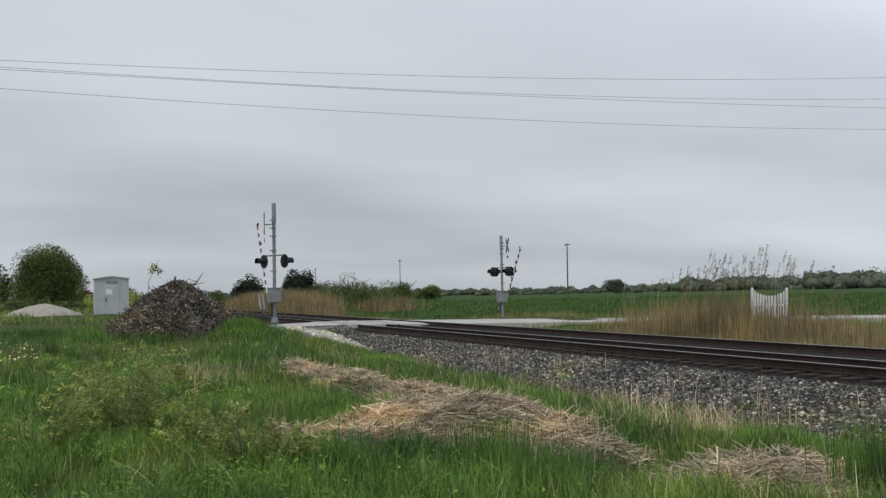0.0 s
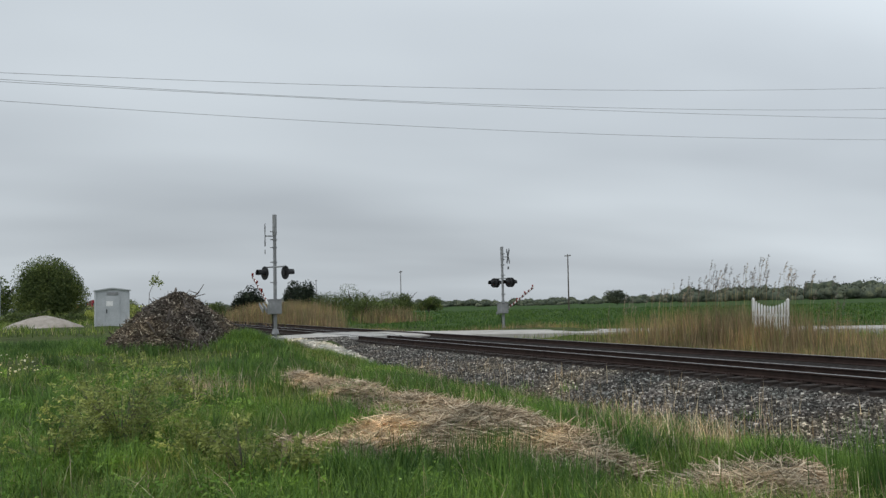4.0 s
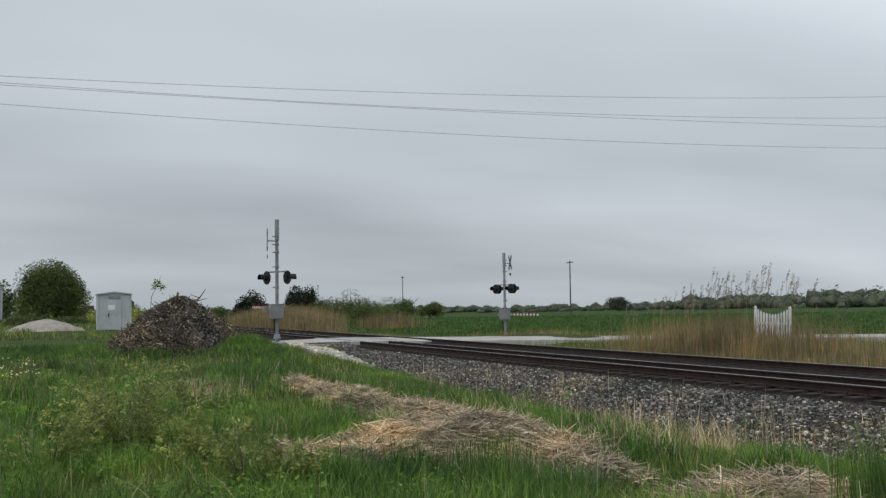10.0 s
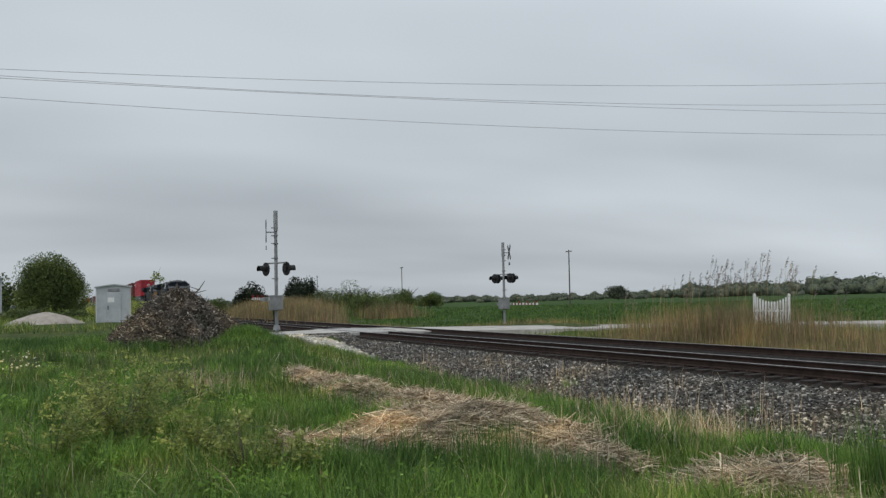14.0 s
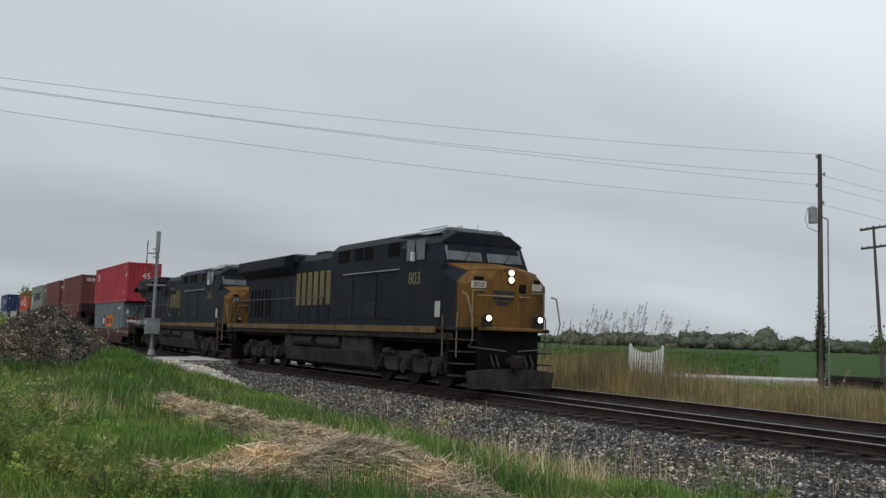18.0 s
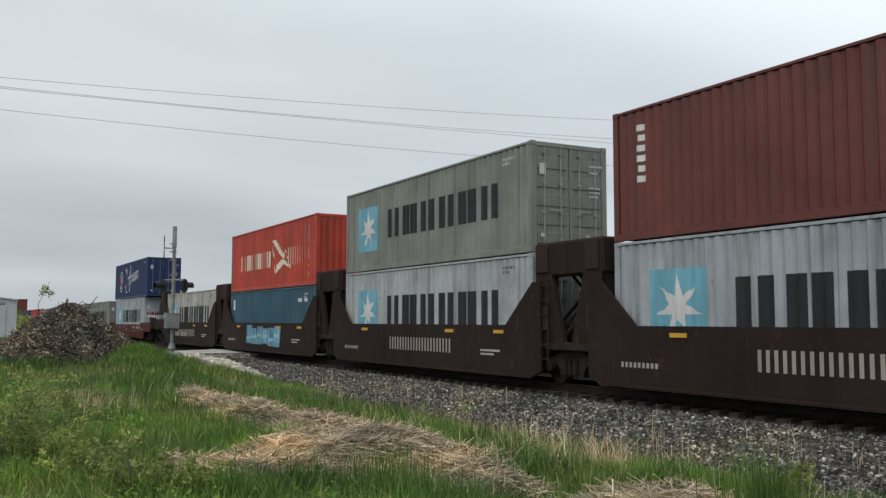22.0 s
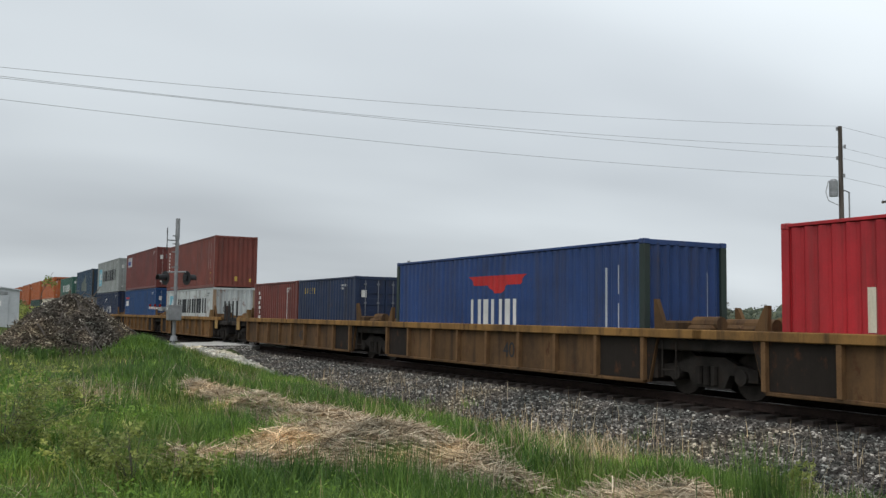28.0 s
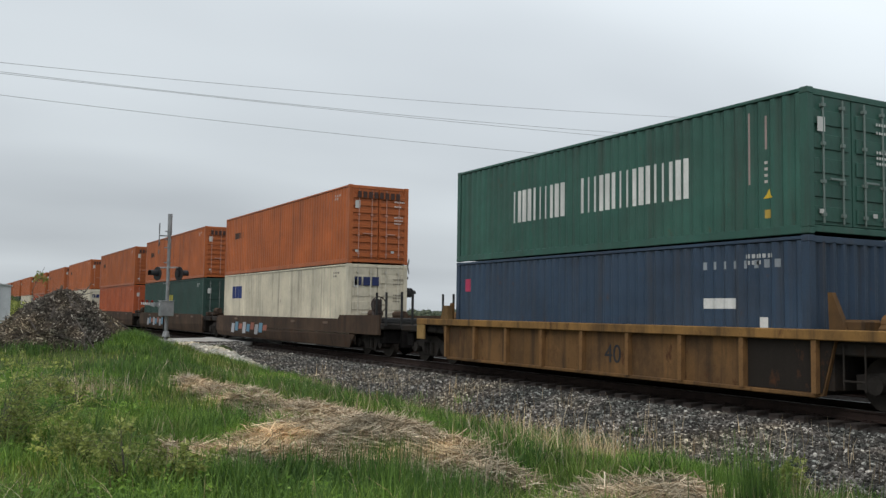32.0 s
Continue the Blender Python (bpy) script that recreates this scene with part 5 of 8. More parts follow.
# ======== poles and wires ========
def utility_pole(x_, y_, top, label, arms, lean=(0, 0), r_=0.15, extras=True):
    z0 = float(ground_z(x_, y_))
    th = empty("utility_pole", label, "utility pole", "utility poles", pose(x_, y_, z0 - 0.3, lean[0], lean[1], 0))
    hgt = top - z0 + 0.3
    bm_ = B()
    tube(bm_, (0, 0, 0), (0, 0, hgt), r_, r_ * 0.62, 12)
    part("pole", bm_, M["pole"], th)
    for zc, half in arms:
        bm_ = B()
        box(bm_, -half, half, -0.07, 0.07, hgt - zc - 0.08, hgt - zc + 0.08, 0.01)
        a_ = part("crossarm", bm_, M["pole"], th)
        for sx_ in (-half + 0.08, -half * 0.45, half * 0.45, half - 0.08):
            bm_ = B()
            tube(bm_, (sx_, 0, hgt - zc + 0.06), (sx_, 0, hgt - zc + 0.2), 0.045, 0.03, 8)
            part("insulator", bm_, M["galv"], a_)
    return th, hgt


PX_, PY_ = -28.15, 36.4
up, uh = utility_pole(PX_, PY_, 10.62, "tall weathered wooden utility pole wrapped in creeper, with a transformer", ())
for zc, sy_ in ((0.1, 0.28), (1.0, -0.4), (1.48, 0.3), (2.35, -0.3)):
    bm = B()
    tube(bm, (0, 0, uh - zc), (-sy_ * 0.6, 0, uh - zc + 0.02), 0.025, 0.025, 6)
    tube(bm, (-sy_ * 0.6, 0, uh - zc - 0.07), (-sy_ * 0.6, 0, uh - zc + 0.09), 0.05, 0.05, 8)
    part("insulator_bracket", bm, M["galv"], up)
bm = B()
tube(bm, (-0.17, -0.30, uh - 3.3), (-0.17, -0.30, uh - 2.6), 0.20, 0.20, 14)
tube(bm, (-0.17, -0.30, uh - 2.6), (-0.17, -0.30, uh - 2.5), 0.20, 0.12, 14)
part("transformer", bm, M["galv"], up, "grey transformer can")
bm = B()
for a, c in zip([(-0.17, -0.3, -2.5), (-0.30, -0.5, -2.6), (-0.36, -0.6, -3.1), (-0.3, -0.5, -3.5), (-0.08, -0.1, -3.7)], [(-0.30, -0.5, -2.6), (-0.36, -0.6, -3.1), (-0.3, -0.5, -3.5), (-0.08, -0.1, -3.7)]):
    tube(bm, (a[0], a[1], uh + a[2]), (c[0], c[1], uh + c[2]), 0.018, 0.018, 6)
part("drop_cable", bm, M["wire"], up)
bm = B()
tube(bm, (0.18, 0.32, 0.2), (0.18, 0.32, uh - 3.1), 0.035, 0.035, 6)
tube(bm, (0.18, 0.32, uh - 3.1), (0.06, 0.08, uh - 3.0), 0.03, 0.03, 6)
part("riser_pipe", bm, M["galv"], up, "grey conduit riser")
leaf_cloud("creeper", 3400, (0, 0, 2.9), (0.30, 0.30, 3.6), 0.05, M["dark_leaf"], up, "dark creeper climbing the pole", 30, 9, 0.1)
utility_pole(-41.35, 60.1, 10.5, "leaning utility pole with two wooden crossarms", ((0.15, 1.1), (1.55, 1.1)), (0, -3.0), 0.14)
utility_pole(-28.15, -42.0, 10.6, "wooden utility pole behind the viewer", ((0.15, 1.0),))
utility_pole(-28.15, 114.0, 10.6, "distant wooden utility pole along the line", ((0.15, 1.0),))
utility_pole(-math.sin(radians(59.46)) * 176, math.cos(radians(59.46)) * 176, 10.3, "distant wooden utility pole with a single crossarm in the field", ((0.35, 1.1),), (0, 0.8), 0.15)
utility_pole(-math.sin(radians(69.9)) * 235, math.cos(radians(69.9)) * 235, 10.0, "far utility pole at the edge of the field", ((0.35, 1.0),), (0, 0), 0.13)
utility_pole(-math.sin(radians(75.16)) * 300, math.cos(radians(75.16)) * 300, 9.9, "very distant utility pole", ((0.35, 1.0),), (0, 0), 0.13)

for j, (co, zc) in enumerate((((0.00092, 0.03, 8.314), 10.62), ((0.00104, 0.0048, 8.084), 9.63), ((0.00051, 0.0117, 8.03), 9.13), ((0.00092, -0.0119, 7.447), 8.23))):
    off = 0.0
    ys_ = np.linspace(-42, PY_, 40)
    pts_ = [(PX_, float(y__), float(np.polyval(co, y__))) for y__ in ys_]
    ys2 = np.linspace(PY_, 114, 24)
    pts2 = [(PX_ + off, float(y__), zc - 1.3 * (1 - ((y__ - 75.2) / 38.8) ** 2)) for y__ in ys2]
    cu = bpy.data.curves.new("power_line", "CURVE")
    cu.dimensions, cu.bevel_depth, cu.bevel_resolution = "3D", 0.0065, 1
    for pl in (pts_, pts2):
        sp = cu.splines.new("POLY")
        sp.points.add(len(pl) - 1)
        for q_, c_ in zip(sp.points, pl):
            q_.co = (*c_, 1)
    cu.materials.append(M["wire"])
    tagged(new("power_line", cu), "thin dark overhead power line", "power line", "overhead power lines")


# ======== white picket fence in the reeds ========
def picket_fence():
    z0 = -0.5
    th = empty("picket_fence", "short scalloped white picket fence panel in the reeds", "fence", m=pose(-28.19, 25.68, z0, 0, 1.5, 42))
    w_ = 1.18
    for i in range(11):
        xx_ = -w_ / 2 + (i + 0.5) * w_ / 11
        top = 1.58 + 0.22 * (2 * xx_ / w_) ** 2
        bm_ = B()
        prism(bm_, [(xx_ - 0.036, 0.25), (xx_ + 0.036, 0.25), (xx_ + 0.036, top), (xx_, top + 0.05), (xx_ - 0.036, top)], -0.012, 0.012)
        part("picket", bm_, M["white"], th)
    for zc in (0.6, 1.25):
        bm_ = B()
        box(bm_, -w_ / 2, w_ / 2, 0.014, 0.05, zc - 0.04, zc + 0.04, 0.004)
        part("rail", bm_, M["white"], th)
    for xx_ in (-w_ / 2 - 0.05, w_ / 2 + 0.05):
        bm_ = B()
        box(bm_, xx_ - 0.05, xx_ + 0.05, -0.04, 0.06, 0.0, 1.85, 0.01)
        bmesh.ops.create_cone(bm_, cap_ends=True, segments=4, radius1=0.08, radius2=0.0, depth=0.1, matrix=Matrix.Translation((xx_, 0.01, 1.9)))
        part("post", bm_, M["white"], th)


picket_fence()
# dark timber stack and a sapling near the utility pole
stack = empty("timber_stack", "low stack of old dark railway ties in the grass", "timber stack", m=pose(-29.6, 40.2, -0.42))
for i in range(3):
    for j in range(4):
        place("old_tie", tie_me, stack, pose(0.15 * i, 0.3 * j, 0.36 + i * 0.2, 0, 0, 90 + 3 * j))
sp2 = empty("sapling", "loose leafy sapling beside the utility pole", "sapling", m=pose(-25.2, 36.8, -0.4))
bm = B()
for q_ in range(5):
    tube(bm, (0, 0, 0), (random.uniform(-0.8, 0.8), random.uniform(-0.5, 0.5), random.uniform(1.8, 2.9)), 0.02, 0.008, 5)
part("stems", bm, M["twig"], sp2)
leaf_cloud("foliage", 380, (0, 0, 2.2), (1.0, 0.7, 0.95), 0.07, M["leaf"], sp2, "", 12, 15, 0.2)

# small cabinet on posts at the edge of the yard
cab = empty("meter_cabinet", "grey metal equipment cabinet raised on two steel posts", "cabinet", m=pose(-25.9, -1.76, 0, 0, 0, 3))
bm = B()
box(bm, -0.25, 0.25, -0.36, 0.36, 1.42, 2.30, 0.02)
part("body", bm, M["silver"], cab)
bm = B()
box(bm, 0.252, 0.272, -0.31, 0.31, 1.47, 2.25, 0.006)
dr = part("door", bm, M["silver"], cab)
part("notice", box(B(), 0.274, 0.278, -0.1, 0.12, 1.95, 2.03), M["white"], dr, "small pale notice")
part("roof", box(B(), -0.29, 0.31, -0.40, 0.40, 2.30, 2.34, 0.008), M["silver"], cab)
for q_ in (-0.26, 0.26):
    part("post", tube(B(), (0, q_, -0.6), (0, q_, 1.42), 0.035, 0.035, 8), M["galv"], cab)

# olive weed on the toe of the ballast
young_shrub(-7.6, 8.9, 0.62, 0.34, 14, 91)


# ======== the train: shipping containers ========
W2 = 1.219
PITCH, DEEP = 0.278, 0.046


def fold(x_):
    """Depth of the corrugation at x."""
    t = (x_ / PITCH) % 1.0
    if t < 0.26:
        return 0.0
    if t < 0.5:
        return DEEP * (t - 0.26) / 0.24
    if t < 0.76:
        return DEEP
    return DEEP * (1.0 - t) / 0.24


def fold_breaks(a, b_):
    out = [a]
    k0 = math.floor(a / PITCH)
    for k_ in range(k0, k0 + int((b_ - a) / PITCH) + 3):
        for f_ in (0.0, 0.26, 0.5, 0.76):
            v_ = (k_ + f_) * PITCH
            if a + 1e-4 < v_ < b_ - 1e-4:
                out.append(v_)
    return out + [b_]


CACHE = {}


def cached(key, make):
    if key not in CACHE:
        CACHE[key] = make()
    return CACHE[key]


def corrugated(name, half, z0, z1, along="x", paint="container"):
    """A folded sheet facing -y (or +x), from -half to half, with its base plane at 0."""
    bm_ = B()
    xs_ = fold_breaks(-half, half)
    prev = None
    for x_ in xs_:
        d = fold(x_)
        if along == "x":
            pr = (bm_.verts.new((x_, d, z0)), bm_.verts.new((x_, d, z1)))
        else:
            pr = (bm_.verts.new((-d, x_, z0)), bm_.verts.new((-d, x_, z1)))
        if prev:
            bm_.faces.new((prev[0], pr[0], pr[1], prev[1]))
        prev = pr
    return mesh_of(name, bm_, M[paint])


def door_mesh(H):
    return mesh_of("door", box(B(), -0.06, 0.0, 0.015, 1.13, 0.17, H - 0.13, 0.006), M["container"])


def door_ribs(H, kind):
    """The raised panel of one door, and how many stand over one another at what spacing."""
    n_, share, inset, proud = (5, 0.62, 0.10, 0.022) if kind == "doors" else (9, 0.5, 0.05, 0.04)
    step_ = (H - 0.45) / n_
    return mesh_of("door_rib", box(B(), 0.0, proud, inset, 1.13 - inset, 0.0, share * step_, 0.008), M["container"]), n_, step_


def container_meshes(L, H, paint):
    d = {}
    h_ = L / 2
    d["side"] = corrugated("side_wall", h_ - 0.17, 0.15, H - 0.09, "x", paint)
    d["end"] = corrugated("end_wall", W2 - 0.15, 0.15, H - 0.09, "y", paint)
    bm_ = B()
    box(bm_, -h_ + 0.1, h_ - 0.1, -W2 + 0.05, W2 - 0.05, H - 0.06, H - 0.025)
    for i in range(int(L / 0.6)):
        box(bm_, -h_ + 0.3 + i * 0.6, -h_ + 0.55 + i * 0.6, -W2 + 0.12, W2 - 0.12, H - 0.026, H - 0.006)
    d["roof"] = mesh_of("roof", bm_, M["container"])
    bm_ = B()
    box(bm_, -h_ + 0.17, h_ - 0.17, -0.05, 0.05, -0.03, 0.03, 0.006)
    d["top"] = mesh_of("top_rail", bm_, M["container"])
    bm_ = B()
    box(bm_, -h_ + 0.17, h_ - 0.17, -0.035, 0.045, -0.08, 0.08, 0.01)
    d["bottom"] = mesh_of("bottom_rail", bm_, M["container"])
    bm_ = B()
    box(bm_, -h_ + 0.1, h_ - 0.1, -W2 + 0.06, W2 - 0.06, 0.06, 0.14)
    d["floor"] = mesh_of("floor", bm_, M["under"])
    bm_ = B()
    box(bm_, -0.085, 0.085, -0.085, 0.085, 0.115, H - 0.115, 0.012)
    d["post"] = mesh_of("corner_post", bm_, M["container"])
    bm_ = B()
    box(bm_, -0.09, 0.09, -0.083, 0.083, -0.06, 0.06, 0.014)
    box(bm_, -0.03, 0.03, -0.086, 0.086, -0.03, 0.03)
    d["casting"] = mesh_of("corner_casting", bm_, M["container"])
    bm_ = B()
    box(bm_, -0.05, 0.0, -W2 + 0.17, W2 - 0.17, -0.06, 0.06, 0.01)
    d["header"] = mesh_of("end_rail", bm_, M["container"])
    for kind in ("doors", "ribbed"):
        d[kind] = door_mesh(H)
        d["rib_" + kind] = door_ribs(H, kind)
    bm_ = B()
    tube(bm_, (0.05, 0, 0.2), (0.05, 0, H - 0.16), 0.017, 0.017, 8)
    for zc in (0.35, H * 0.36, H * 0.62, H - 0.3):
        box(bm_, 0.0, 0.075, -0.04, 0.04, zc - 0.03, zc + 0.03)
    d["rod"] = mesh_of("lock_rod", bm_, M["container"])
    bm_ = B()
    box(bm_, 0.05, 0.085, -0.02, 0.36, -0.02, 0.02, 0.006)
    d["lever"] = mesh_of("door_lever", bm_, M["container"])
    return d


def clip_poly(poly, x0, x1):
    """The part of a convex outline between two upright lines."""
    for sgn, lim in ((1, x0), (-1, -x1)):
        out = []
        for i in range(len(poly)):
            a, c = poly[i], poly[(i + 1) % len(poly)]
            da, dc = sgn * a[0] - lim, sgn * c[0] - lim
            if da >= 0:
                out.append(a)
            if da * dc < 0:
                t = da / (da - dc)
                out.append((a[0] + t * (c[0] - a[0]), a[1] + t * (c[1] - a[1])))
        poly = out
        if len(poly) < 3:
            return []
    return poly


def mark(th, polys, color, half=None, face="side", proud=0.004, name="marking", label="", whole=False):
    """Painted outlines on a container's near side (following its folds) or on its front end; each outline is a piece unless whole."""
    groups = [polys] if whole else [[p_] for p_ in polys]
    ob = None
    for grp in groups:
        bm_ = B()
        for poly in grp:
            xs_ = [p_[0] for p_ in poly]
            br = fold_breaks(min(xs_), max(xs_)) if face in ("side", "end") else [min(xs_), max(xs_)]
            for a, c in zip(br, br[1:]):
                q_ = clip_poly(poly, a - 1e-6, c + 1e-6)
                if len(q_) < 3:
                    continue
                if face == "side":
                    vs_ = [bm_.verts.new((x_, -W2 + 0.004 + fold(x_) - proud, z_)) for x_, z_ in q_]
                elif face == "end":
                    vs_ = [bm_.verts.new((half - 0.03 - fold(x_) + proud, x_, z_)) for x_, z_ in q_]
                elif face == "flat_end":
                    vs_ = [bm_.verts.new((half + proud, x_, z_)) for x_, z_ in q_]
                else:
                    vs_ = [bm_.verts.new((x_, half - proud, z_)) for x_, z_ in q_]
                bm_.faces.new(vs_)
        bmesh.ops.remove_doubles(bm_, verts=bm_.verts, dist=0.0005)
        ob = part(name, bm_, M["mark"], th, label, color)
        if name == "data_lines":
            tagged(ob, kind="stuff")
    return ob


def rect(x0, x1, z0, z1, slant=0.0):
    return [(x0, z0), (x1, z0), (x1 + slant, z1), (x0 + slant, z1)]


def bars(x0, x1, z0, z1, n_, fill=0.55):
    """Plain upright bars in place of letters."""
    st = (x1 - x0) / n_
    return [rect(x0 + i * st, x0 + (i + fill) * st, z0, z1) for i in range(n_)]


def word_bars(x0, x1, z0, z1, n_):
    """Two thick upright bars for each letter of a word."""
    st = (x1 - x0) / (n_ - 0.2)
    return [rect(x0 + (i + o_) * st, x0 + (i + o_ + 0.34) * st, z0, z1) for i in range(n_) for o_ in (0.0, 0.44)]


def star(cx, cz, r_, n_=7):
    out = []
    for i in range(n_):
        a = math.pi / 2 + 2 * math.pi * i / n_
        da = math.pi / n_
        tip = (cx + r_ * math.cos(a), cz + r_ * math.sin(a))
        l_ = (cx + 0.36 * r_ * math.cos(a - da), cz + 0.36 * r_ * math.sin(a - da))
        r2 = (cx + 0.36 * r_ * math.cos(a + da), cz + 0.36 * r_ * math.sin(a + da))
        out.append([(cx, cz), l_, tip, r2])
    return out


def text_mesh(body, size, mat_):
    cu = bpy.data.curves.new("lettering", "FONT")
    cu.body, cu.size, cu.align_x, cu.align_y = body, size, "CENTER", "CENTER"
    cu.extrude = 0.002
    tmp = bpy.data.objects.new("lettering", cu)
    me = bpy.data.meshes.new_from_object(tmp)
    bpy.data.objects.remove(tmp)
    me.materials.clear()
    me.materials.append(mat_)
    return me


def lettering(th, body, size, m, color, label):
    return place("lettering", text_mesh(body, size, M["mark"]), th, m, label, color)


C_WHITE, C_DARK, C_CREAM = (0.66, 0.66, 0.64), (0.02, 0.022, 0.026), (0.70, 0.65, 0.52)
C_STAR, C_YEL = (0.17, 0.41, 0.51), (0.62, 0.42, 0.04)


def container(u0, z0, L, H, color, label, end="plain", group="containers on the train", data=True, paint="container", posts=None):
    """u0: the left end along the train; z0: height of its underside over the rail."""
    me = cached(("box", round(L, 2), round(H, 2), paint), lambda: container_meshes(L, H, paint))
    h_ = L / 2
    th = empty("shipping_container", label, "container", group)
    on_train(th, u0 + h_, YC, z0)
    P = lambda n_, key, m=None: place(n_, me[key], th, m, "", color)
    P("side_wall", "side", pose(0, -W2 + 0.004, 0))
    P("side_wall", "side", pose(0, W2 - 0.004, 0, 0, 0, 180))
    P("roof", "roof")
    P("floor", "floor")
    for s in (-1, 1):
        P("top_rail", "top", pose(0, s * (W2 - 0.05), H - 0.045))
        P("bottom_rail", "bottom", pose(0, s * (W2 - 0.045), 0.085))
        for s2 in (-1, 1):
            place("corner_post", me["post"], th, pose(s2 * (h_ - 0.088), s * (W2 - 0.088), 0), "rusty corner post" if posts else "", posts or color)
            for z_ in (0.06, H - 0.06):
                P("corner_casting", "casting", pose(s2 * (h_ - 0.09), s * (W2 - 0.083), z_))
        for z_ in (0.1, H - 0.07):
            P("end_rail", "header", pose(s * (h_ - 0.03) + (0.05 if s < 0 else 0.0) * 0, 0, z_, 0, 0, 0 if s > 0 else 180))
    P("end_wall", "end", pose(-h_ + 0.03, 0, 0, 0, 0, 180))
    if end == "plain":
        P("end_wall", "end", pose(h_ - 0.03, 0, 0))
    else:
        for s in (-1, 1):
            dr = place("door", me[end], th, pose(h_ - 0.045, 0, 0) @ (Matrix.Diagonal((1, s, 1, 1))), "", color)
            rib_me, rib_n, rib_st = me["rib_" + end]
            for q_ in range(rib_n):
                place("door_rib", rib_me, dr, pose(0, 0, 0.23 + q_ * rib_st), "", color)
            for yy_ in (0.3, 0.82):
                rd = place("lock_rod", me["rod"], dr, pose(0, yy_, 0), "", tuple(c_ * 0.75 + 0.16 for c_ in color))
            place("door_lever", me["lever"], dr, pose(0, 0.3, H * 0.38), "", tuple(c_ * 0.75 + 0.16 for c_ in color))
        fine_ = [rect(0.62 + 0.075 * q_, 0.67 + 0.075 * q_, H * zc, H * zc + 0.05) for zc, n2_ in ((0.80, 6), (0.74, 4), (0.60, 5), (0.56, 5), (0.52, 4)) for q_ in range(n2_)]
        pale = C_WHITE if sum(color) < 1.0 else C_DARK
        mark(th, fine_, tuple(v_ * 0.8 + 0.2 * c_ for v_, c_ in zip(pale, color)), h_ - 0.018, "flat_end", 0.03, "data_lines", whole=True)
        mark(th, [rect(-0.98, -0.78, H * 0.70, H * 0.80)], (0.6, 0.6, 0.58), h_ - 0.018, "flat_end", 0.03, "door_label", "small white door label")
        mark(th, [rect(-0.95, -0.80, H * 0.14, H * 0.17), rect(0.5, 0.62, H * 0.14, H * 0.17)], (0.5, 0.5, 0.48), h_ - 0.018, "flat_end", 0.03, "door_label")
    if data:
        tone = tuple(v_ * 0.75 + 0.25 * c_ for v_, c_ in zip(C_WHITE if sum(color) < 1.0 else C_DARK, color))
        lines = [rect(h_ - 1.45 + 0.085 * q_, h_ - 1.40 + 0.085 * q_, H - zc, H - zc + 0.075) for zc, n2_ in ((0.36, 8), (0.48, 5)) for q_ in range(n2_)]
        mark(th, lines, tone, name="data_lines", whole=True)
    return th


L40, L45, L20, L53 = 12.192, 13.716, 6.058, 16.154
HC, STD = 2.896, 2.591
ZB = 0.37            # container underside in the well


# marks, in metres from the container's centre
def star_word(th, H, dark=C_DARK, word=True):
    mark(th, [rect(-4.95, -3.3, 0.68, 2.24)], C_STAR, name="emblem_field", label="light blue emblem square")
    mark(th, star(-4.12, 1.45, 0.68), C_WHITE, proud=0.007, name="emblem_star", label="plain white star emblem", whole=True)
    if word:
        mark(th, word_bars(-2.6, 4.5, 1.04 if H > 2.7 else 1.16, 2.0, 6), dark, name="letter_bar", label="dark plain letter bar")


def flag_word(th, H):
    mark(th, bars(-4.36, 0.35, 0.98, 1.72, 14, 0.42) + bars(2.62, 4.6, 0.96, 1.72, 7, 0.42), C_CREAM, name="letter_bar", label="cream plain letter bar")
    fl = [[(0.42, 2.2), (0.99, 2.17), (2.0, 1.5), (1.6, 1.45)], [(1.6, 1.45), (2.0, 1.5), (2.25, 1.69), (2.17, 1.25)], [(0.97, 0.67), (1.15, 1.05), (1.9, 1.28), (2.1, 1.04)], [(1.9, 1.28), (2.3, 1.18), (3.02, 0.8), (2.1, 1.04)], [(0.40, 2.2), (0.47, 2.2), (1.0, 0.67), (0.93, 0.67)], [(2.2, 1.69), (2.26, 1.69), (3.05, 0.8), (2.98, 0.8)]]
    mark(th, fl, C_CREAM, name="emblem", label="cream waving flag shape", whole=True)


def upright_bars(th, x0, z1, n_, s=0.2, color=C_WHITE):
    mark(th, [rect(x0 + (0.05 if i % 3 == 1 else 0), x0 + s * (1.3 if i % 2 else 1.15), z1 - i * s * 1.02 - s * 0.62, z1 - i * s * 1.02) for i in range(n_)], color, name="letter_bar", label="small white letter bars set upright")


def stripes(th, half, H):
    mark(th, [rect(half - 1.33, half - 1.29, H * 0.38, H * 0.90), rect(half - 0.97, half - 0.93, H * 0.62, H * 0.86)], (0.40, 0.30, 0.28), name="data_strip", label="pale vertical data strip")
    mark(th, [rect(half - 0.98, half - 0.92, H * (0.38 + 0.045 * i), H * (0.40 + 0.045 * i)) for i in range(4)], (0.5, 0.45, 0.42), name="data_lines", whole=True)
    mark(th, [[(half - 1.0, H * 0.27), (half - 0.78, H * 0.27), (half - 0.89, H * 0.335)]], C_YEL, name="warning_sign", label="yellow warning triangle")
    mark(th, [rect(half - 0.98, half - 0.82, H * 0.13, H * 0.19)], (0.42, 0.29, 0.06), name="label_plate", label="yellow label")


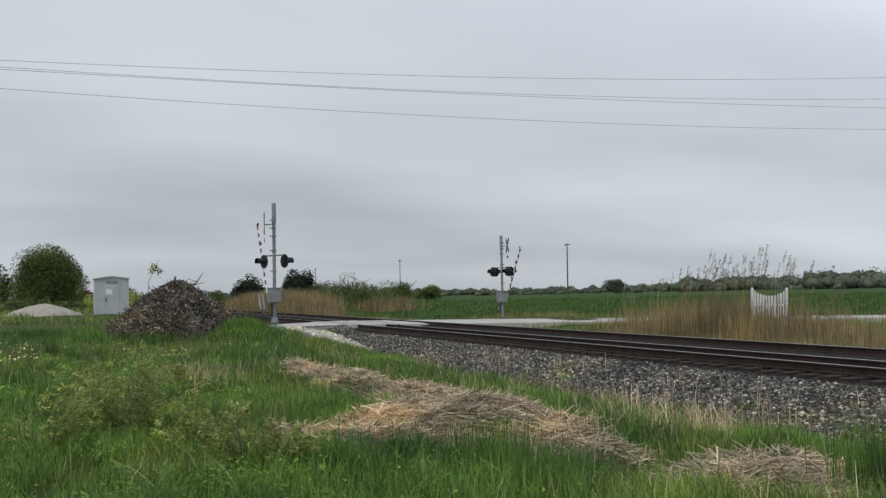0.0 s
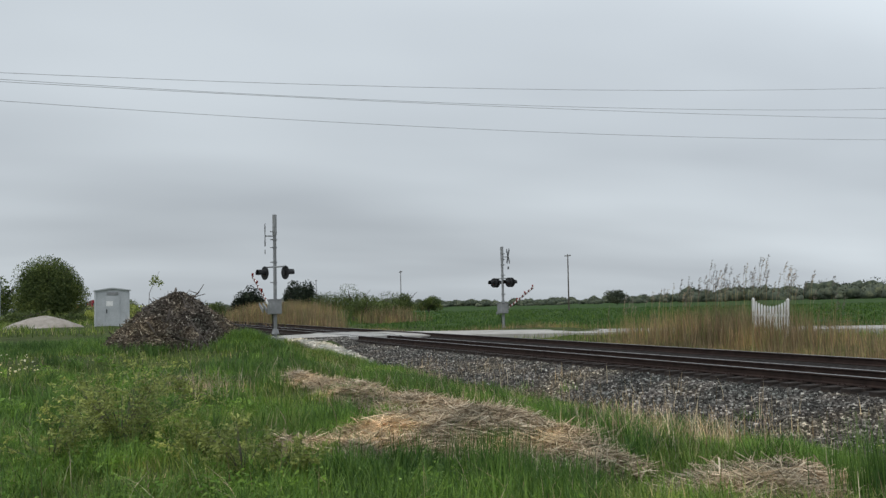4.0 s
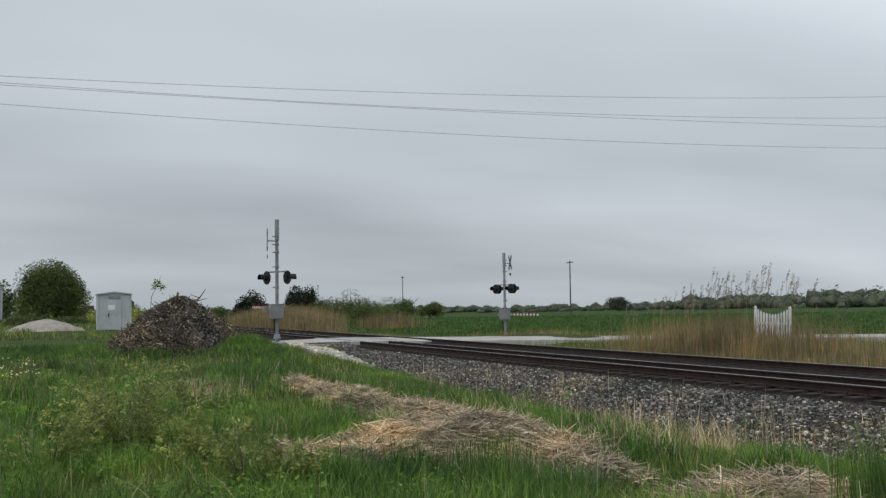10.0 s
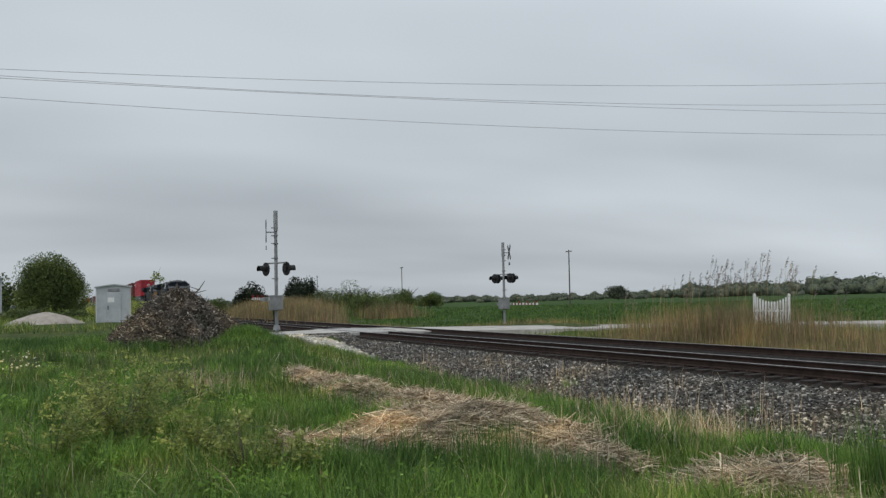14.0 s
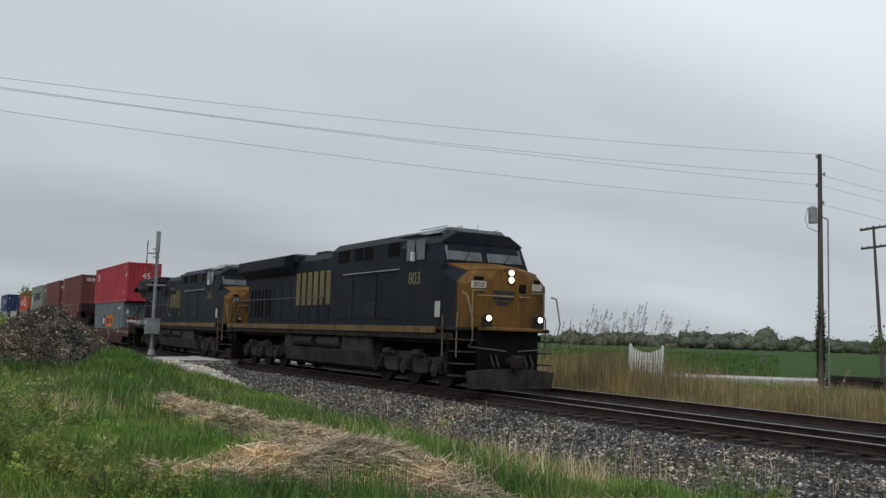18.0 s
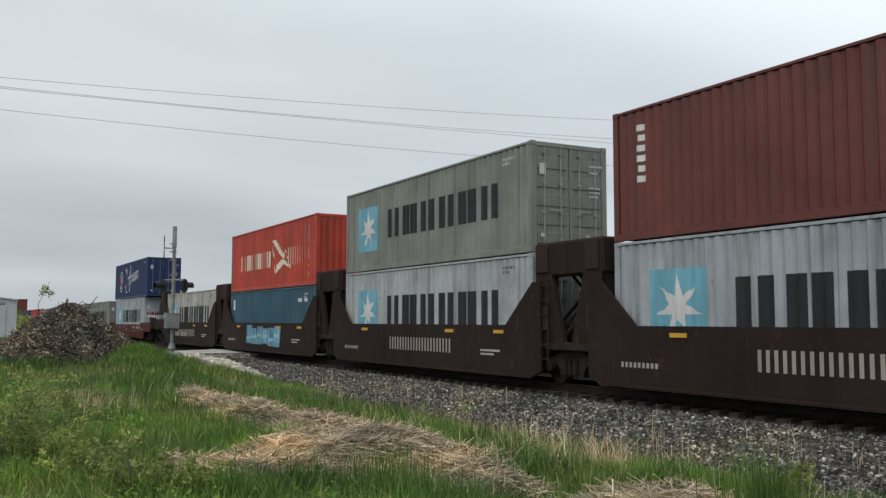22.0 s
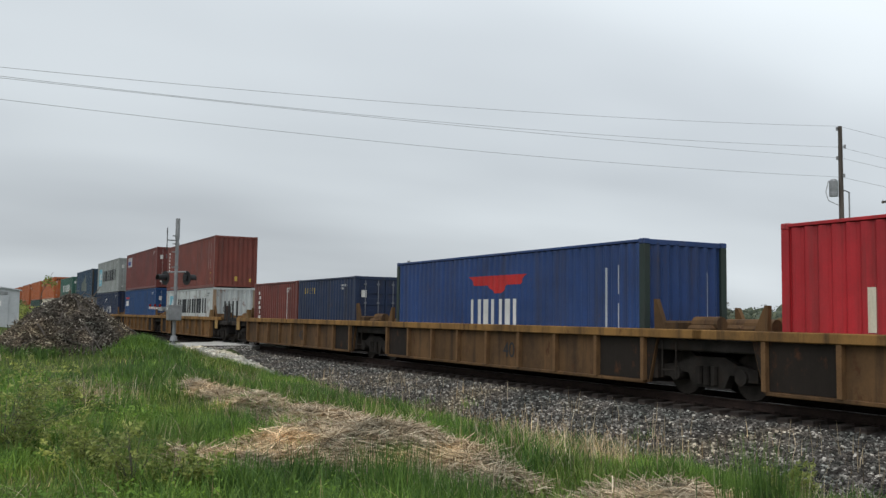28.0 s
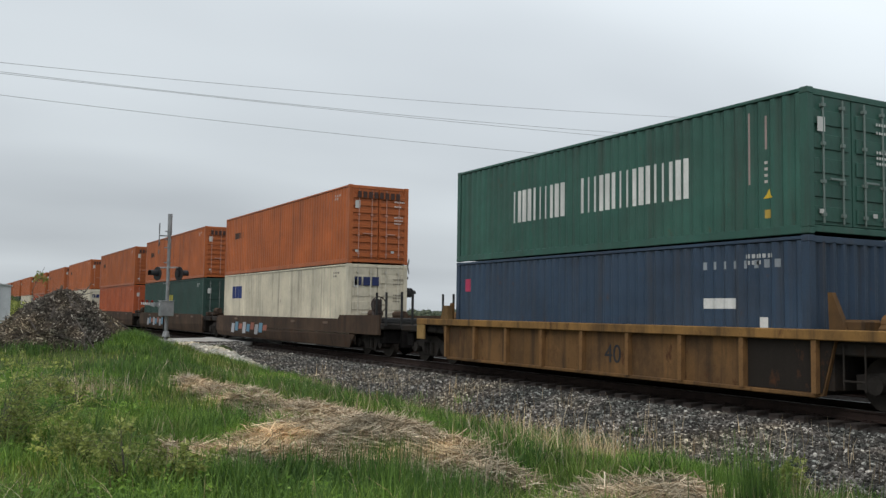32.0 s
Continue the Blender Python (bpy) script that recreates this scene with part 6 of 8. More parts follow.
def front_number(th, body, half, H, side=True):
    lettering(th, body, 0.62, pose(half - 0.012, 0.15, H * 0.66, 90, 0, 90), C_WHITE, "large white numerals")
    if side:
        lettering(th, body, 0.5, pose(half - 0.42, -W2 - 0.006, H * 0.66, 90, 0, 0), C_WHITE, "large white numerals")
        mark(th, [rect(half - 1.36, half - 1.12, 0.52, 0.82)], (0.45, 0.31, 0.06), name="label_plate", label="yellow label")
    mark(th, [rect(0.0, 0.26, 0.34, 0.60)], (0.50, 0.36, 0.07), half, "end", name="label_plate", label="yellow label")


# ======== the train: well cars ========
def wheel_mesh(r_, w=0.13):
    bm_ = B()
    tube(bm_, (0, -w / 2, 0), (0, w / 2, 0), r_, r_, 24)
    tube(bm_, (0, w / 2, 0), (0, w / 2 + 0.03, 0), r_ + 0.028, r_ + 0.028, 24)
    tube(bm_, (0, -w / 2 - 0.04, 0), (0, -w / 2, 0), r_ * 0.32, r_ * 0.36, 14)
    return mesh_of("wheel", bm_, M["wheel"])


def sideframe_mesh():
    bm_ = B()
    prism(bm_, [(-1.25, 0.36), (-1.25, 0.60), (-0.75, 0.66), (-0.45, 0.80), (0.45, 0.80), (0.75, 0.66), (1.25, 0.60), (1.25, 0.36), (0.95, 0.36), (0.92, 0.50), (0.55, 0.46), (0.42, 0.20), (-0.42, 0.20), (-0.55, 0.46), (-0.92, 0.50), (-0.95, 0.36)], -0.09, 0.09)
    for s in (-1, 1):
        tube(bm_, (s * 0.88, -0.15, 0.44), (s * 0.88, 0.12, 0.44), 0.15, 0.15, 12)
    for i in (-0.2, 0.0, 0.2):
        tube(bm_, (i, -0.13, 0.26), (i, -0.13, 0.62), 0.07, 0.07, 8)
    return mesh_of("sideframe", bm_, M["under"])


def truck(th, x_):
    tr = place("truck", cached("bolster", lambda: mesh_of("truck", box(B(), -0.2, 0.2, -1.0, 1.0, 0.42, 0.72, 0.03), M["under"])), th, pose(x_, 0, 0), "dark four-wheel freight truck")
    sf = cached("sideframe", sideframe_mesh)
    wh = cached("wheel", lambda: wheel_mesh(0.445))
    ax = cached("axle", lambda: mesh_of("axle", tube(B(), (0, -0.75, 0), (0, 0.75, 0), 0.08, 0.08, 10), M["wheel"]))
    for s in (-1, 1):
        place("sideframe", sf, tr, pose(0, s * 1.0, 0))
        place("axle", ax, tr, pose(s * 0.88, 0, 0.445))
        for s2 in (-1, 1):
            place("wheel", wh, tr, pose(s * 0.88, s2 * 0.76, 0.445, 0, 0, 0 if s2 < 0 else 180))


GUSSET = {1: lambda h_: [(h_, 0.13), (h_ + 1.45, 0.78), (h_ + 2.2, 0.92), (h_ + 2.3, 1.28), (h_ + 1.66, 2.62), (h_ - 0.02, 2.62), (h_ - 0.3, 1.8), (h_ - 0.6, 1.36), (h_ - 0.6, 0.13)],
          -1: lambda h_: [(h_ - 1.0, 0.12), (h_ - 0.74, 0.36), (h_ + 0.24, 1.06), (h_ + 1.77, 1.06), (h_ + 1.6, 1.49), (h_ + 1.1, 2.72), (h_ - 0.38, 2.66), (h_ - 1.75, 1.46), (h_ - 1.75, 0.12)]}


def mirror_y(s):
    return Matrix.Identity(4) if s < 0 else pose(0, 0, 0, 0, 0, 180)


def well_car(u, kind, color, label, half, front_end=False, rear_end=False, number=""):
    """One platform of a well car. half: half the length of its well."""
    th = empty("well_car", label, "well car", "well cars of the train")
    on_train(th, u)
    k_ = (kind, round(half, 2), rear_end, front_end)

    def P(name, make, m=None, c_=color, lab=""):
        return place(name, cached((name, k_, lab), make), th, m, lab, c_)

    def side_twin():
        bm_ = B()
        tail = [(-half - 0.55, 1.0), (-half - 0.2, 1.0), (-half + 0.75, 0.36), (-half + 0.9, 0.11)] if rear_end else [(-half - 0.55, 0.30), (-half - 0.1, 0.11)]
        prism(bm_, tail + [(half + 0.1, 0.11), (half + 0.55, 0.30), (half + 0.55, 2.5), (half + 0.2, 2.5), (half - 1.05, 1.43), (-half + 1.05, 1.43), (-half - 0.2, 2.5), (-half - 0.55, 2.5)], -1.42, -1.34)
        return mesh_of("side_sill", bm_, M["wellcar"])

    def side_red(s_):
        """s_: which side. The upper band stands upright, the lower part leans in; at a coupled end the band goes on over the truck."""
        bm_ = B()
        ya, yb = s_ * 1.40, s_ * 1.31
        low = [(-half - 0.25, 0.22), (half + 0.25, 0.22)]
        low += [(half + 0.62, 0.42), (half + 0.9, 0.70)] if front_end else [(half + 0.42, 0.45), (half + 0.46, 0.70)]
        low += [(-half - 0.9, 0.70), (-half - 0.62, 0.42)] if rear_end else [(-half - 0.46, 0.70), (-half - 0.42, 0.45)]
        prism(bm_, low, ya, yb)
        for v_ in bm_.verts:
            if v_.co.z < 0.3:
                v_.co.y -= s_ * 0.09
        top = [(-half - 0.46, 0.70), (half + 0.46, 0.70)] if not (front_end or rear_end) else [(-half - (2.9 if rear_end else 0.46), 0.70 if not rear_end else 0.74), (half + (2.9 if front_end else 0.46), 0.70 if not front_end else 0.74)]
        top += [(half + 2.9, 1.40), (half - 0.5, 1.38), (half - 0.62, 1.24)] if front_end else [(half + 0.36, 1.05), (half + 0.05, 1.22)]
        top += [(-half + 0.62, 1.24), (-half + 0.5, 1.38), (-half - 2.9, 1.40)] if rear_end else [(-half - 0.05, 1.22), (-half - 0.36, 1.05)]
        prism(bm_, top, s_ * 1.405, s_ * 1.315)
        return mesh_of("side_sill", bm_, M["wellcar"])

    def side_yellow():
        bm_ = B()
        prism(bm_, [(-half - 0.1, 0.22), (half + 0.1, 0.22), (half + 0.35, 1.15), (-half - 0.35, 1.15)], -1.36, -1.29)
        box(bm_, -half, half, -1.43, -1.29, 0.19, 0.26, 0.01)
        return mesh_of("side_sill", bm_, M["wellcar"])

    side = {"twin": side_twin, "red": None, "yellow": side_yellow}[kind]
    for s in (-1, 1):
        if kind == "red":
            place("side_sill", cached(("side_sill", k_, s), lambda: side_red(s)), th, None, "", color)
        else:
            P("side_sill", side, mirror_y(s))
        if kind == "yellow":
            P("top_chord", lambda: mesh_of("top_chord", box(B(), -half - 1.75, half + 1.75, -1.50, -1.27, 1.15, 1.33, 0.015), M["wellcar"]), mirror_y(s), (0.30, 0.165, 0.056))
            for x_, free in ((-half - 1.5, rear_end), (half + 1.5, front_end)):
                if not free:
                    continue
                place("drop_plate", cached("drop_plate", lambda: mesh_of("drop_plate", box(B(), -0.24, 0.24, -1.49, -1.44, 0.72, 1.16, 0.01), M["wellcar"])), th, mirror_y(s) @ pose(x_, 0, 0), "", (0.33, 0.21, 0.08))
                place("stop_block", cached("stop_block", lambda: mesh_of("stop_block", prism(B(), [(-0.22, 1.33), (0.22, 1.33), (0.16, 1.72), (-0.05, 1.72)], -1.46, -1.30), M["wellcar"])), th, mirror_y(s) @ pose(x_ * 0.82, 0, 0), "", (0.20, 0.12, 0.05))
            rib = cached(("rib", k_), lambda: mesh_of("rib", prism(B(), [(-0.05, 0.26), (0.05, 0.26), (0.05, 1.15), (-0.05, 1.15)], -1.475, -1.35), M["wellcar"]))
            for s2, free in ((1, front_end), (-1, rear_end)):
                if not free:
                    place("end_panel", cached(("end_panel", s2), lambda: mesh_of("end_panel", prism(B(), [(s2 * (half - 1.5), 0.27), (s2 * (half + 0.08), 0.27), (s2 * (half + 0.33), 1.145), (s2 * (half - 1.5), 1.145)], -1.376, -1.358), M["wellcar"])), th, Matrix.Identity(4) if s < 0 else Matrix.Diagonal((1, -1, 1, 1)), "sooty end panel", (0.022, 0.018, 0.015))
            n_ = 8
            for i in range(n_ + 1):
                place("rib", rib, th, mirror_y(s) @ pose(-half + i * 2 * half / n_, 0, 0), "", tuple(c_ * 1.25 for c_ in color))
        elif kind == "twin":
            P("lower_lip", lambda: mesh_of("lower_lip", box(B(), -half + 0.9, half - 0.9, -1.455, -1.34, 0.10, 0.17, 0.01), M["wellcar"]), mirror_y(s))
        for i, x_ in enumerate((-half * 0.62, half * 0.35, half * 0.78)):
            if kind == "yellow":
                continue
            place("reflector", cached("reflector", lambda: mesh_of("reflector", box(B(), -0.24, 0.24, -0.01, 0.01, -0.045, 0.045), M["mark"])), th, mirror_y(s) @ pose(x_, -1.43 if kind != "red" else -1.415, 1.25 if kind == "twin" else 1.08), "yellow reflector strip", (0.6, 0.36, 0.04) if kind == "twin" else tuple(min(1, c_ * 1.6) for c_ in color))
    P("floor", lambda: mesh_of("floor", box(B(), -half, half, -1.3, 1.3, 0.22, 0.34), M["under"]))
    for s in (-1, 1):
        rot_ = pose(0, 0, 0, 0, 0, 0 if s > 0 else 180)
        if kind == "twin":
            for y_ in (-1.0, 1.0):
                place("bulkhead_post", cached(("bulkhead_post", k_), lambda: mesh_of("bulkhead_post", box(B(), half + 0.2, half + 0.34, -0.3, 0.3, 1.0, 3.3, 0.02), M["wellcar"])), th, rot_ @ pose(0, y_, 0), "", color)
                place("bulkhead_head", cached(("bulkhead_head", k_), lambda: mesh_of("bulkhead_head", box(B(), half + 0.15, half + 1.52, -0.25, 0.25, 2.62, 3.46, 0.05), M["wellcar"])), th, rot_ @ pose(0, y_ * 1.05, 0), "", color)
            P("bulkhead_beam", lambda: mesh_of("bulkhead_beam", box(B(), half + 0.3, half + 1.3, -0.9, 0.9, 2.9, 3.3, 0.04), M["wellcar"]), rot_)
            for y_ in (-1.24, 1.24):
                place("gusset", cached(("gusset", k_), lambda: mesh_of("gusset", prism(B(), [(half + 0.2, 1.0), (half + 1.35, 1.0), (half + 0.85, 2.7), (half + 0.2, 2.7)], -0.06, 0.06), M["wellcar"])), th, rot_ @ pose(0, y_, 0), "", color)
            P("end_platform", lambda: mesh_of("end_platform", box(B(), half + 0.1, half + 1.5, -1.3, 1.3, 0.82, 1.02, 0.03), M["under"]), rot_)
            for q_, (a, b_) in enumerate(((2.72, 3.36), (1.3, 1.9))):
                for y_ in (-1.32, 1.32):
                    place("cover_plate", cached(("cover", q_), lambda: mesh_of("cover_plate", box(B(), -0.24, 0.24, -0.02, 0.02, a, b_, 0.01), M["wellcar"])), th, rot_ @ pose(half + 0.52, y_, 0), "", tuple(v_ * 1.7 for v_ in color))
            for x_ in (0.55, 0.85, 1.15):
                place("cross_brace", cached("cross_brace", lambda: mesh_of("cross_brace", tube(tube(B(), (0, -1.2, 1.1), (0.1, 0.6, 2.85), 0.045, 0.045, 6), (0.05, 1.2, 1.1), (0, -0.6, 2.85), 0.045, 0.045, 6), M["wellcar"])), th, rot_ @ pose(half + x_, 0, 0), "", color)
            place("brake_cylinder", cached("brake_cylinder", lambda: mesh_of("brake_cylinder", tube(box(B(), -0.3, 0.35, -0.9, -0.5, 1.02, 1.5, 0.04), (0, -0.45, 1.35), (0, 0.5, 1.35), 0.17, 0.17, 12), M["under"])), th, rot_ @ pose(half + 0.95, 0, 0), "dark brake gear on the end platform", color)
            place("ladder", cached("ladder", lambda: ladder_mesh()), th, rot_ @ pose(half + 0.62, -1.38, 0), "", tuple(v_ * 1.6 for v_ in color))
        else:
            P("end_platform", lambda: mesh_of("end_platform", box(box(B(), half + 0.1, half + 1.7, -1.3, 1.3, 0.9, 1.14, 0.03), half + 0.1, half + 0.25, -1.28, 1.28, 0.3, 1.0, 0.02), M["under"]), rot_)
            if kind == "yellow":
                P("end_bracket", lambda: mesh_of("end_bracket", prism(prism(box(box(B(), half + 0.35, half + 0.75, -1.2, -0.7, 1.14, 1.5, 0.04), half + 0.9, half + 1.5, -1.1, 0.5, 1.14, 1.42, 0.06), [(half + 0.15, 1.14), (half + 0.55, 1.14), (half + 0.2, 1.95), (half + 0.12, 1.95)], -1.25, -1.15), [(half + 0.15, 1.14), (half + 0.55, 1.14), (half + 0.2, 1.8), (half + 0.12, 1.8)], 1.1, 1.2), M["wellcar"]), rot_, tuple(c_ * 0.9 for c_ in color))
            else:
                P("end_block", lambda: mesh_of("end_block", box(box(B(), half + 0.35, half + 0.75, -1.2, -0.7, 1.14, 1.36, 0.04), half + 0.9, half + 1.5, -1.1, 0.5, 1.14, 1.32, 0.06), M["wellcar"]), rot_, tuple(c_ * 0.6 for c_ in color))
            for x_, y_, z_ in ((half + 1.2, -0.75, 1.44), (half + 1.05, 0.3, 1.4)):
                P("bearing_drum", lambda: mesh_of("bearing_drum", tube(B(), (-0.35, 0, 0), (0.35, 0, 0), 0.15, 0.15, 12), M["wellcar"]), rot_ @ pose(x_, y_, z_), tuple(c_ * 1.05 for c_ in color))
            P("grab_iron", lambda: mesh_of("grab_iron", tube(tube(tube(B(), (half + 0.5, -1.36, 0.35), (half + 0.5, -1.36, 1.1), 0.018, 0.018, 6), (half + 0.9, -1.36, 0.35), (half + 0.9, -1.36, 1.1), 0.018, 0.018, 6), (half + 0.5, -1.36, 0.5), (half + 0.9, -1.36, 0.5), 0.018, 0.018, 6), M["under"]), rot_)
        if kind == "twin" and ((s > 0 and front_end) or (s < 0 and rear_end)):
            for y_ in (-1.39, 1.39):
                pl = place("end_gusset", cached(("end_gusset", k_, s), lambda: mesh_of("end_gusset", prism(B(), GUSSET[s](half), -0.05, 0.05), M["wellcar"])), th, rot_ @ pose(0, y_ * (1 if s > 0 else -1), 0), "tall dark gusset plate", color)
            yg = pose(0, -1.446, 0) if s > 0 else pose(0, 1.446, 0)
            place("reflector_plate", cached("gplate", lambda: mesh_of("reflector_plate", box(B(), 1.05, 1.62, -0.008, 0.008, 1.42, 1.66), M["mark"])), th, yg @ pose(s * half if s > 0 else -half - 2.6, 0, 0), "yellow plate on the gusset", (0.34, 0.20, 0.03))
            place("tool_box", cached("gbox", lambda: mesh_of("tool_box", box(box(B(), -0.1, 0.75, -0.14, 0.0, 1.0, 1.22, 0.02), 0.1, 0.45, -0.1, 0.0, 1.45, 1.7, 0.02), M["wellcar"])), th, (yg if s > 0 else yg @ pose(0, 0, 0, 0, 0, 180)) @ pose(half, 0, 0), "", tuple(v_ * 1.3 for v_ in color))
            P("end_beam", lambda: mesh_of("end_beam", box(box(B(), half + 0.72, half + 1.68, -1.28, 1.28, 2.66, 3.44, 0.04), half + 0.3, half + 0.4, -1.3, 1.3, 1.0, 2.1, 0.02), M["wellcar"]), rot_)
            for q_ in range(6):
                place("louvre", cached("twin_louvre", lambda: mesh_of("louvre", box(B(), 0.4, 1.05, -0.012, 0.012, 0.0, 0.035), M["wellcar"])), th, pose(s * half if s > 0 else -half - 1.45, -1.315, 2.78 + q_ * 0.1), "", (0.16, 0.13, 0.115))
        if (s > 0 and front_end) or (s < 0 and rear_end):
            P("end_frame", lambda: mesh_of("end_frame", box(box(B(), half + 0.8, half + 3.1, -1.35, 1.35, 0.92, 1.12, 0.03), half + 1.0, half + 3.3, -0.35, 0.35, 0.6, 0.95, 0.03), M["under"]), rot_)
            P("coupler", lambda: mesh_of("coupler", box(tube(B(), (half + 3.2, 0, 0.85), (half + 3.75, 0, 0.85), 0.1, 0.1, 8), half + 3.6, half + 3.95, -0.16, 0.16, 0.66, 1.0, 0.04), M["under"]), rot_)
            for x_ in (half + 2.45, half + 3.2):
                for y_ in (-1.28, 1.28):
                    place("railing_post", cached("railing_post", railing_post), th, rot_ @ pose(x_, y_, 0), "", (0.02, 0.02, 0.02))
            # draft gear: shade under the car end is put into its near-black colour
            P("draft_gear", lambda: mesh_of("draft_gear", box(box(B(), half + 0.3, half + 3.1, -0.62, 0.62, 0.30, 0.92, 0.03), half + 2.55, half + 2.95, -1.2, 1.2, 0.45, 0.9, 0.03), M["void"]), rot_, None, "draft gear under the car end, coloured shade-dark")
            P("cushion_box", lambda: mesh_of("cushion_box", box(B(), half + 1.9, half + 2.3, -0.9, 0.9, 1.12, 1.3, 0.03), M["plain"]), rot_, (0.03, 0.03, 0.03))
            if s > 0:
                P("brake_wheel", lambda: brake_wheel(half), rot_, (0.05, 0.035, 0.03))
            truck(th, s * (half + 1.6))
    if not rear_end:
        truck(th, -half - 1.72 if kind != "twin" else -half - 1.62)
    if number:
        lettering(th, number, 0.56, pose(1.0 if u < -200 or u > -165 else -3.0, -1.366, 0.66, 90, 0, 0), C_DARK, "black painted numerals")
    return th


def ladder_mesh():
    bm_ = B()
    for x_ in (-0.2, 0.2):
        tube(bm_, (x_, 0, 0.45), (x_, 0, 2.6), 0.018, 0.018, 6)
    for i_ in range(6):
        tube(bm_, (-0.2, 0, 0.6 + i_ * 0.36), (0.2, 0, 0.6 + i_ * 0.36), 0.015, 0.015, 6)
    return mesh_of("ladder", bm_, M["wellcar"])


def railing_post():
    return mesh_of("railing_post", tube(B(), (0, 0, 1.05), (0, 0, 2.16), 0.042, 0.042, 8), M["plain"])


def brake_wheel(half):
    bm_ = B()
    c_ = Vector((half + 1.9, -0.95, 1.75))
    n_ = 16
    for i in range(n_):
        a, b2 = 2 * math.pi * i / n_, 2 * math.pi * (i + 1) / n_
        tube(bm_, c_ + Vector((0, 0.28 * math.cos(a), 0.28 * math.sin(a))), c_ + Vector((0, 0.28 * math.cos(b2), 0.28 * math.sin(b2))), 0.018, 0.018, 6)
    for i in range(5):
        a = 2 * math.pi * i / 5
        tube(bm_, c_, c_ + Vector((0, 0.28 * math.cos(a), 0.28 * math.sin(a))), 0.014, 0.014, 6)
    box(bm_, half + 1.62, half + 1.88, -1.1, -0.8, 1.1, 1.95, 0.04)
    return mesh_of("brake_wheel", bm_, M["plain"])


# ======== the train: locomotives ========
C_BLUE, C_NOSE = (0.0105, 0.0165, 0.0255), (0.185, 0.095, 0.025)


def loco_truck(th, x_):
    tr = place("truck", cached("loco_bolster", lambda: mesh_of("truck", box(B(), -2.0, 2.0, -0.9, 0.9, 0.55, 0.85, 0.04), M["under"])), th, pose(x_, 0, 0), "dark six-wheel locomotive truck")

    def frame_():
        bm_ = B()
        prism(bm_, [(-2.6, 0.50), (-2.6, 0.74), (-2.2, 0.92), (-1.35, 0.86), (-1.0, 1.02), (1.0, 1.02), (1.35, 0.86), (2.2, 0.92), (2.6, 0.74), (2.6, 0.50), (2.2, 0.42), (1.65, 0.56), (1.3, 0.40), (0.55, 0.40), (0.3, 0.58), (-0.3, 0.58), (-0.55, 0.40), (-1.3, 0.40), (-1.65, 0.56), (-2.2, 0.42)], -0.1, 0.1)
        return mesh_of("sideframe", bm_, M["under2"])

    sf = cached("loco_side", frame_)
    wh = cached("loco_wheel", lambda: wheel_mesh(0.533, 0.14))
    for s in (-1, 1):
        place("sideframe", sf, tr, pose(0, s * 1.02, 0, 0, 0, 0 if s < 0 else 180))
        for i in (-1.95, 0, 1.95):
            place("journal_box", cached("journal", lambda: mesh_of("journal_box", tube(tube(B(), (0, -0.2, 0), (0, 0.1, 0), 0.2, 0.2, 14), (0, -0.23, 0), (0, -0.2, 0), 0.1, 0.14, 10), M["under2"])), tr, pose(i, s * 1.02, 0.53, 0, 0, 0 if s < 0 else 180))
            for o_ in (-0.36, 0.36):
                place("spring", cached("loco_spring", lambda: mesh_of("spring", tube(tube(tube(B(), (0, -0.13, 0.46), (0, -0.13, 0.82), 0.075, 0.075, 8), (0, -0.13, 0.55), (0, -0.13, 0.59), 0.095, 0.095, 8), (0, -0.13, 0.68), (0, -0.13, 0.72), 0.095, 0.095, 8), M["under"])), tr, pose(i + o_, s * 1.02, 0, 0, 0, 0 if s < 0 else 180))
        for i in (-1.0, 1.0):
            place("brake_cylinder", cached("loco_brake", lambda: mesh_of("brake_cylinder", tube(tube(B(), (-0.3, -0.17, 0.98), (0.12, -0.17, 1.0), 0.11, 0.11, 10), (0.12, -0.17, 1.0), (0.45, -0.17, 0.9), 0.03, 0.03, 6), M["under2"])), tr, pose(i, s * 1.02, 0, 0, 0, 0 if s < 0 else 180))
        for i in (-1.95, 0, 1.95):
            place("wheel", wh, tr, pose(i, s * 0.76, 0.533, 0, 0, 0 if s < 0 else 180))


M["under2"] = surface("dusty_truck_frame", (0.030, 0.026, 0.023), (0.062, 0.054, 0.047), 2.2, 0.85, 0.0, 26, 0.4, 0.01, (0.022, 0.019, 0.017), spec=0.12)


# near-black base colour standing in for shade in slots, recesses and undersides
M["void"] = surface("shade_black", (0.005, 0.0045, 0.0045), (0.012, 0.0105, 0.010), 3, 0.9, 0, 30, 0.2, 0.004, spec=0.08)


def hull(pts):
    bm_ = B()
    vs_ = [bm_.verts.new(p_) for p_ in pts]
    bmesh.ops.convex_hull(bm_, input=vs_)
    return bm_


def both(x_, *yz):
    return [(x_, s_ * y_, z_) for y_, z_ in yz for s_ in (-1, 1)]


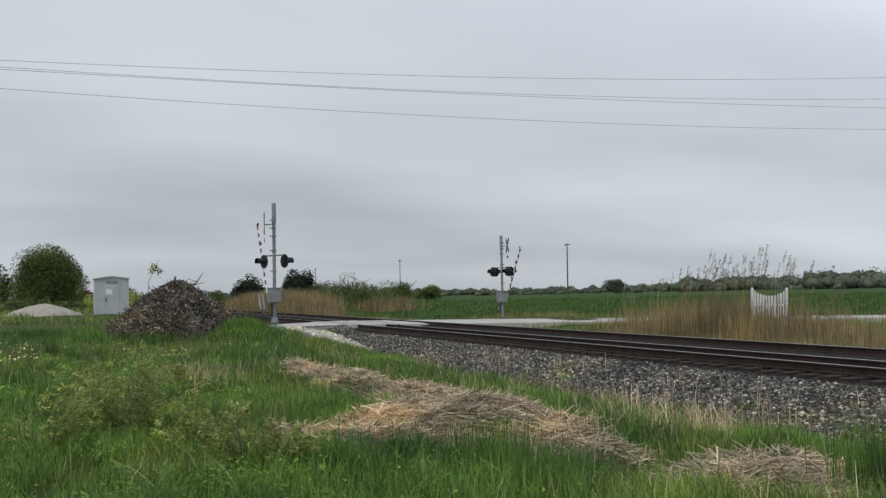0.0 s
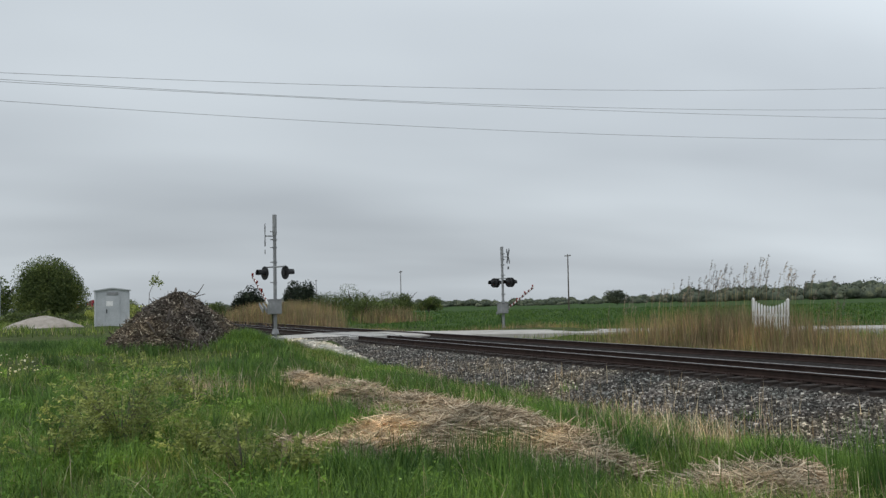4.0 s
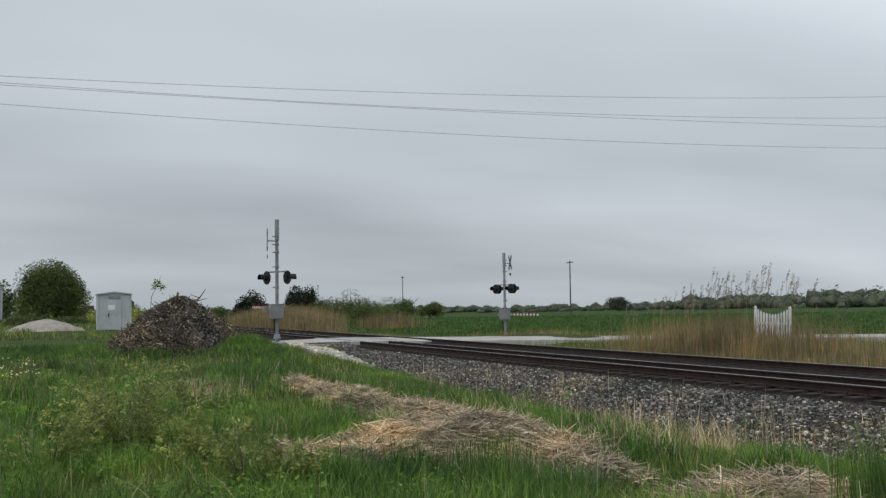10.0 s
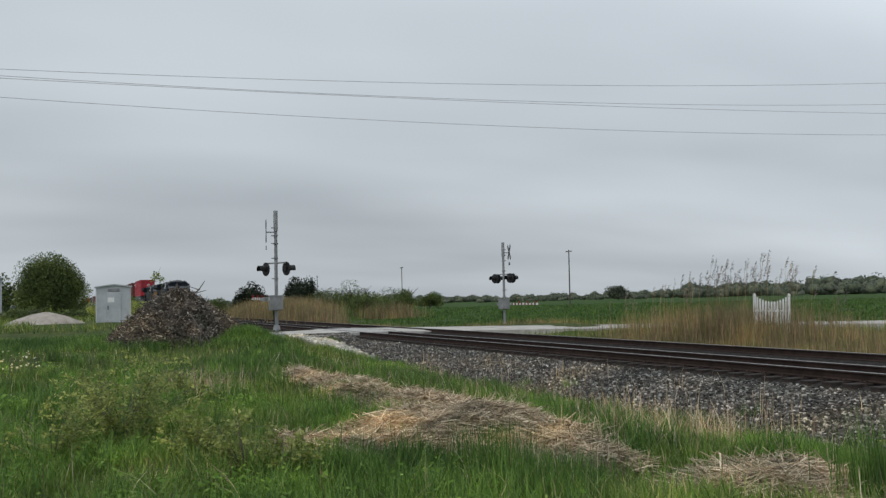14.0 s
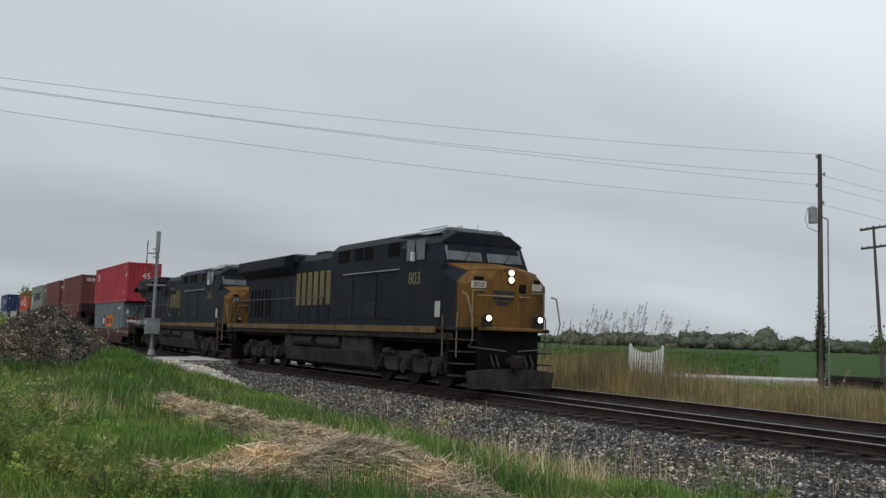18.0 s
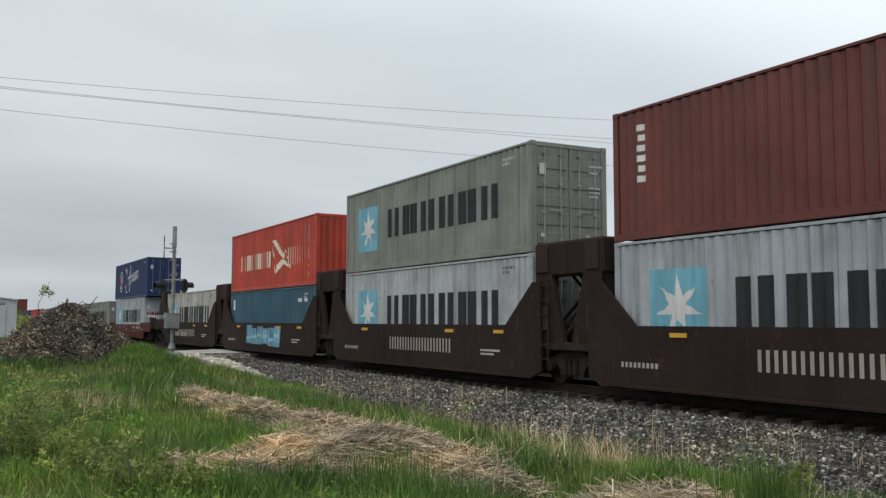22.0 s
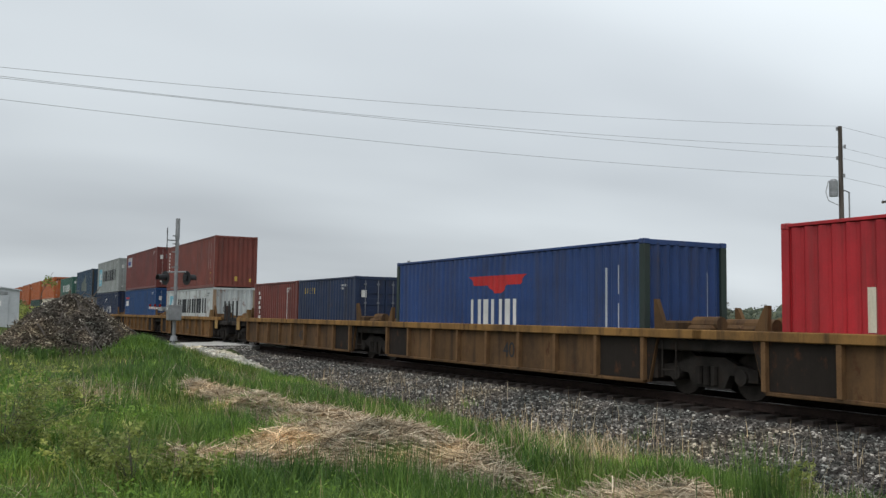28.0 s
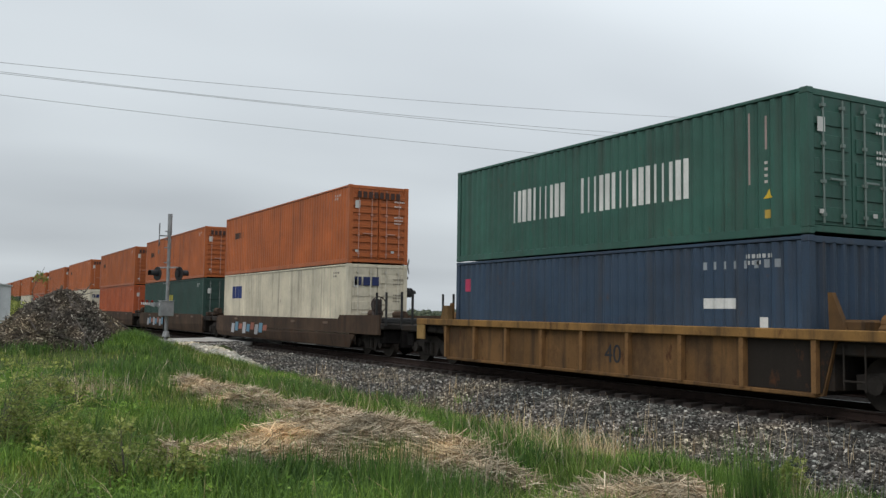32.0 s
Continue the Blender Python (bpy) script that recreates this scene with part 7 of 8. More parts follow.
def locomotive(u, number, label, bracket, lit):
    th = empty("locomotive", label, "locomotive", "locomotives of the train")
    on_train(th, u)

    def P(name, bm_, mat_, parent=th, lab="", color=None, m=None):
        return place(name, mesh_of(name, bm_, M[mat_]), parent, m, lab, color)

    # underframe with the striped sill
    P("frame", box(box(B(), -10.6, 10.3, -1.2, 1.2, 1.30, 1.72, 0.03), -10.9, 10.6, -1.52, 1.52, 1.68, 1.79, 0.02), "under")
    for s in (-1, 1):
        P("sill_stripe", box(B(), -10.85, 9.3, s * 1.535 - 0.012, s * 1.535 + 0.012, 1.60, 1.79), "loco", lab="worn yellow stripe along the sill", color=(0.185, 0.115, 0.052))
        P("skirt", box(B(), -10.8, 10.2, s * 1.49 - 0.02, s * 1.49 + 0.02, 1.42, 1.61, 0.01), "under")
    # fuel tank and air reservoirs
    P("fuel_tank", prism_x(B(), [(-1.25, 0.42), (-1.0, 0.30), (1.0, 0.30), (1.25, 0.42), (1.38, 0.92), (1.0, 0.98), (1.0, 1.40), (-1.0, 1.40), (-1.0, 0.98), (-1.38, 0.92)], -3.46, 4.9), "under2", lab="grimy grey fuel tank")
    for s in (-1, 1):
        P("tank_end_box", box(B(), 2.35, 4.85, s * 1.18 - 0.2, s * 1.18 + 0.2, 0.9, 1.42, 0.03), "under2")
        P("equipment_box", box(B(), -3.4, -2.55, s * 1.18 - 0.2, s * 1.18 + 0.2, 0.9, 1.42, 0.03), "under2")
        for a, c_ in ((-2.35, -0.45), (0.05, 2.15)):
            P("air_reservoir", tube(B(), (a, s * 1.2, 1.18), (c_, s * 1.2, 1.18), 0.235, 0.235, 16), "under2", lab="grey cylindrical air reservoir")
    # block between the trucks, its underframe shade painted in as near-black
    P("traction_gear", box(box(box(B(), -9.6, -4.2, -0.62, 0.62, 0.30, 1.32, 0.05), 4.2, 9.5, -0.62, 0.62, 0.30, 1.32, 0.05), -10.3, 10.2, -0.3, 0.3, 0.8, 1.32, 0.03), "void", lab="motors and piping between the trucks, coloured shade-dark")
    for x_ in (-6.9, 6.75):
        loco_truck(th, x_)
    # long hood
    hood = P("long_hood", prism_x(B(), [(-1.0, 1.79), (1.0, 1.79), (1.0, 4.30), (0.75, 4.57), (-0.75, 4.57), (-1.0, 4.30)], -9.5, 1.2), "loco", color=C_BLUE)
    for s in (-1, 1):
        for i in range(9):
            x_ = -8.9 + i * 1.02
            if x_ < 0.5:
                P("hood_door", box(B(), x_, x_ + 0.92, s * 1.006 - 0.012, s * 1.006 + 0.012, 1.95, 3.55, 0.006), "loco", hood, color=C_BLUE)
        for i in range(6):
            P("grille", box(B(), -9.0 + i * 0.48, -8.72 + i * 0.48, s * 1.022 - 0.012, s * 1.022 + 0.012, 2.1, 3.3), "void", hood)
    P("radiator_wing", prism_x(B(), [(-1.0, 3.8), (-1.5, 4.14), (-1.5, 4.54), (-1.0, 4.68), (1.0, 4.68), (1.5, 4.54), (1.5, 4.14), (1.0, 3.8)], -9.7, -5.6 if bracket else -3.5), "loco", lab="overhanging radiator at the rear of the hood", color=tuple(c_ * 0.8 for c_ in C_BLUE))
    P("radiator_taper", prism(B(), [(-5.6, 4.3), (-5.6, 4.66), (-3.9, 4.58), (-3.9, 4.3)] if bracket else [(-3.5, 4.3), (-3.5, 4.66), (-3.1, 4.58), (-3.1, 4.3)], -1.1, 1.1), "loco", color=C_BLUE)
    P("exhaust_stack", box(B(), -2.75, -1.6, -0.45, 0.45, 4.5, 4.74, 0.05), "under")
    P("roof_fan_panel", box(B(), -9.2, -5.9, -0.85, 0.85, 4.67, 4.72, 0.01), "loco", hood, "pale worn roof panel over the radiator", (0.20, 0.205, 0.21))
    P("air_horn", tube(tube(tube(B(), (-0.9, -0.2, 4.70), (-0.2, -0.2, 4.73), 0.05, 0.1, 8), (-1.0, 0.0, 4.70), (-0.1, 0.0, 4.75), 0.05, 0.11, 8), (-0.6, -0.1, 4.55), (-0.6, -0.1, 4.72), 0.04, 0.04, 6), "under")
    # tall equipment section behind the cab
    eq = P("equipment_cabin", prism_x(B(), [(-1.28, 1.79), (1.28, 1.79), (1.28, 4.45), (1.0, 4.70), (-1.0, 4.70), (-1.28, 4.45)], 0.94, 6.9), "loco", color=C_BLUE)
    for s in (-1, 1):
        for a, c_ in ((1.55, 2.5), (3.0, 3.6), (3.8, 4.4), (5.6, 6.4)):
            P("side_grille", box(B(), a, c_, s * 1.285 - 0.012, s * 1.285 + 0.012, 4.0, 4.42), "void", eq)
        for a in (1.3, 3.2, 5.0):
            P("access_door", box(B(), a, a + 1.6, s * 1.287 - 0.012, s * 1.287 + 0.012, 2.0, 3.7, 0.008), "loco", eq, color=C_BLUE)
        for i in range(5):
            P("louvre", box(B(), 4.0, 4.8, s * 1.302 - 0.012, s * 1.302 + 0.012, 2.15 + i * 0.09, 2.2 + i * 0.09), "black", eq)
        P("grab_rail", tube(B(), (2.2, s * 1.36, 3.55), (6.6, s * 1.36, 3.55), 0.022, 0.022, 6), "plain", eq, color=(0.3, 0.3, 0.3))
    # cab
    cab = P("cab", hull(both(6.9, (1.52, 1.79), (1.52, 4.16), (1.05, 4.66)) + both(8.75, (1.45, 4.20), (0.95, 4.66)) + both(9.2, (1.40, 4.22), (0.9, 4.52)) + both(9.46, (1.52, 1.79), (1.5, 3.56))), "loco", color=C_BLUE)
    P("cab_shelf", hull(both(9.42, (1.5, 1.79), (1.5, 3.40), (1.2, 3.58)) + both(10.36, (1.5, 1.79), (1.5, 3.02), (1.15, 3.36))), "loco", cab, "dark blue shelf below the windshield", C_BLUE)
    P("cab_visor", hull(both(8.9, (1.2, 4.50), (1.0, 4.60)) + both(9.3, (1.38, 4.22), (1.38, 4.26), (0.9, 4.55))), "loco", cab, color=C_BLUE)
    # the bright highlight on the roof edge is painted as a pale panel colour
    P("cab_roof", hull(both(6.7, (1.2, 4.56), (1.0, 4.70)) + both(8.8, (1.2, 4.54), (0.95, 4.73))), "loco", cab, "roof panel coloured pale for the highlight along its edge", (0.26, 0.27, 0.28))
    P("air_conditioner", box(B(), 7.2, 8.2, -0.5, 0.5, 4.70, 4.83, 0.04), "loco", cab, "pale roof unit", (0.2, 0.2, 0.2))
    for s in (-1, 1):
        P("cab_window", box(B(), 7.35, 7.85, s * 1.525 - 0.008, s * 1.525 + 0.008, 3.75, 4.4, 0.006), "glass", cab)
        P("cab_window", box(B(), 7.95, 8.5, s * 1.525 - 0.008, s * 1.525 + 0.008, 3.75, 4.4, 0.006), "glass", cab)
        if s < 0:
            P("sun_shade", box(B(), 7.2, 8.6, min(s * 1.5, s * 1.85), max(s * 1.5, s * 1.85), 4.45, 4.48), "plain", cab, color=(0.25, 0.26, 0.26))
        P("mirror", box(B(), 7.82, 7.9, min(s * 1.54, s * 1.64), max(s * 1.54, s * 1.64), 3.72, 4.0), "white", cab)
        lettering(th, number, 0.52, pose(7.9 if s < 0 else 7.9, s * 1.528, 3.19, 90, 0, 0 if s < 0 else 180), (0.22, 0.19, 0.075), "yellow road number on the cab side")
        P("stencil", box(B(), 9.2, 9.5, s * 1.524 - 0.004, s * 1.524 + 0.004, 2.05, 2.5), "mark", cab, "pale stencil block", (0.5, 0.48, 0.42))
    tilt = math.degrees(math.atan2(0.26, 0.66))
    for y_ in (-0.70, 0.70):
        me = mesh_of("windshield", box(B(), -0.014, 0.014, -0.60, 0.60, -0.235, 0.235, 0.01), M["glass"])
        place("windshield", me, cab, pose(9.355, y_, 3.92, 0, -tilt, 0), "sloping cab windshield")
        me = mesh_of("wiper", tube(B(), (0.03, -0.05, -0.24), (0.03, 0.25, 0.1), 0.012, 0.008, 5), M["black"])
        place("wiper", me, cab, pose(9.355, y_, 3.92, 0, -tilt, 0))
    P("roof_rail", tube(tube(B(), (7.0, -0.9, 4.78), (8.7, -0.9, 4.78), 0.015, 0.015, 5), (7.0, 0.9, 4.78), (8.7, 0.9, 4.78), 0.015, 0.015, 5), "plain", cab, color=(0.2, 0.2, 0.2))
    P("antenna_dome", tube(tube(B(), (7.9, 0, 4.8), (7.9, 0, 4.92), 0.14, 0.09, 10), (8.4, 0.35, 4.7), (8.4, 0.35, 4.95), 0.02, 0.01, 6), "mark", cab, "pale roof antennas", (0.45, 0.45, 0.44))
    # nose: wedge-shaped in plan, with the number boards on its slanted corners
    nose = P("nose", hull(both(10.34, (1.505, 1.79), (1.505, 3.03), (1.15, 3.37)) + both(10.56, (1.30, 1.79), (1.30, 2.96), (0.95, 3.34)) + both(10.78, (0.62, 1.79), (0.62, 3.16), (0.45, 3.36))), "loco", lab="weathered yellow short nose", color=C_NOSE)
    P("nose_top", hull(both(9.46, (1.25, 3.60), (1.25, 3.50)) + both(10.38, (1.16, 3.375), (1.16, 3.2), (0.35, 3.47)) + both(9.6, (0.4, 3.66))), "loco", nose, color=C_NOSE)
    for s in (-1, 1):
        me = mesh_of("number_board", box(B(), -0.02, 0.03, -0.22, 0.22, -0.10, 0.10, 0.012), M["mark"])
        nb = place("number_board", me, nose, pose(10.665, s * 0.98, 2.96, 0, 0, s * 18), "pale lit number board" if lit else "dark number board", (0.46, 0.43, 0.36) if lit else (0.05, 0.04, 0.03))
        if s < 0:
            place("lettering", text_mesh(number, 0.20, M["mark"]), nb, pose(0.032, 0, 0, 90, 0, 90), "road number", (0.03, 0.03, 0.03) if lit else (0.34, 0.31, 0.24))
        place("marker_slot", mesh_of("marker_slot", box(B(), -0.015, 0.012, -0.14, 0.14, -0.05, 0.05, 0.008), M["void"]), nose, pose(10.665, s * 0.98, 3.14, 0, 0, s * 18))
    P("headlight_box", box(B(), 10.6, 10.80, -0.14, 0.14, 3.00, 3.46, 0.03), "loco", nose, color=tuple(c_ * 0.45 for c_ in C_NOSE))
    for z_ in (3.13, 3.33):
        rim = P("headlight_rim", tube(B(), (10.79, 0, z_), (10.82, 0, z_), 0.092, 0.092, 16), "plain", nose, color=(0.10, 0.09, 0.08))
        P("headlight", tube(B(), (10.815, 0, z_), (10.835, 0, z_), 0.080, 0.080, 16), "headlamp" if lit else "lamp_off", rim, "lit headlight" if lit else "unlit headlight")
    dr = P("nose_door", box(B(), 10.72, 10.792, 0.20, 0.60, 1.86, 3.12, 0.02), "loco", nose, color=C_NOSE)
    P("door_window", box(B(), 10.79, 10.797, 0.28, 0.52, 2.78, 3.02, 0.01), "void", dr)
    P("door_handle", tube(B(), (10.81, 0.26, 2.2), (10.81, 0.26, 2.5), 0.014, 0.014, 6), "plain", dr, color=(0.2, 0.17, 0.1))
    P("nose_emblem", box(box(box(B(), 10.782, 10.787, -0.55, 0.12, 2.56, 2.68), 10.782, 10.787, -0.46, -0.05, 2.40, 2.52), 10.782, 10.787, -0.58, 0.16, 2.72, 2.82), "mark", nose, "dark worn emblem bars", (0.03, 0.03, 0.034))
    P("nose_grab_rail", tube(tube(B(), (10.86, -1.12, 2.66), (10.90, 0.05, 2.66), 0.020, 0.020, 6), (10.86, 0.25, 2.66), (10.84, 0.62, 2.66), 0.020, 0.020, 6), "loco", nose, "bare yellow grab rail", (0.34, 0.27, 0.17))
    # pilot, steps, plow, coupler, hoses
    for s, x_ in ((1, 10.62), (-1, -10.62)):
        # end plate and step backs carry the shade of the recess in their colour
        pil = P("pilot", box(B(), min(x_, x_ + s * 0.16), max(x_, x_ + s * 0.16), -1.0, 1.0, 0.55, 1.72, 0.03), "void", lab="near-black end plate")
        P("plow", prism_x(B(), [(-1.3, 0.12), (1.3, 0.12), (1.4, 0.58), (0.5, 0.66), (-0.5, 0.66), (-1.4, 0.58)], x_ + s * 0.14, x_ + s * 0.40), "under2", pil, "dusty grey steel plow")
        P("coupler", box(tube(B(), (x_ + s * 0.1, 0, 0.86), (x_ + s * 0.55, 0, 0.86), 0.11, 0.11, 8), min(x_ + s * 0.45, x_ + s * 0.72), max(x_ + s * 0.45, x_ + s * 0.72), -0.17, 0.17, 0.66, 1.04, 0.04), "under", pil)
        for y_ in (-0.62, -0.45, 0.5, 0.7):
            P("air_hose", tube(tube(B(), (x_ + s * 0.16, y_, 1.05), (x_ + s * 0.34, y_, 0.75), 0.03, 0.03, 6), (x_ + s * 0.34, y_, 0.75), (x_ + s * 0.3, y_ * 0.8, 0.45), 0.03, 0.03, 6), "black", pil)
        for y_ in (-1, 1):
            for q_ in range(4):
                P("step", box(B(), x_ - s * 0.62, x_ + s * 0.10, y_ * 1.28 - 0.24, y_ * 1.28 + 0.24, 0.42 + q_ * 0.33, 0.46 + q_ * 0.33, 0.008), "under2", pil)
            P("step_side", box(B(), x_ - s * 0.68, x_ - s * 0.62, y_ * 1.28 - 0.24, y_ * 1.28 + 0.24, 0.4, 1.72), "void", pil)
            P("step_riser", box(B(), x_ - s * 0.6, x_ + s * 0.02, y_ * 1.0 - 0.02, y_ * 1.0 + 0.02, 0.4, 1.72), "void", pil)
            for xo in (0.2, 0.98):
                P("handrail", tube(tube(B(), (x_ - s * xo, y_ * 1.5, 0.95), (x_ - s * xo, y_ * 1.5, 2.05), 0.022, 0.022, 6), (x_ - s * xo, y_ * 1.5, 2.05), (x_ - s * (xo + 0.25), y_ * 1.25, 2.85), 0.022, 0.022, 6), "loco", pil, color=(0.32, 0.24, 0.14) if s > 0 else (0.05, 0.05, 0.05))
        if s > 0:
            P("front_deck", box(B(), x_ - 0.1, x_ + 0.42, -0.95, 0.95, 1.70, 1.80, 0.02), "loco", pil, "worn yellow edge of the front deck", (0.20, 0.115, 0.045))
            for y_ in (-1, 1):
                hs = P("ditch_light_housing", tube(box(B(), x_ + 0.22, x_ + 0.40, y_ * 0.86 - 0.14, y_ * 0.86 + 0.14, 1.80, 1.94, 0.02), (x_ + 0.24, y_ * 0.86, 2.04), (x_ + 0.42, y_ * 0.86, 2.04), 0.12, 0.13, 14), "black", pil)
                P("ditch_light", tube(B(), (x_ + 0.415, y_ * 0.86, 2.04), (x_ + 0.435, y_ * 0.86, 2.04), 0.075, 0.075, 14), "headlamp" if lit else "lamp_off", hs, "lit ditch light" if lit else "unlit ditch light")
                P("corner_rail", tube(tube(tube(B(), (x_ + 0.05, y_ * 1.5, 2.72), (x_ + 0.30, y_ * 1.5, 2.66), 0.022, 0.022, 6), (x_ + 0.30, y_ * 1.5, 2.66), (x_ + 0.56, y_ * 1.45, 1.95), 0.022, 0.022, 6), (x_ + 0.56, y_ * 1.45, 1.95), (x_ + 0.46, y_ * 1.4, 1.45), 0.022, 0.022, 6), "loco", pil, "bare steel corner handrail", (0.26, 0.22, 0.16))
                P("cut_lever", tube(tube(B(), (x_ + 0.3, y_ * 0.2, 1.15), (x_ + 0.36, y_ * 1.45, 1.25), 0.018, 0.018, 6), (x_ + 0.36, y_ * 1.45, 1.25), (x_ + 0.62, y_ * 1.5, 1.42), 0.018, 0.018, 6), "plain", pil, color=(0.12, 0.11, 0.10))
            for q_ in range(5):
                P("plow_bar", box(B(), x_ + 0.40, x_ + 0.44, -1.1 + q_ * 0.52, -1.02 + q_ * 0.52, 0.16, 0.62), "under2", pil)
        for y_ in (-1.0, -0.35, 0.35, 1.0):
            P("end_rail", tube(B(), (x_ + s * 0.1, y_ * 1.2, 1.75), (x_ + s * 0.1, y_ * 1.2, 2.8), 0.022, 0.022, 6), "loco", pil, color=(0.32, 0.24, 0.14) if s > 0 else (0.05, 0.05, 0.05))
        for y_ in (-0.81, 0.81):
            P("end_rail", tube(B(), (x_ + s * 0.1, y_ - 0.39, 2.8), (x_ + s * 0.1, y_ + 0.39, 2.8), 0.022, 0.022, 6), "loco", pil, color=(0.32, 0.24, 0.14) if s > 0 else (0.05, 0.05, 0.05))
    for s in (-1, 1):
        P("walkway_rail", tube(B(), (-10.5, s * 1.5, 2.82), (1.0, s * 1.5, 2.82), 0.02, 0.02, 6), "plain", color=(0.07, 0.07, 0.07))
        for i in range(8):
            P("stanchion", tube(B(), (-10.45 + i * 1.6, s * 1.5, 1.79), (-10.45 + i * 1.6, s * 1.5, 2.82), 0.018, 0.018, 6), "plain", color=(0.04, 0.04, 0.04))
    # yellow emblem block on the hood: plain bars, no letters
    yel = (0.165, 0.125, 0.045)
    zl, zh = (2.62, 3.72) if bracket else (2.5, 3.9)
    xl, xr = (-2.34, 0.16) if bracket else (-3.25, 0.5)
    mark(th, bars(xl, xr, zl + 0.05, zh - 0.05, 6, 0.66), yel, -1.022, "hood", 0.006, "letter_bar", "worn yellow letter bar")
    if bracket:
        mark(th, [rect(-3.05, -2.95, zl - 0.1, zh + 0.12), rect(-3.05, -2.8, zl - 0.1, zl + 0.02), rect(0.42, 0.52, zl - 0.1, zh + 0.2), rect(0.2, 0.52, zh + 0.06, zh + 0.2), rect(0.2, 0.52, zl - 0.1, zl + 0.05), rect(-2.75, -2.35, zl - 0.45, zl - 0.25), rect(-0.3, 0.25, zl - 0.45, zl - 0.25)], yel, -1.022, "hood", 0.006, "emblem_bracket", "yellow bracket round the emblem")
    return th


locomotive(122.15, "803", "dark blue freight locomotive with a yellow nose and lit headlights", False, True)
locomotive(99.96, "260", "dark blue second locomotive with a dirty yellow nose", True, False)

# ======== the train: its make-up ========
C_BROWN, C_SILL, C_RSILL, C_YSILL = (0.150, 0.040, 0.032), (0.026, 0.016, 0.0135), (0.118, 0.038, 0.031), (0.140, 0.080, 0.038)
C_MK, C_MKL, C_MKG, C_NAVY = (0.285, 0.305, 0.295), (0.375, 0.405, 0.43), (0.232, 0.245, 0.215), (0.011, 0.031, 0.105)

# single well car with a long red box on a grey box
well_car(77.85, "red", (0.105, 0.045, 0.038), "rust-brown single well car behind the locomotives", 6.5, True, True)
w = bpy.data.objects["well_car"]
mark(w, bars(-4.6, -3.85, 0.97, 1.13, 4, 0.6) + bars(-3.65, -2.86, 0.97, 1.13, 4, 0.6), (0.46, 0.42, 0.38), -1.405, "sill", 0.008, "data_block")
mark(w, [rect(x_, x_ + 0.5, 1.06, 1.17) for x_ in (-1.95, 0.85, 3.75, 6.4)], (0.30, 0.19, 0.06), -1.405, "sill", 0.012, "reflector", "faded yellow reflector strip")
mark(w, [[(1.98 + 0.40 * math.cos(q_ * 0.524), 0.88 + 0.36 * math.sin(q_ * 0.524)) for q_ in range(12)]], (0.17, 0.15, 0.12), -1.405, "sill", 0.016, "graffiti", "pale round patch of graffiti")
mark(w, [rect(1.78, 2.2, 0.70, 0.78), rect(1.75, 1.95, 0.92, 1.0), rect(2.1, 2.2, 0.86, 1.06)], (0.06, 0.05, 0.045), -1.405, "sill", 0.020, "graffiti")
mark(w, [rect(5.3, 5.7, 0.98, 1.16), rect(5.9, 6.1, 0.96, 1.18), rect(7.1, 7.3, 1.0, 1.16), rect(7.6, 7.8, 1.0, 1.16), rect(8.2, 8.9, 1.1, 1.14), rect(8.2, 8.9, 1.02, 1.05), rect(8.2, 8.8, 0.94, 0.97), rect(9.05, 9.25, 0.92, 1.14)], (0.36, 0.31, 0.28), -1.405, "sill", 0.008, "stencil_mark")
c = container(71.7, ZB, L40, HC, (0.145, 0.17, 0.175), "grey steel container in the well of the first car", "doors")
mark(c, [rect(-2.11, -0.85, 1.05, 1.92)], (0.02, 0.06, 0.22), name="panel_blue", label="dark blue panel with letter bars")
mark(c, bars(-2.0, -0.92, 1.25, 1.7, 3), C_WHITE, proud=0.008, name="letter_bar")
mark(c, [rect(-0.83, 2.11, 1.05, 1.92)], (0.62, 0.17, 0.03), name="panel_orange", label="orange panel with dark letter bars")
mark(c, bars(-0.7, 2.0, 1.25, 1.7, 8, 0.5), C_DARK, proud=0.008, name="letter_bar")
mark(c, [rect(4.0, 5.0, 2.35, 2.5)], C_WHITE)
c = container(70.98, ZB + HC + 0.02, L45, HC, (0.40, 0.028, 0.045), "bright red extra-long container stacked on a grey one", "plain")
front_number(c, "45", L45 / 2, HC)
mark(c, bars(-5.5, -4.6, 1.86, 2.42, 3), C_WHITE, name="letter_bar")

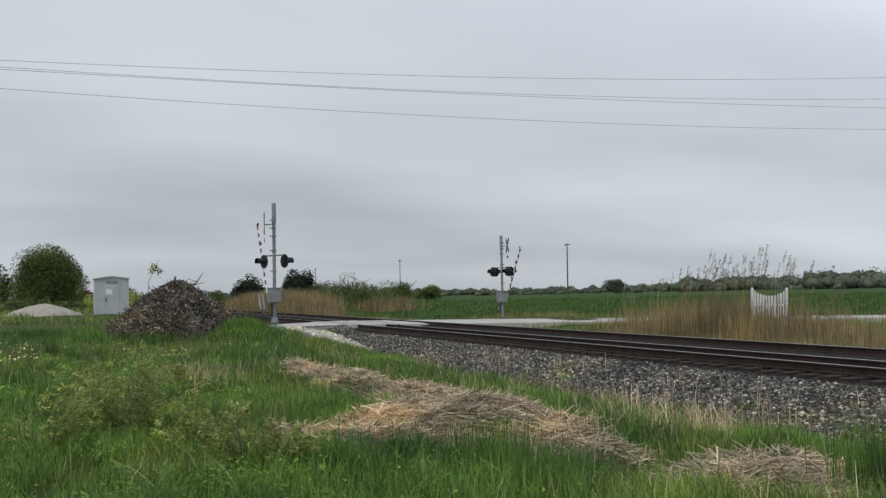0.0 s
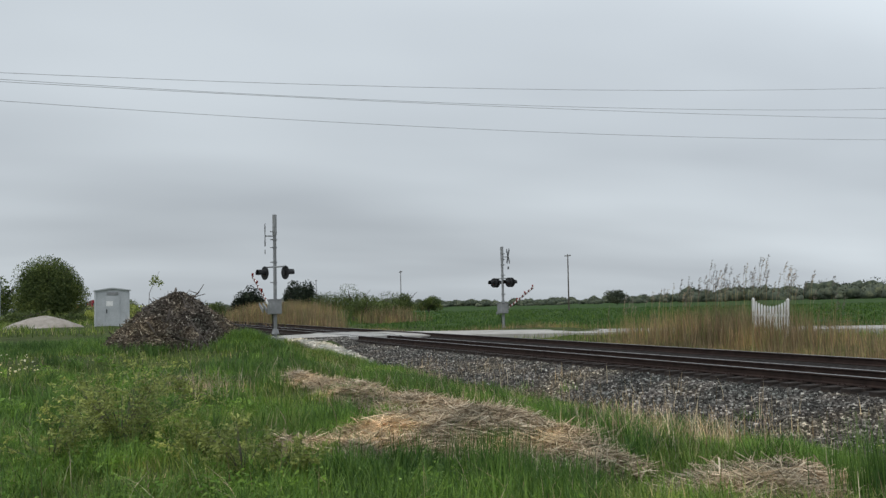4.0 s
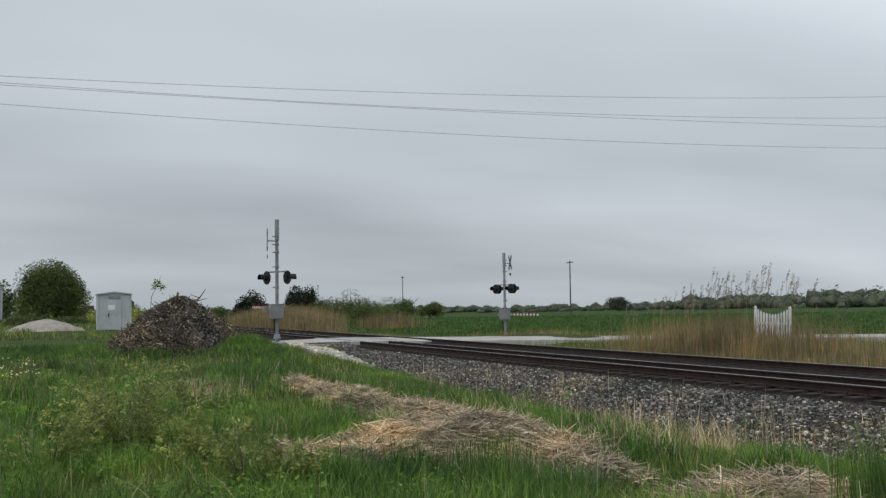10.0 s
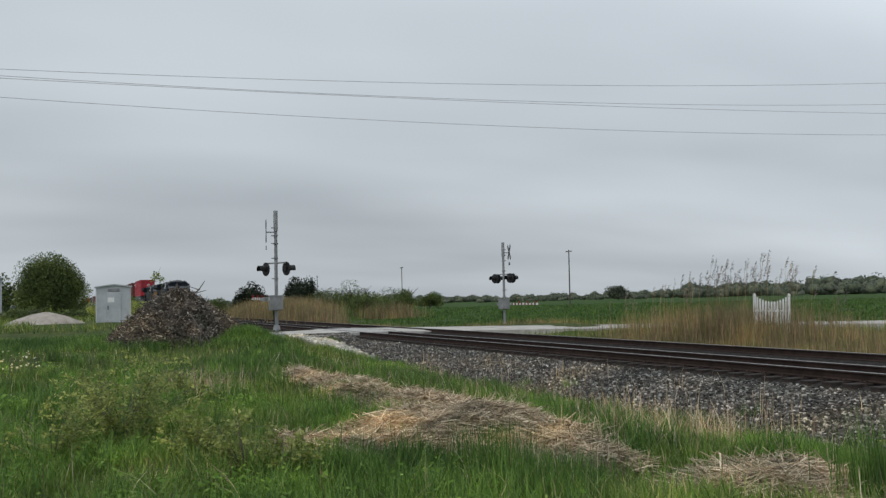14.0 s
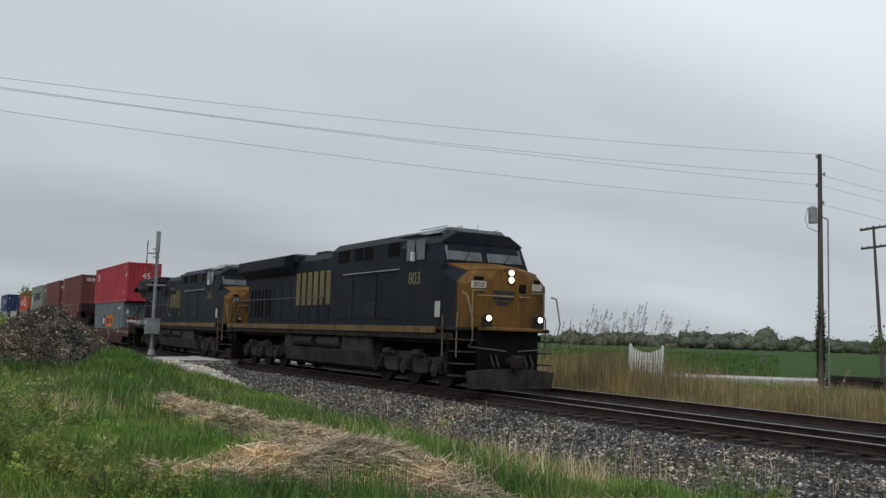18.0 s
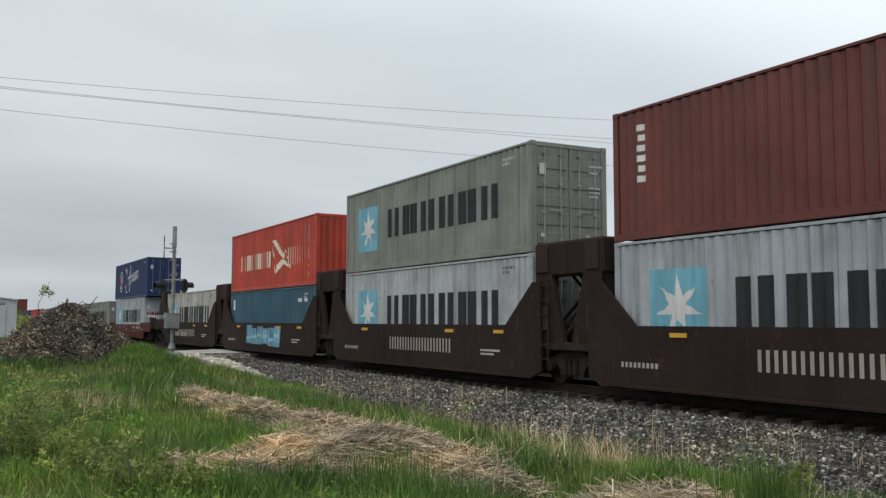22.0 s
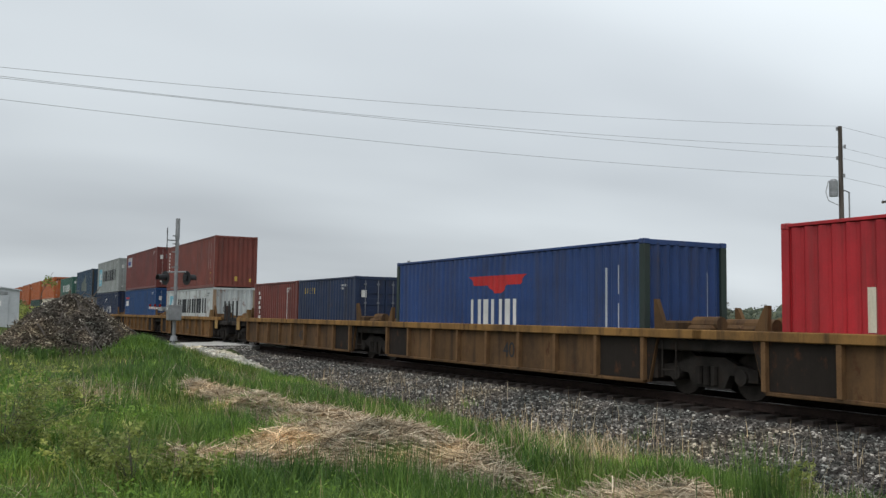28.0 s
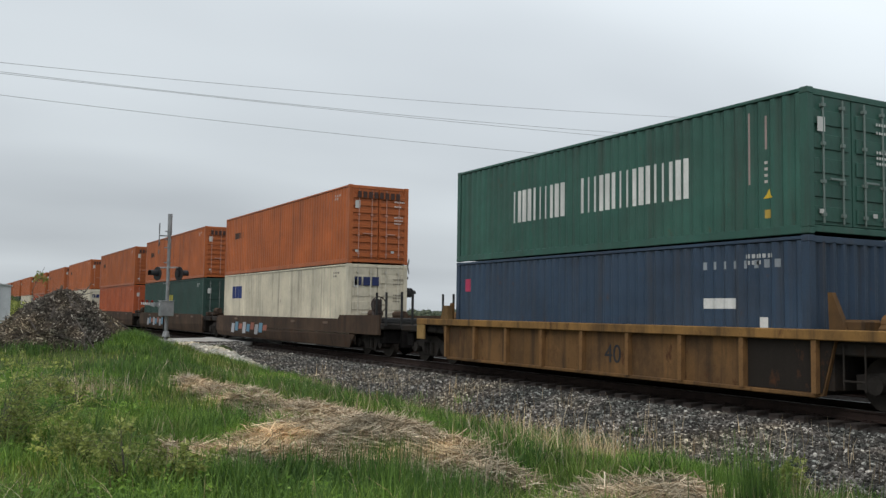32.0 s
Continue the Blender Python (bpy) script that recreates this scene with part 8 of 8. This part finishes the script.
# brown articulated car with five wells
for i, u in enumerate((56.8, 41.45, 26.05, 10.75, -4.3)):
    w = well_car(u, "twin", C_SILL, "dark brown articulated well car with tall end bulkheads", 6.2, i == 0, i == 4)
    if i != 3:
        mark(w, bars(0.2 if i == 0 else -1.83, 4.45 if i == 0 else 2.33, 0.62, 1.02, 22, 0.45), (0.34, 0.30, 0.27), -1.42, "sill", 0.006, "letter_bar", "pale plain letter bars")
    mark(w, bars(-5.6, -4.4, 0.55, 0.66, 9, 0.6) + ([rect(3.9, 4.9, 0.72, 0.77), rect(3.9, 4.6, 0.62, 0.67)] if i else [rect(4.75, 5.3, 0.74, 0.79)]), (0.4, 0.38, 0.36), -1.42, "sill", 0.006, "data_block")
    if i == 4:
        mark(w, bars(-2.6, -1.5, 0.60, 0.86, 4, 0.62) + bars(-1.1, 0.4, 0.60, 0.86, 6, 0.62), (0.45, 0.42, 0.38), -1.42, "sill", 0.006, "letter_bar", "pale plain letter bars")
    if i == 3:
        gr = random.Random(5)
        for j in range(6):
            cx_, lean_ = -2.15 + j * 0.82 + gr.uniform(-0.06, 0.06), gr.uniform(-0.12, 0.22)
            z0_, z1_ = 0.42 + gr.uniform(-0.06, 0.08), 1.24 + gr.uniform(-0.08, 0.10)
            mark(w, [rect(cx_ - 0.44, cx_ + 0.40, z0_, z1_, lean_)], (0.12, 0.29, 0.38), -1.42, "sill", 0.006 + 0.0004 * j, "graffiti", "pale blue irregular graffiti shape")
            for q_ in range(3):
                xx_ = cx_ - 0.36 + 0.25 * q_ + gr.uniform(-0.03, 0.03)
                za_ = gr.uniform(z0_ + 0.05, 0.75)
                mark(w, [rect(xx_, xx_ + gr.uniform(0.09, 0.24), za_, gr.uniform(0.95, z1_ - 0.03), gr.uniform(-0.1, 0.15))], gr.choice(((0.22, 0.44, 0.53), (0.28, 0.50, 0.58), (0.05, 0.13, 0.20))), -1.42, "sill", 0.010 + 0.001 * q_, "graffiti")
            zc_ = gr.uniform(0.6, 1.05)
            mark(w, [rect(cx_ - 0.36, cx_ + 0.30, zc_, zc_ + 0.13, 0.08)], (0.30, 0.52, 0.60), -1.42, "sill", 0.014, "graffiti")
c = container(50.7, ZB, L40, HC, (0.20, 0.05, 0.038), "red-brown steel container low in a brown well car", "plain")
upright_bars(c, -5.65, 2.4, 6, 0.22)
c = container(50.7, ZB + HC + 0.02, L40, HC, C_BROWN, "red-brown container stacked on another brown one", "plain", data=False)
upright_bars(c, -5.65, 2.7, 5, 0.22)
stripes(c, L40 / 2, HC)
mark(c, bars(-0.75, 0.05, 2.28, 2.60, 5, 0.5), C_WHITE, L40 / 2, "end", name="letter_bar")
c = container(35.4, ZB, L40, HC, C_MKL, "pale grey container with a blue star square in a well", "doors")
star_word(c, HC)
c = container(35.4, ZB + HC + 0.02, L40, HC, C_BROWN, "dark red-brown container stacked on a pale grey one", "doors")
upright_bars(c, -5.3, 2.5, 6, 0.22)
c = container(19.98, ZB, L40, HC, (0.42, 0.44, 0.45), "light grey container with a blue star square in a well", "doors")
star_word(c, HC)
c = container(19.98, ZB + HC + 0.02, L40, HC, C_MKG, "weathered greenish-grey container with a blue star square", "doors")
star_word(c, HC)
c = container(4.7, ZB, L40, STD, (0.035, 0.105, 0.15), "faded blue corrugated container low in a brown well", "plain")
mark(c, bars(4.0, 5.2, 1.95, 2.1, 6), C_WHITE)
mark(c, [rect(-5.7, -5.4, 1.7, 2.2)], C_WHITE, name="label_plate", label="white label")
c = container(4.7, ZB + STD + 0.02, L40, HC, (0.47, 0.058, 0.032), "orange-red container with a cream flag emblem", "plain", data=False)
flag_word(c, HC)
stripes(c, L40 / 2, HC)
c = container(-10.3, ZB, L40, HC, (0.42, 0.42, 0.38), "single pale grey container riding alone in a brown well", "doors", paint="worn_container")
star_word(c, HC)

# red-brown articulated car with three wells
for i, u in enumerate((-24.35, -40.25, -56.0)):
    w = well_car(u, "red", C_RSILL, "red-brown articulated low-sided well car", 6.35, i == 0, i == 2)
    mark(w, bars(2.86, 3.75, 0.93, 1.11, 4) + bars(4.3, 5.79, 0.93, 1.11, 6), (0.5, 0.42, 0.4), -1.405, "sill", 0.008, "data_block")
    mark(w, [rect(-2.9, -2.66, 0.92, 1.12), rect(-1.2, -0.6, 1.04, 1.09), rect(-0.3, 0.6, 0.84, 0.88), rect(2.9, 3.9, 0.76, 0.79), rect(6.1, 6.9, 0.86, 0.90)], (0.40, 0.30, 0.27), -1.405, "sill", 0.008, "stencil_mark")
    lettering(w, "40", 0.46, pose(-5.2, -1.405, 0.56, 97, 0, 0), (0.45, 0.36, 0.33), "pale painted numerals")
c = container(-30.43, ZB, L40, HC, C_MKL, "pale grey container with a blue star square under a blue one", "doors")
star_word(c, HC)
c = container(-31.15, ZB + HC + 0.02, L45, HC, C_NAVY, "dark blue extra-long container with white script shapes", "doors")
ov = lambda a_, k_: (-3.95 + 0.62 * k_ * math.cos(a_), 1.42 + 0.86 * k_ * math.sin(a_))
mark(c, [[ov(i * 0.314, 0.88), ov(i * 0.314 + 0.314, 0.88), ov(i * 0.314 + 0.314, 1.0), ov(i * 0.314, 1.0)] for i in range(20)], C_WHITE, name="emblem_ring", label="thin white oval ring", whole=True)
mark(c, [rect(-4.3, -3.75, 1.15, 1.85), rect(-3.75, -3.5, 1.25, 1.65)], (0.55, 0.16, 0.08), name="emblem", label="red and white flag emblem in an oval")
mark(c, [rect(-4.3, -4.05, 0.85, 1.15), rect(-4.05, -3.6, 1.42, 1.58), rect(-3.75, -3.5, 1.65, 1.8)], C_WHITE, proud=0.008, name="emblem_white", whole=True)


def stroke(f_, a0, a1, n_, w):
    """A painted line of even width along a curve."""
    out, prev = [], None
    for i_ in range(n_ + 1):
        t_ = a0 + (a1 - a0) * i_ / n_
        p_, q2 = Vector(f_(t_)), Vector(f_(t_ + 1e-3))
        d_ = (q2 - p_).normalized() * w * 0.5
        cur = ((p_.x - d_.y, p_.y + d_.x), (p_.x + d_.y, p_.y - d_.x))
        if prev:
            out.append([prev[0], prev[1], cur[1], cur[0]])
        prev = cur
    return out


wv = stroke(lambda t_: (-1.1 + 0.52 * t_ + 0.16 * math.sin(6.2832 * t_), 1.36 + 0.30 * math.cos(6.2832 * t_) + 0.05 * t_), 0.0, 8.6, 110, 0.10)
wv += stroke(lambda t_: (-1.95 + 0.45 * math.cos(t_) + 0.12 * t_, 1.45 + 0.95 * math.sin(t_)), 0.4, 5.0, 26, 0.13)
wv += stroke(lambda t_: (-0.05 + 0.17 * math.cos(t_) + 0.1 * math.sin(t_), 1.55 + 1.0 * math.sin(t_)), 0.3, 6.0, 26, 0.10)
mark(c, wv, C_WHITE, name="script_mark", label="white flowing script-like strokes", whole=True)
for u, col in ((-46.35, C_MKG), (-62.1, (0.25, 0.262, 0.24))):
    c = container(u, ZB, L40, HC, col, "grey-green container with a blue star square in a low well car", "doors")
    star_word(c, HC)

# first yellow articulated car with five wells
for i, u in enumerate((-76.05, -92.1, -108.15, -123.98, -139.75)):
    well_car(u, "yellow", C_YSILL, "weathered yellow articulated well car with ribbed sides", 6.3, i == 0, i == 4, "40" if i != 1 else "")
c = container(-76.0, ZB, L20, STD, (0.44, 0.44, 0.40), "short dirty white container in a yellow well car", "doors", paint="worn_container")
mark(c, bars(-2.0, 1.2, 1.15, 1.7, 5), C_DARK, name="letter_bar")
c = container(-82.2, ZB, L20, STD, (0.035, 0.045, 0.065), "short dark slate container in a yellow well car", "plain")
c = container(-98.2, ZB, L40, STD, (0.42, 0.44, 0.42), "dirty pale container with a blue star square in a yellow well", "doors", paint="worn_container", posts=(0.22, 0.15, 0.10))
star_word(c, STD)
mark(c, [rect(-6.0, -5.2, 0.9, 2.3)], (0.06, 0.32, 0.27), name="panel_teal")
c = container(-114.25, ZB, L40, HC, (0.43, 0.022, 0.03), "bright red container with a cream flag emblem in a yellow well", "plain", data=False)
flag_word(c, HC)
stripes(c, L40 / 2, HC)
c = container(-130.08, ZB, L40, HC, (0.022, 0.055, 0.175), "blue container with a red bird shape in a yellow well", "plain", data=False, posts=(0.025, 0.042, 0.036))
mark(c, [[(-1.35, 2.28), (1.54, 2.28), (1.25, 2.02), (-1.05, 2.02)], [(-0.35, 2.02), (0.65, 2.02), (0.35, 1.8), (0.0, 1.8)]], (0.5, 0.03, 0.03), name="emblem", label="red spread-wing bird shape")
mark(c, bars(-1.27, 1.3, 0.85, 1.64, 7, 0.5), C_WHITE, name="letter_bar", label="white plain letter bars")
mark(c, [rect(4.78, 4.83, 0.8, 2.3), rect(5.17, 5.21, 0.9, 1.5), rect(5.17, 5.21, 1.7, 2.35)], (0.42, 0.45, 0.5), name="data_strip")
mark(c, [rect(0.62, 0.66, 0.9, 2.2)], (0.42, 0.45, 0.5), L40 / 2, "end", name="data_strip")
c = container(-139.58, ZB, L20, STD, (0.018, 0.032, 0.075), "short navy container in a yellow well car", "doors")
mark(c, bars(-2.32, -1.0, 2.0, 2.24, 5), (0.6, 0.45, 0.05), name="letter_bar", label="yellow plain letter bars")
c = container(-145.8, ZB, L20, STD, C_BROWN, "short red-brown container in a yellow well car", "plain")
upright_bars(c, -2.4, 2.2, 6, 0.22)
mark(c, [rect(1.72, 1.76, 0.5, 2.3), rect(2.13, 2.17, 0.6, 2.2)], tuple(c_ * 0.7 for c_ in C_WHITE))

# second yellow articulated car with five wells
for i, u in enumerate((-159.5, -175.3, -191.2, -207.2, -223.3)):
    well_car(u, "yellow", (0.178, 0.097, 0.040), "yellow ochre articulated well car with ribbed sides", 6.3, i == 0, i == 4, "40")
c = container(-165.62, ZB, L40, STD, (0.46, 0.49, 0.485), "rust-streaked pale container with a blue star square", "plain", paint="worn_container", posts=(0.27, 0.19, 0.125))
mark(c, [[(4.72, 1.3), (4.9, 1.22), (5.02, 1.4), (4.98, 1.62), (4.8, 1.6)], [(5.04, 1.3), (5.2, 1.2), (5.32, 1.42), (5.2, 1.58), (5.06, 1.5)]], (0.33, 0.345, 0.34), name="scuff", label="grey scuffed repair patch")
star_word(c, STD)
c = container(-165.62, ZB + STD + 0.02, L40, HC, (0.17, 0.045, 0.033), "tall red-brown container on a rust-streaked pale one", "plain", data=False)
upright_bars(c, -5.6, 2.5, 6, 0.22)
stripes(c, L40 / 2, HC)
mark(c, [rect(-0.05, 0.12, 0.36, 0.62), rect(0.78, 0.90, 0.34, 0.52)], (0.42, 0.29, 0.06), L40 / 2, "end", name="label_plate")
c = container(-181.4, ZB, L40, HC, (0.014, 0.056, 0.165), "blue container under a brown one in a yellow well", "doors")
mark(c, bars(-5.6, -4.4, 1.65, 2.05, 3, 0.8), C_WHITE, name="letter_bar")
mark(c, [rect(-5.55, -4.3, 2.2, 2.34)], (0.45, 0.03, 0.03), name="emblem")
c = container(-181.4, ZB + HC + 0.02, L40, HC, (0.15, 0.04, 0.035), "dark red-brown container with a pale name plate", "doors")
mark(c, [rect(-5.4, -3.6, 1.85, 2.6)], (0.42, 0.42, 0.44), name="name_plate", label="pale name plate with blue bars")
mark(c, bars(-5.2, -3.8, 2.0, 2.3, 6, 0.7), (0.05, 0.09, 0.28), proud=0.008, name="letter_bar")
c = container(-197.3, ZB, L40, HC, (0.011, 0.023, 0.062), "navy container with white letter bars in a yellow well", "plain")
mark(c, bars(-2.13, -0.1, 1.1, 1.7, 7, 0.48) + bars(0.35, 2.5, 1.1, 1.7, 7, 0.48), C_WHITE, name="letter_bar", label="white plain letter bars")
mark(c, [[(-1.1, 1.95), (-1.02, 1.95), (-0.45, 2.2), (-0.6, 2.27)], [(-0.6, 2.27), (-0.45, 2.2), (0.15, 2.26), (0.19, 2.38)]], C_WHITE, name="emblem", label="white swoosh", whole=True)
c = container(-197.3, ZB + HC + 0.02, L40, HC, C_MK, "grey container with a blue star square on a navy one", "doors")
star_word(c, HC)
c = container(-213.2, ZB, L40, STD, C_MK, "grey rust-marked container with a blue star square below", "plain", paint="worn_container", posts=(0.22, 0.15, 0.10))
star_word(c, STD)
c = container(-213.2, ZB + STD + 0.02, L40, HC, (0.020, 0.052, 0.095), "faded steel-blue container with pale worn patches", "plain", data=False, posts=(0.035, 0.03, 0.028))
mark(c, [[(-1.88, 0.74), (0.3, 0.72), (0.3, 2.06), (-0.2, 1.92), (-1.88, 1.55)], [(0.3, 0.72), (1.25, 0.68), (1.25, 2.45), (1.0, 2.42), (0.3, 2.06)], [(1.25, 0.68), (2.0, 0.64), (2.0, 1.5), (1.25, 1.55)], [(-5.55, 0.78), (-3.6, 0.72), (-3.6, 0.86), (-5.55, 0.95)]], (0.13, 0.15, 0.135), name="worn_patch", label="pale worn patch of old paint")
mark(c, [rect(0.15, 0.35, 1.0, 1.22)], (0.04, 0.04, 0.04), proud=0.007, name="scuff")
mark(c, [rect(0.40, 0.66, 0.42, 0.74)], (0.45, 0.31, 0.06), L40 / 2, "end", name="label_plate")
stripes(c, L40 / 2, HC)
c = container(-229.45, ZB, L40, STD, (0.035, 0.062, 0.105), "dull slate-blue corrugated container under a green one", "plain")
mark(c, bars(3.6, 5.6, 2.05, 2.2, 8, 0.4), (0.3, 0.33, 0.36))
mark(c, [rect(3.6, 4.4, 1.3, 1.5), rect(5.0, 5.15, 0.9, 1.15)], C_WHITE, name="label_plate")
mark(c, [rect(-5.6, -5.3, 1.75, 2.1)], (0.5, 0.05, 0.12), name="label_plate", label="small red label")
c = container(-229.45, ZB + STD + 0.02, L40, STD, (0.036, 0.112, 0.086), "dark green container with white letter bars on a blue one", "doors", data=False)
mark(c, bars(-3.19, -0.85, 0.9, 1.72, 10, 0.48) + bars(-0.3, 3.3, 0.9, 1.72, 16, 0.48), C_WHITE, name="letter_bar", label="white plain letter bars")
stripes(c, L40 / 2, STD)

# long domestic boxes in brown well cars
C_OR = (0.43, 0.115, 0.032)
for i in range(12):
    u = -245.45 - i * 20.4 - (i // 3) * 2.0
    w = well_car(u, "red", (0.085, 0.055, 0.038), "long brown well car with graffiti along the side", 8.3, i % 3 == 0, i % 3 == 2)
    if i < 2:
        for j in range(9):
            mark(w, [rect(-6 + j * 0.62, -5.5 + j * 0.62, 0.4 + 0.1 * (j % 3), 0.85 + 0.08 * (j % 2), 0.1)], ((0.4, 0.4, 0.42), (0.12, 0.25, 0.35), (0.35, 0.12, 0.08))[j % 3], -1.4, "sill", 0.006, "graffiti")
    low = ((0.66, 0.60, 0.47), (0.025, 0.06, 0.05), (0.40, 0.09, 0.03))[i % 3]
    c = container(u - L53 / 2, ZB, L53, HC, low, ("long cream-white container under an orange one", "long dark green container under an orange one", "long red-orange container low in a well car")[i % 3], "doors")
    if i % 3 == 0:
        mark(c, bars(-6.6, -5.0, 1.7, 2.3, 3, 0.82), (0.02, 0.04, 0.16), name="letter_bar", label="dark blue letter bars")
        mark(c, bars(-0.95, 0.1, 2.1, 2.42, 3, 0.8), (0.02, 0.03, 0.1), L53 / 2 - 0.018, "flat_end", 0.03, "letter_bar")
    elif i % 3 == 1:
        mark(c, bars(-1.0, 0.8, 0.9, 2.0, 3, 0.7), (0.5, 0.42, 0.06), name="graffiti", label="yellow paint marks")
    c = container(u - L53 / 2, ZB + HC + 0.02, L53, HC, tuple(v_ * (1.0, 0.92, 0.86)[i % 3] for v_ in C_OR), "long bright orange container stacked on another", "ribbed")
    mark(c, bars(-6.4, -4.9, 1.75, 2.05, 6, 0.7), (0.06, 0.03, 0.02), name="letter_bar", label="small dark letter bars")
    mark(c, bars(-0.9, 0.9, 2.42, 2.66, 8, 0.7), (0.05, 0.025, 0.02), L53 / 2 - 0.018, "flat_end", 0.05, "letter_bar")


# ======== what moves ========
def motions():
    swing = [(0, 57), (1, 46), (2, 36), (3, 28), (4, 20), (5, 10), (6, 2), (6.5, 0), (32, 0)]
    for arm, piv, toward in GATES:
        walk(arm, [(t, piv @ pose(0, 0, 0, 0, 0, 0 if toward > 0 else 180) @ pose(0, 0, 0, 0, -a, 0)) for t, a in swing])
    for ob, u, y_, z_ in TRAIN:
        # the train gains a metre just before the end
        walk(ob, [(t, pose(u + SPEED * (t - T_REF) + gain, y_, z_)) for t, gain in [(q_ * 0.5, 1.0 if q_ > 61 else 0.0) for q_ in range(65)]])


motions()
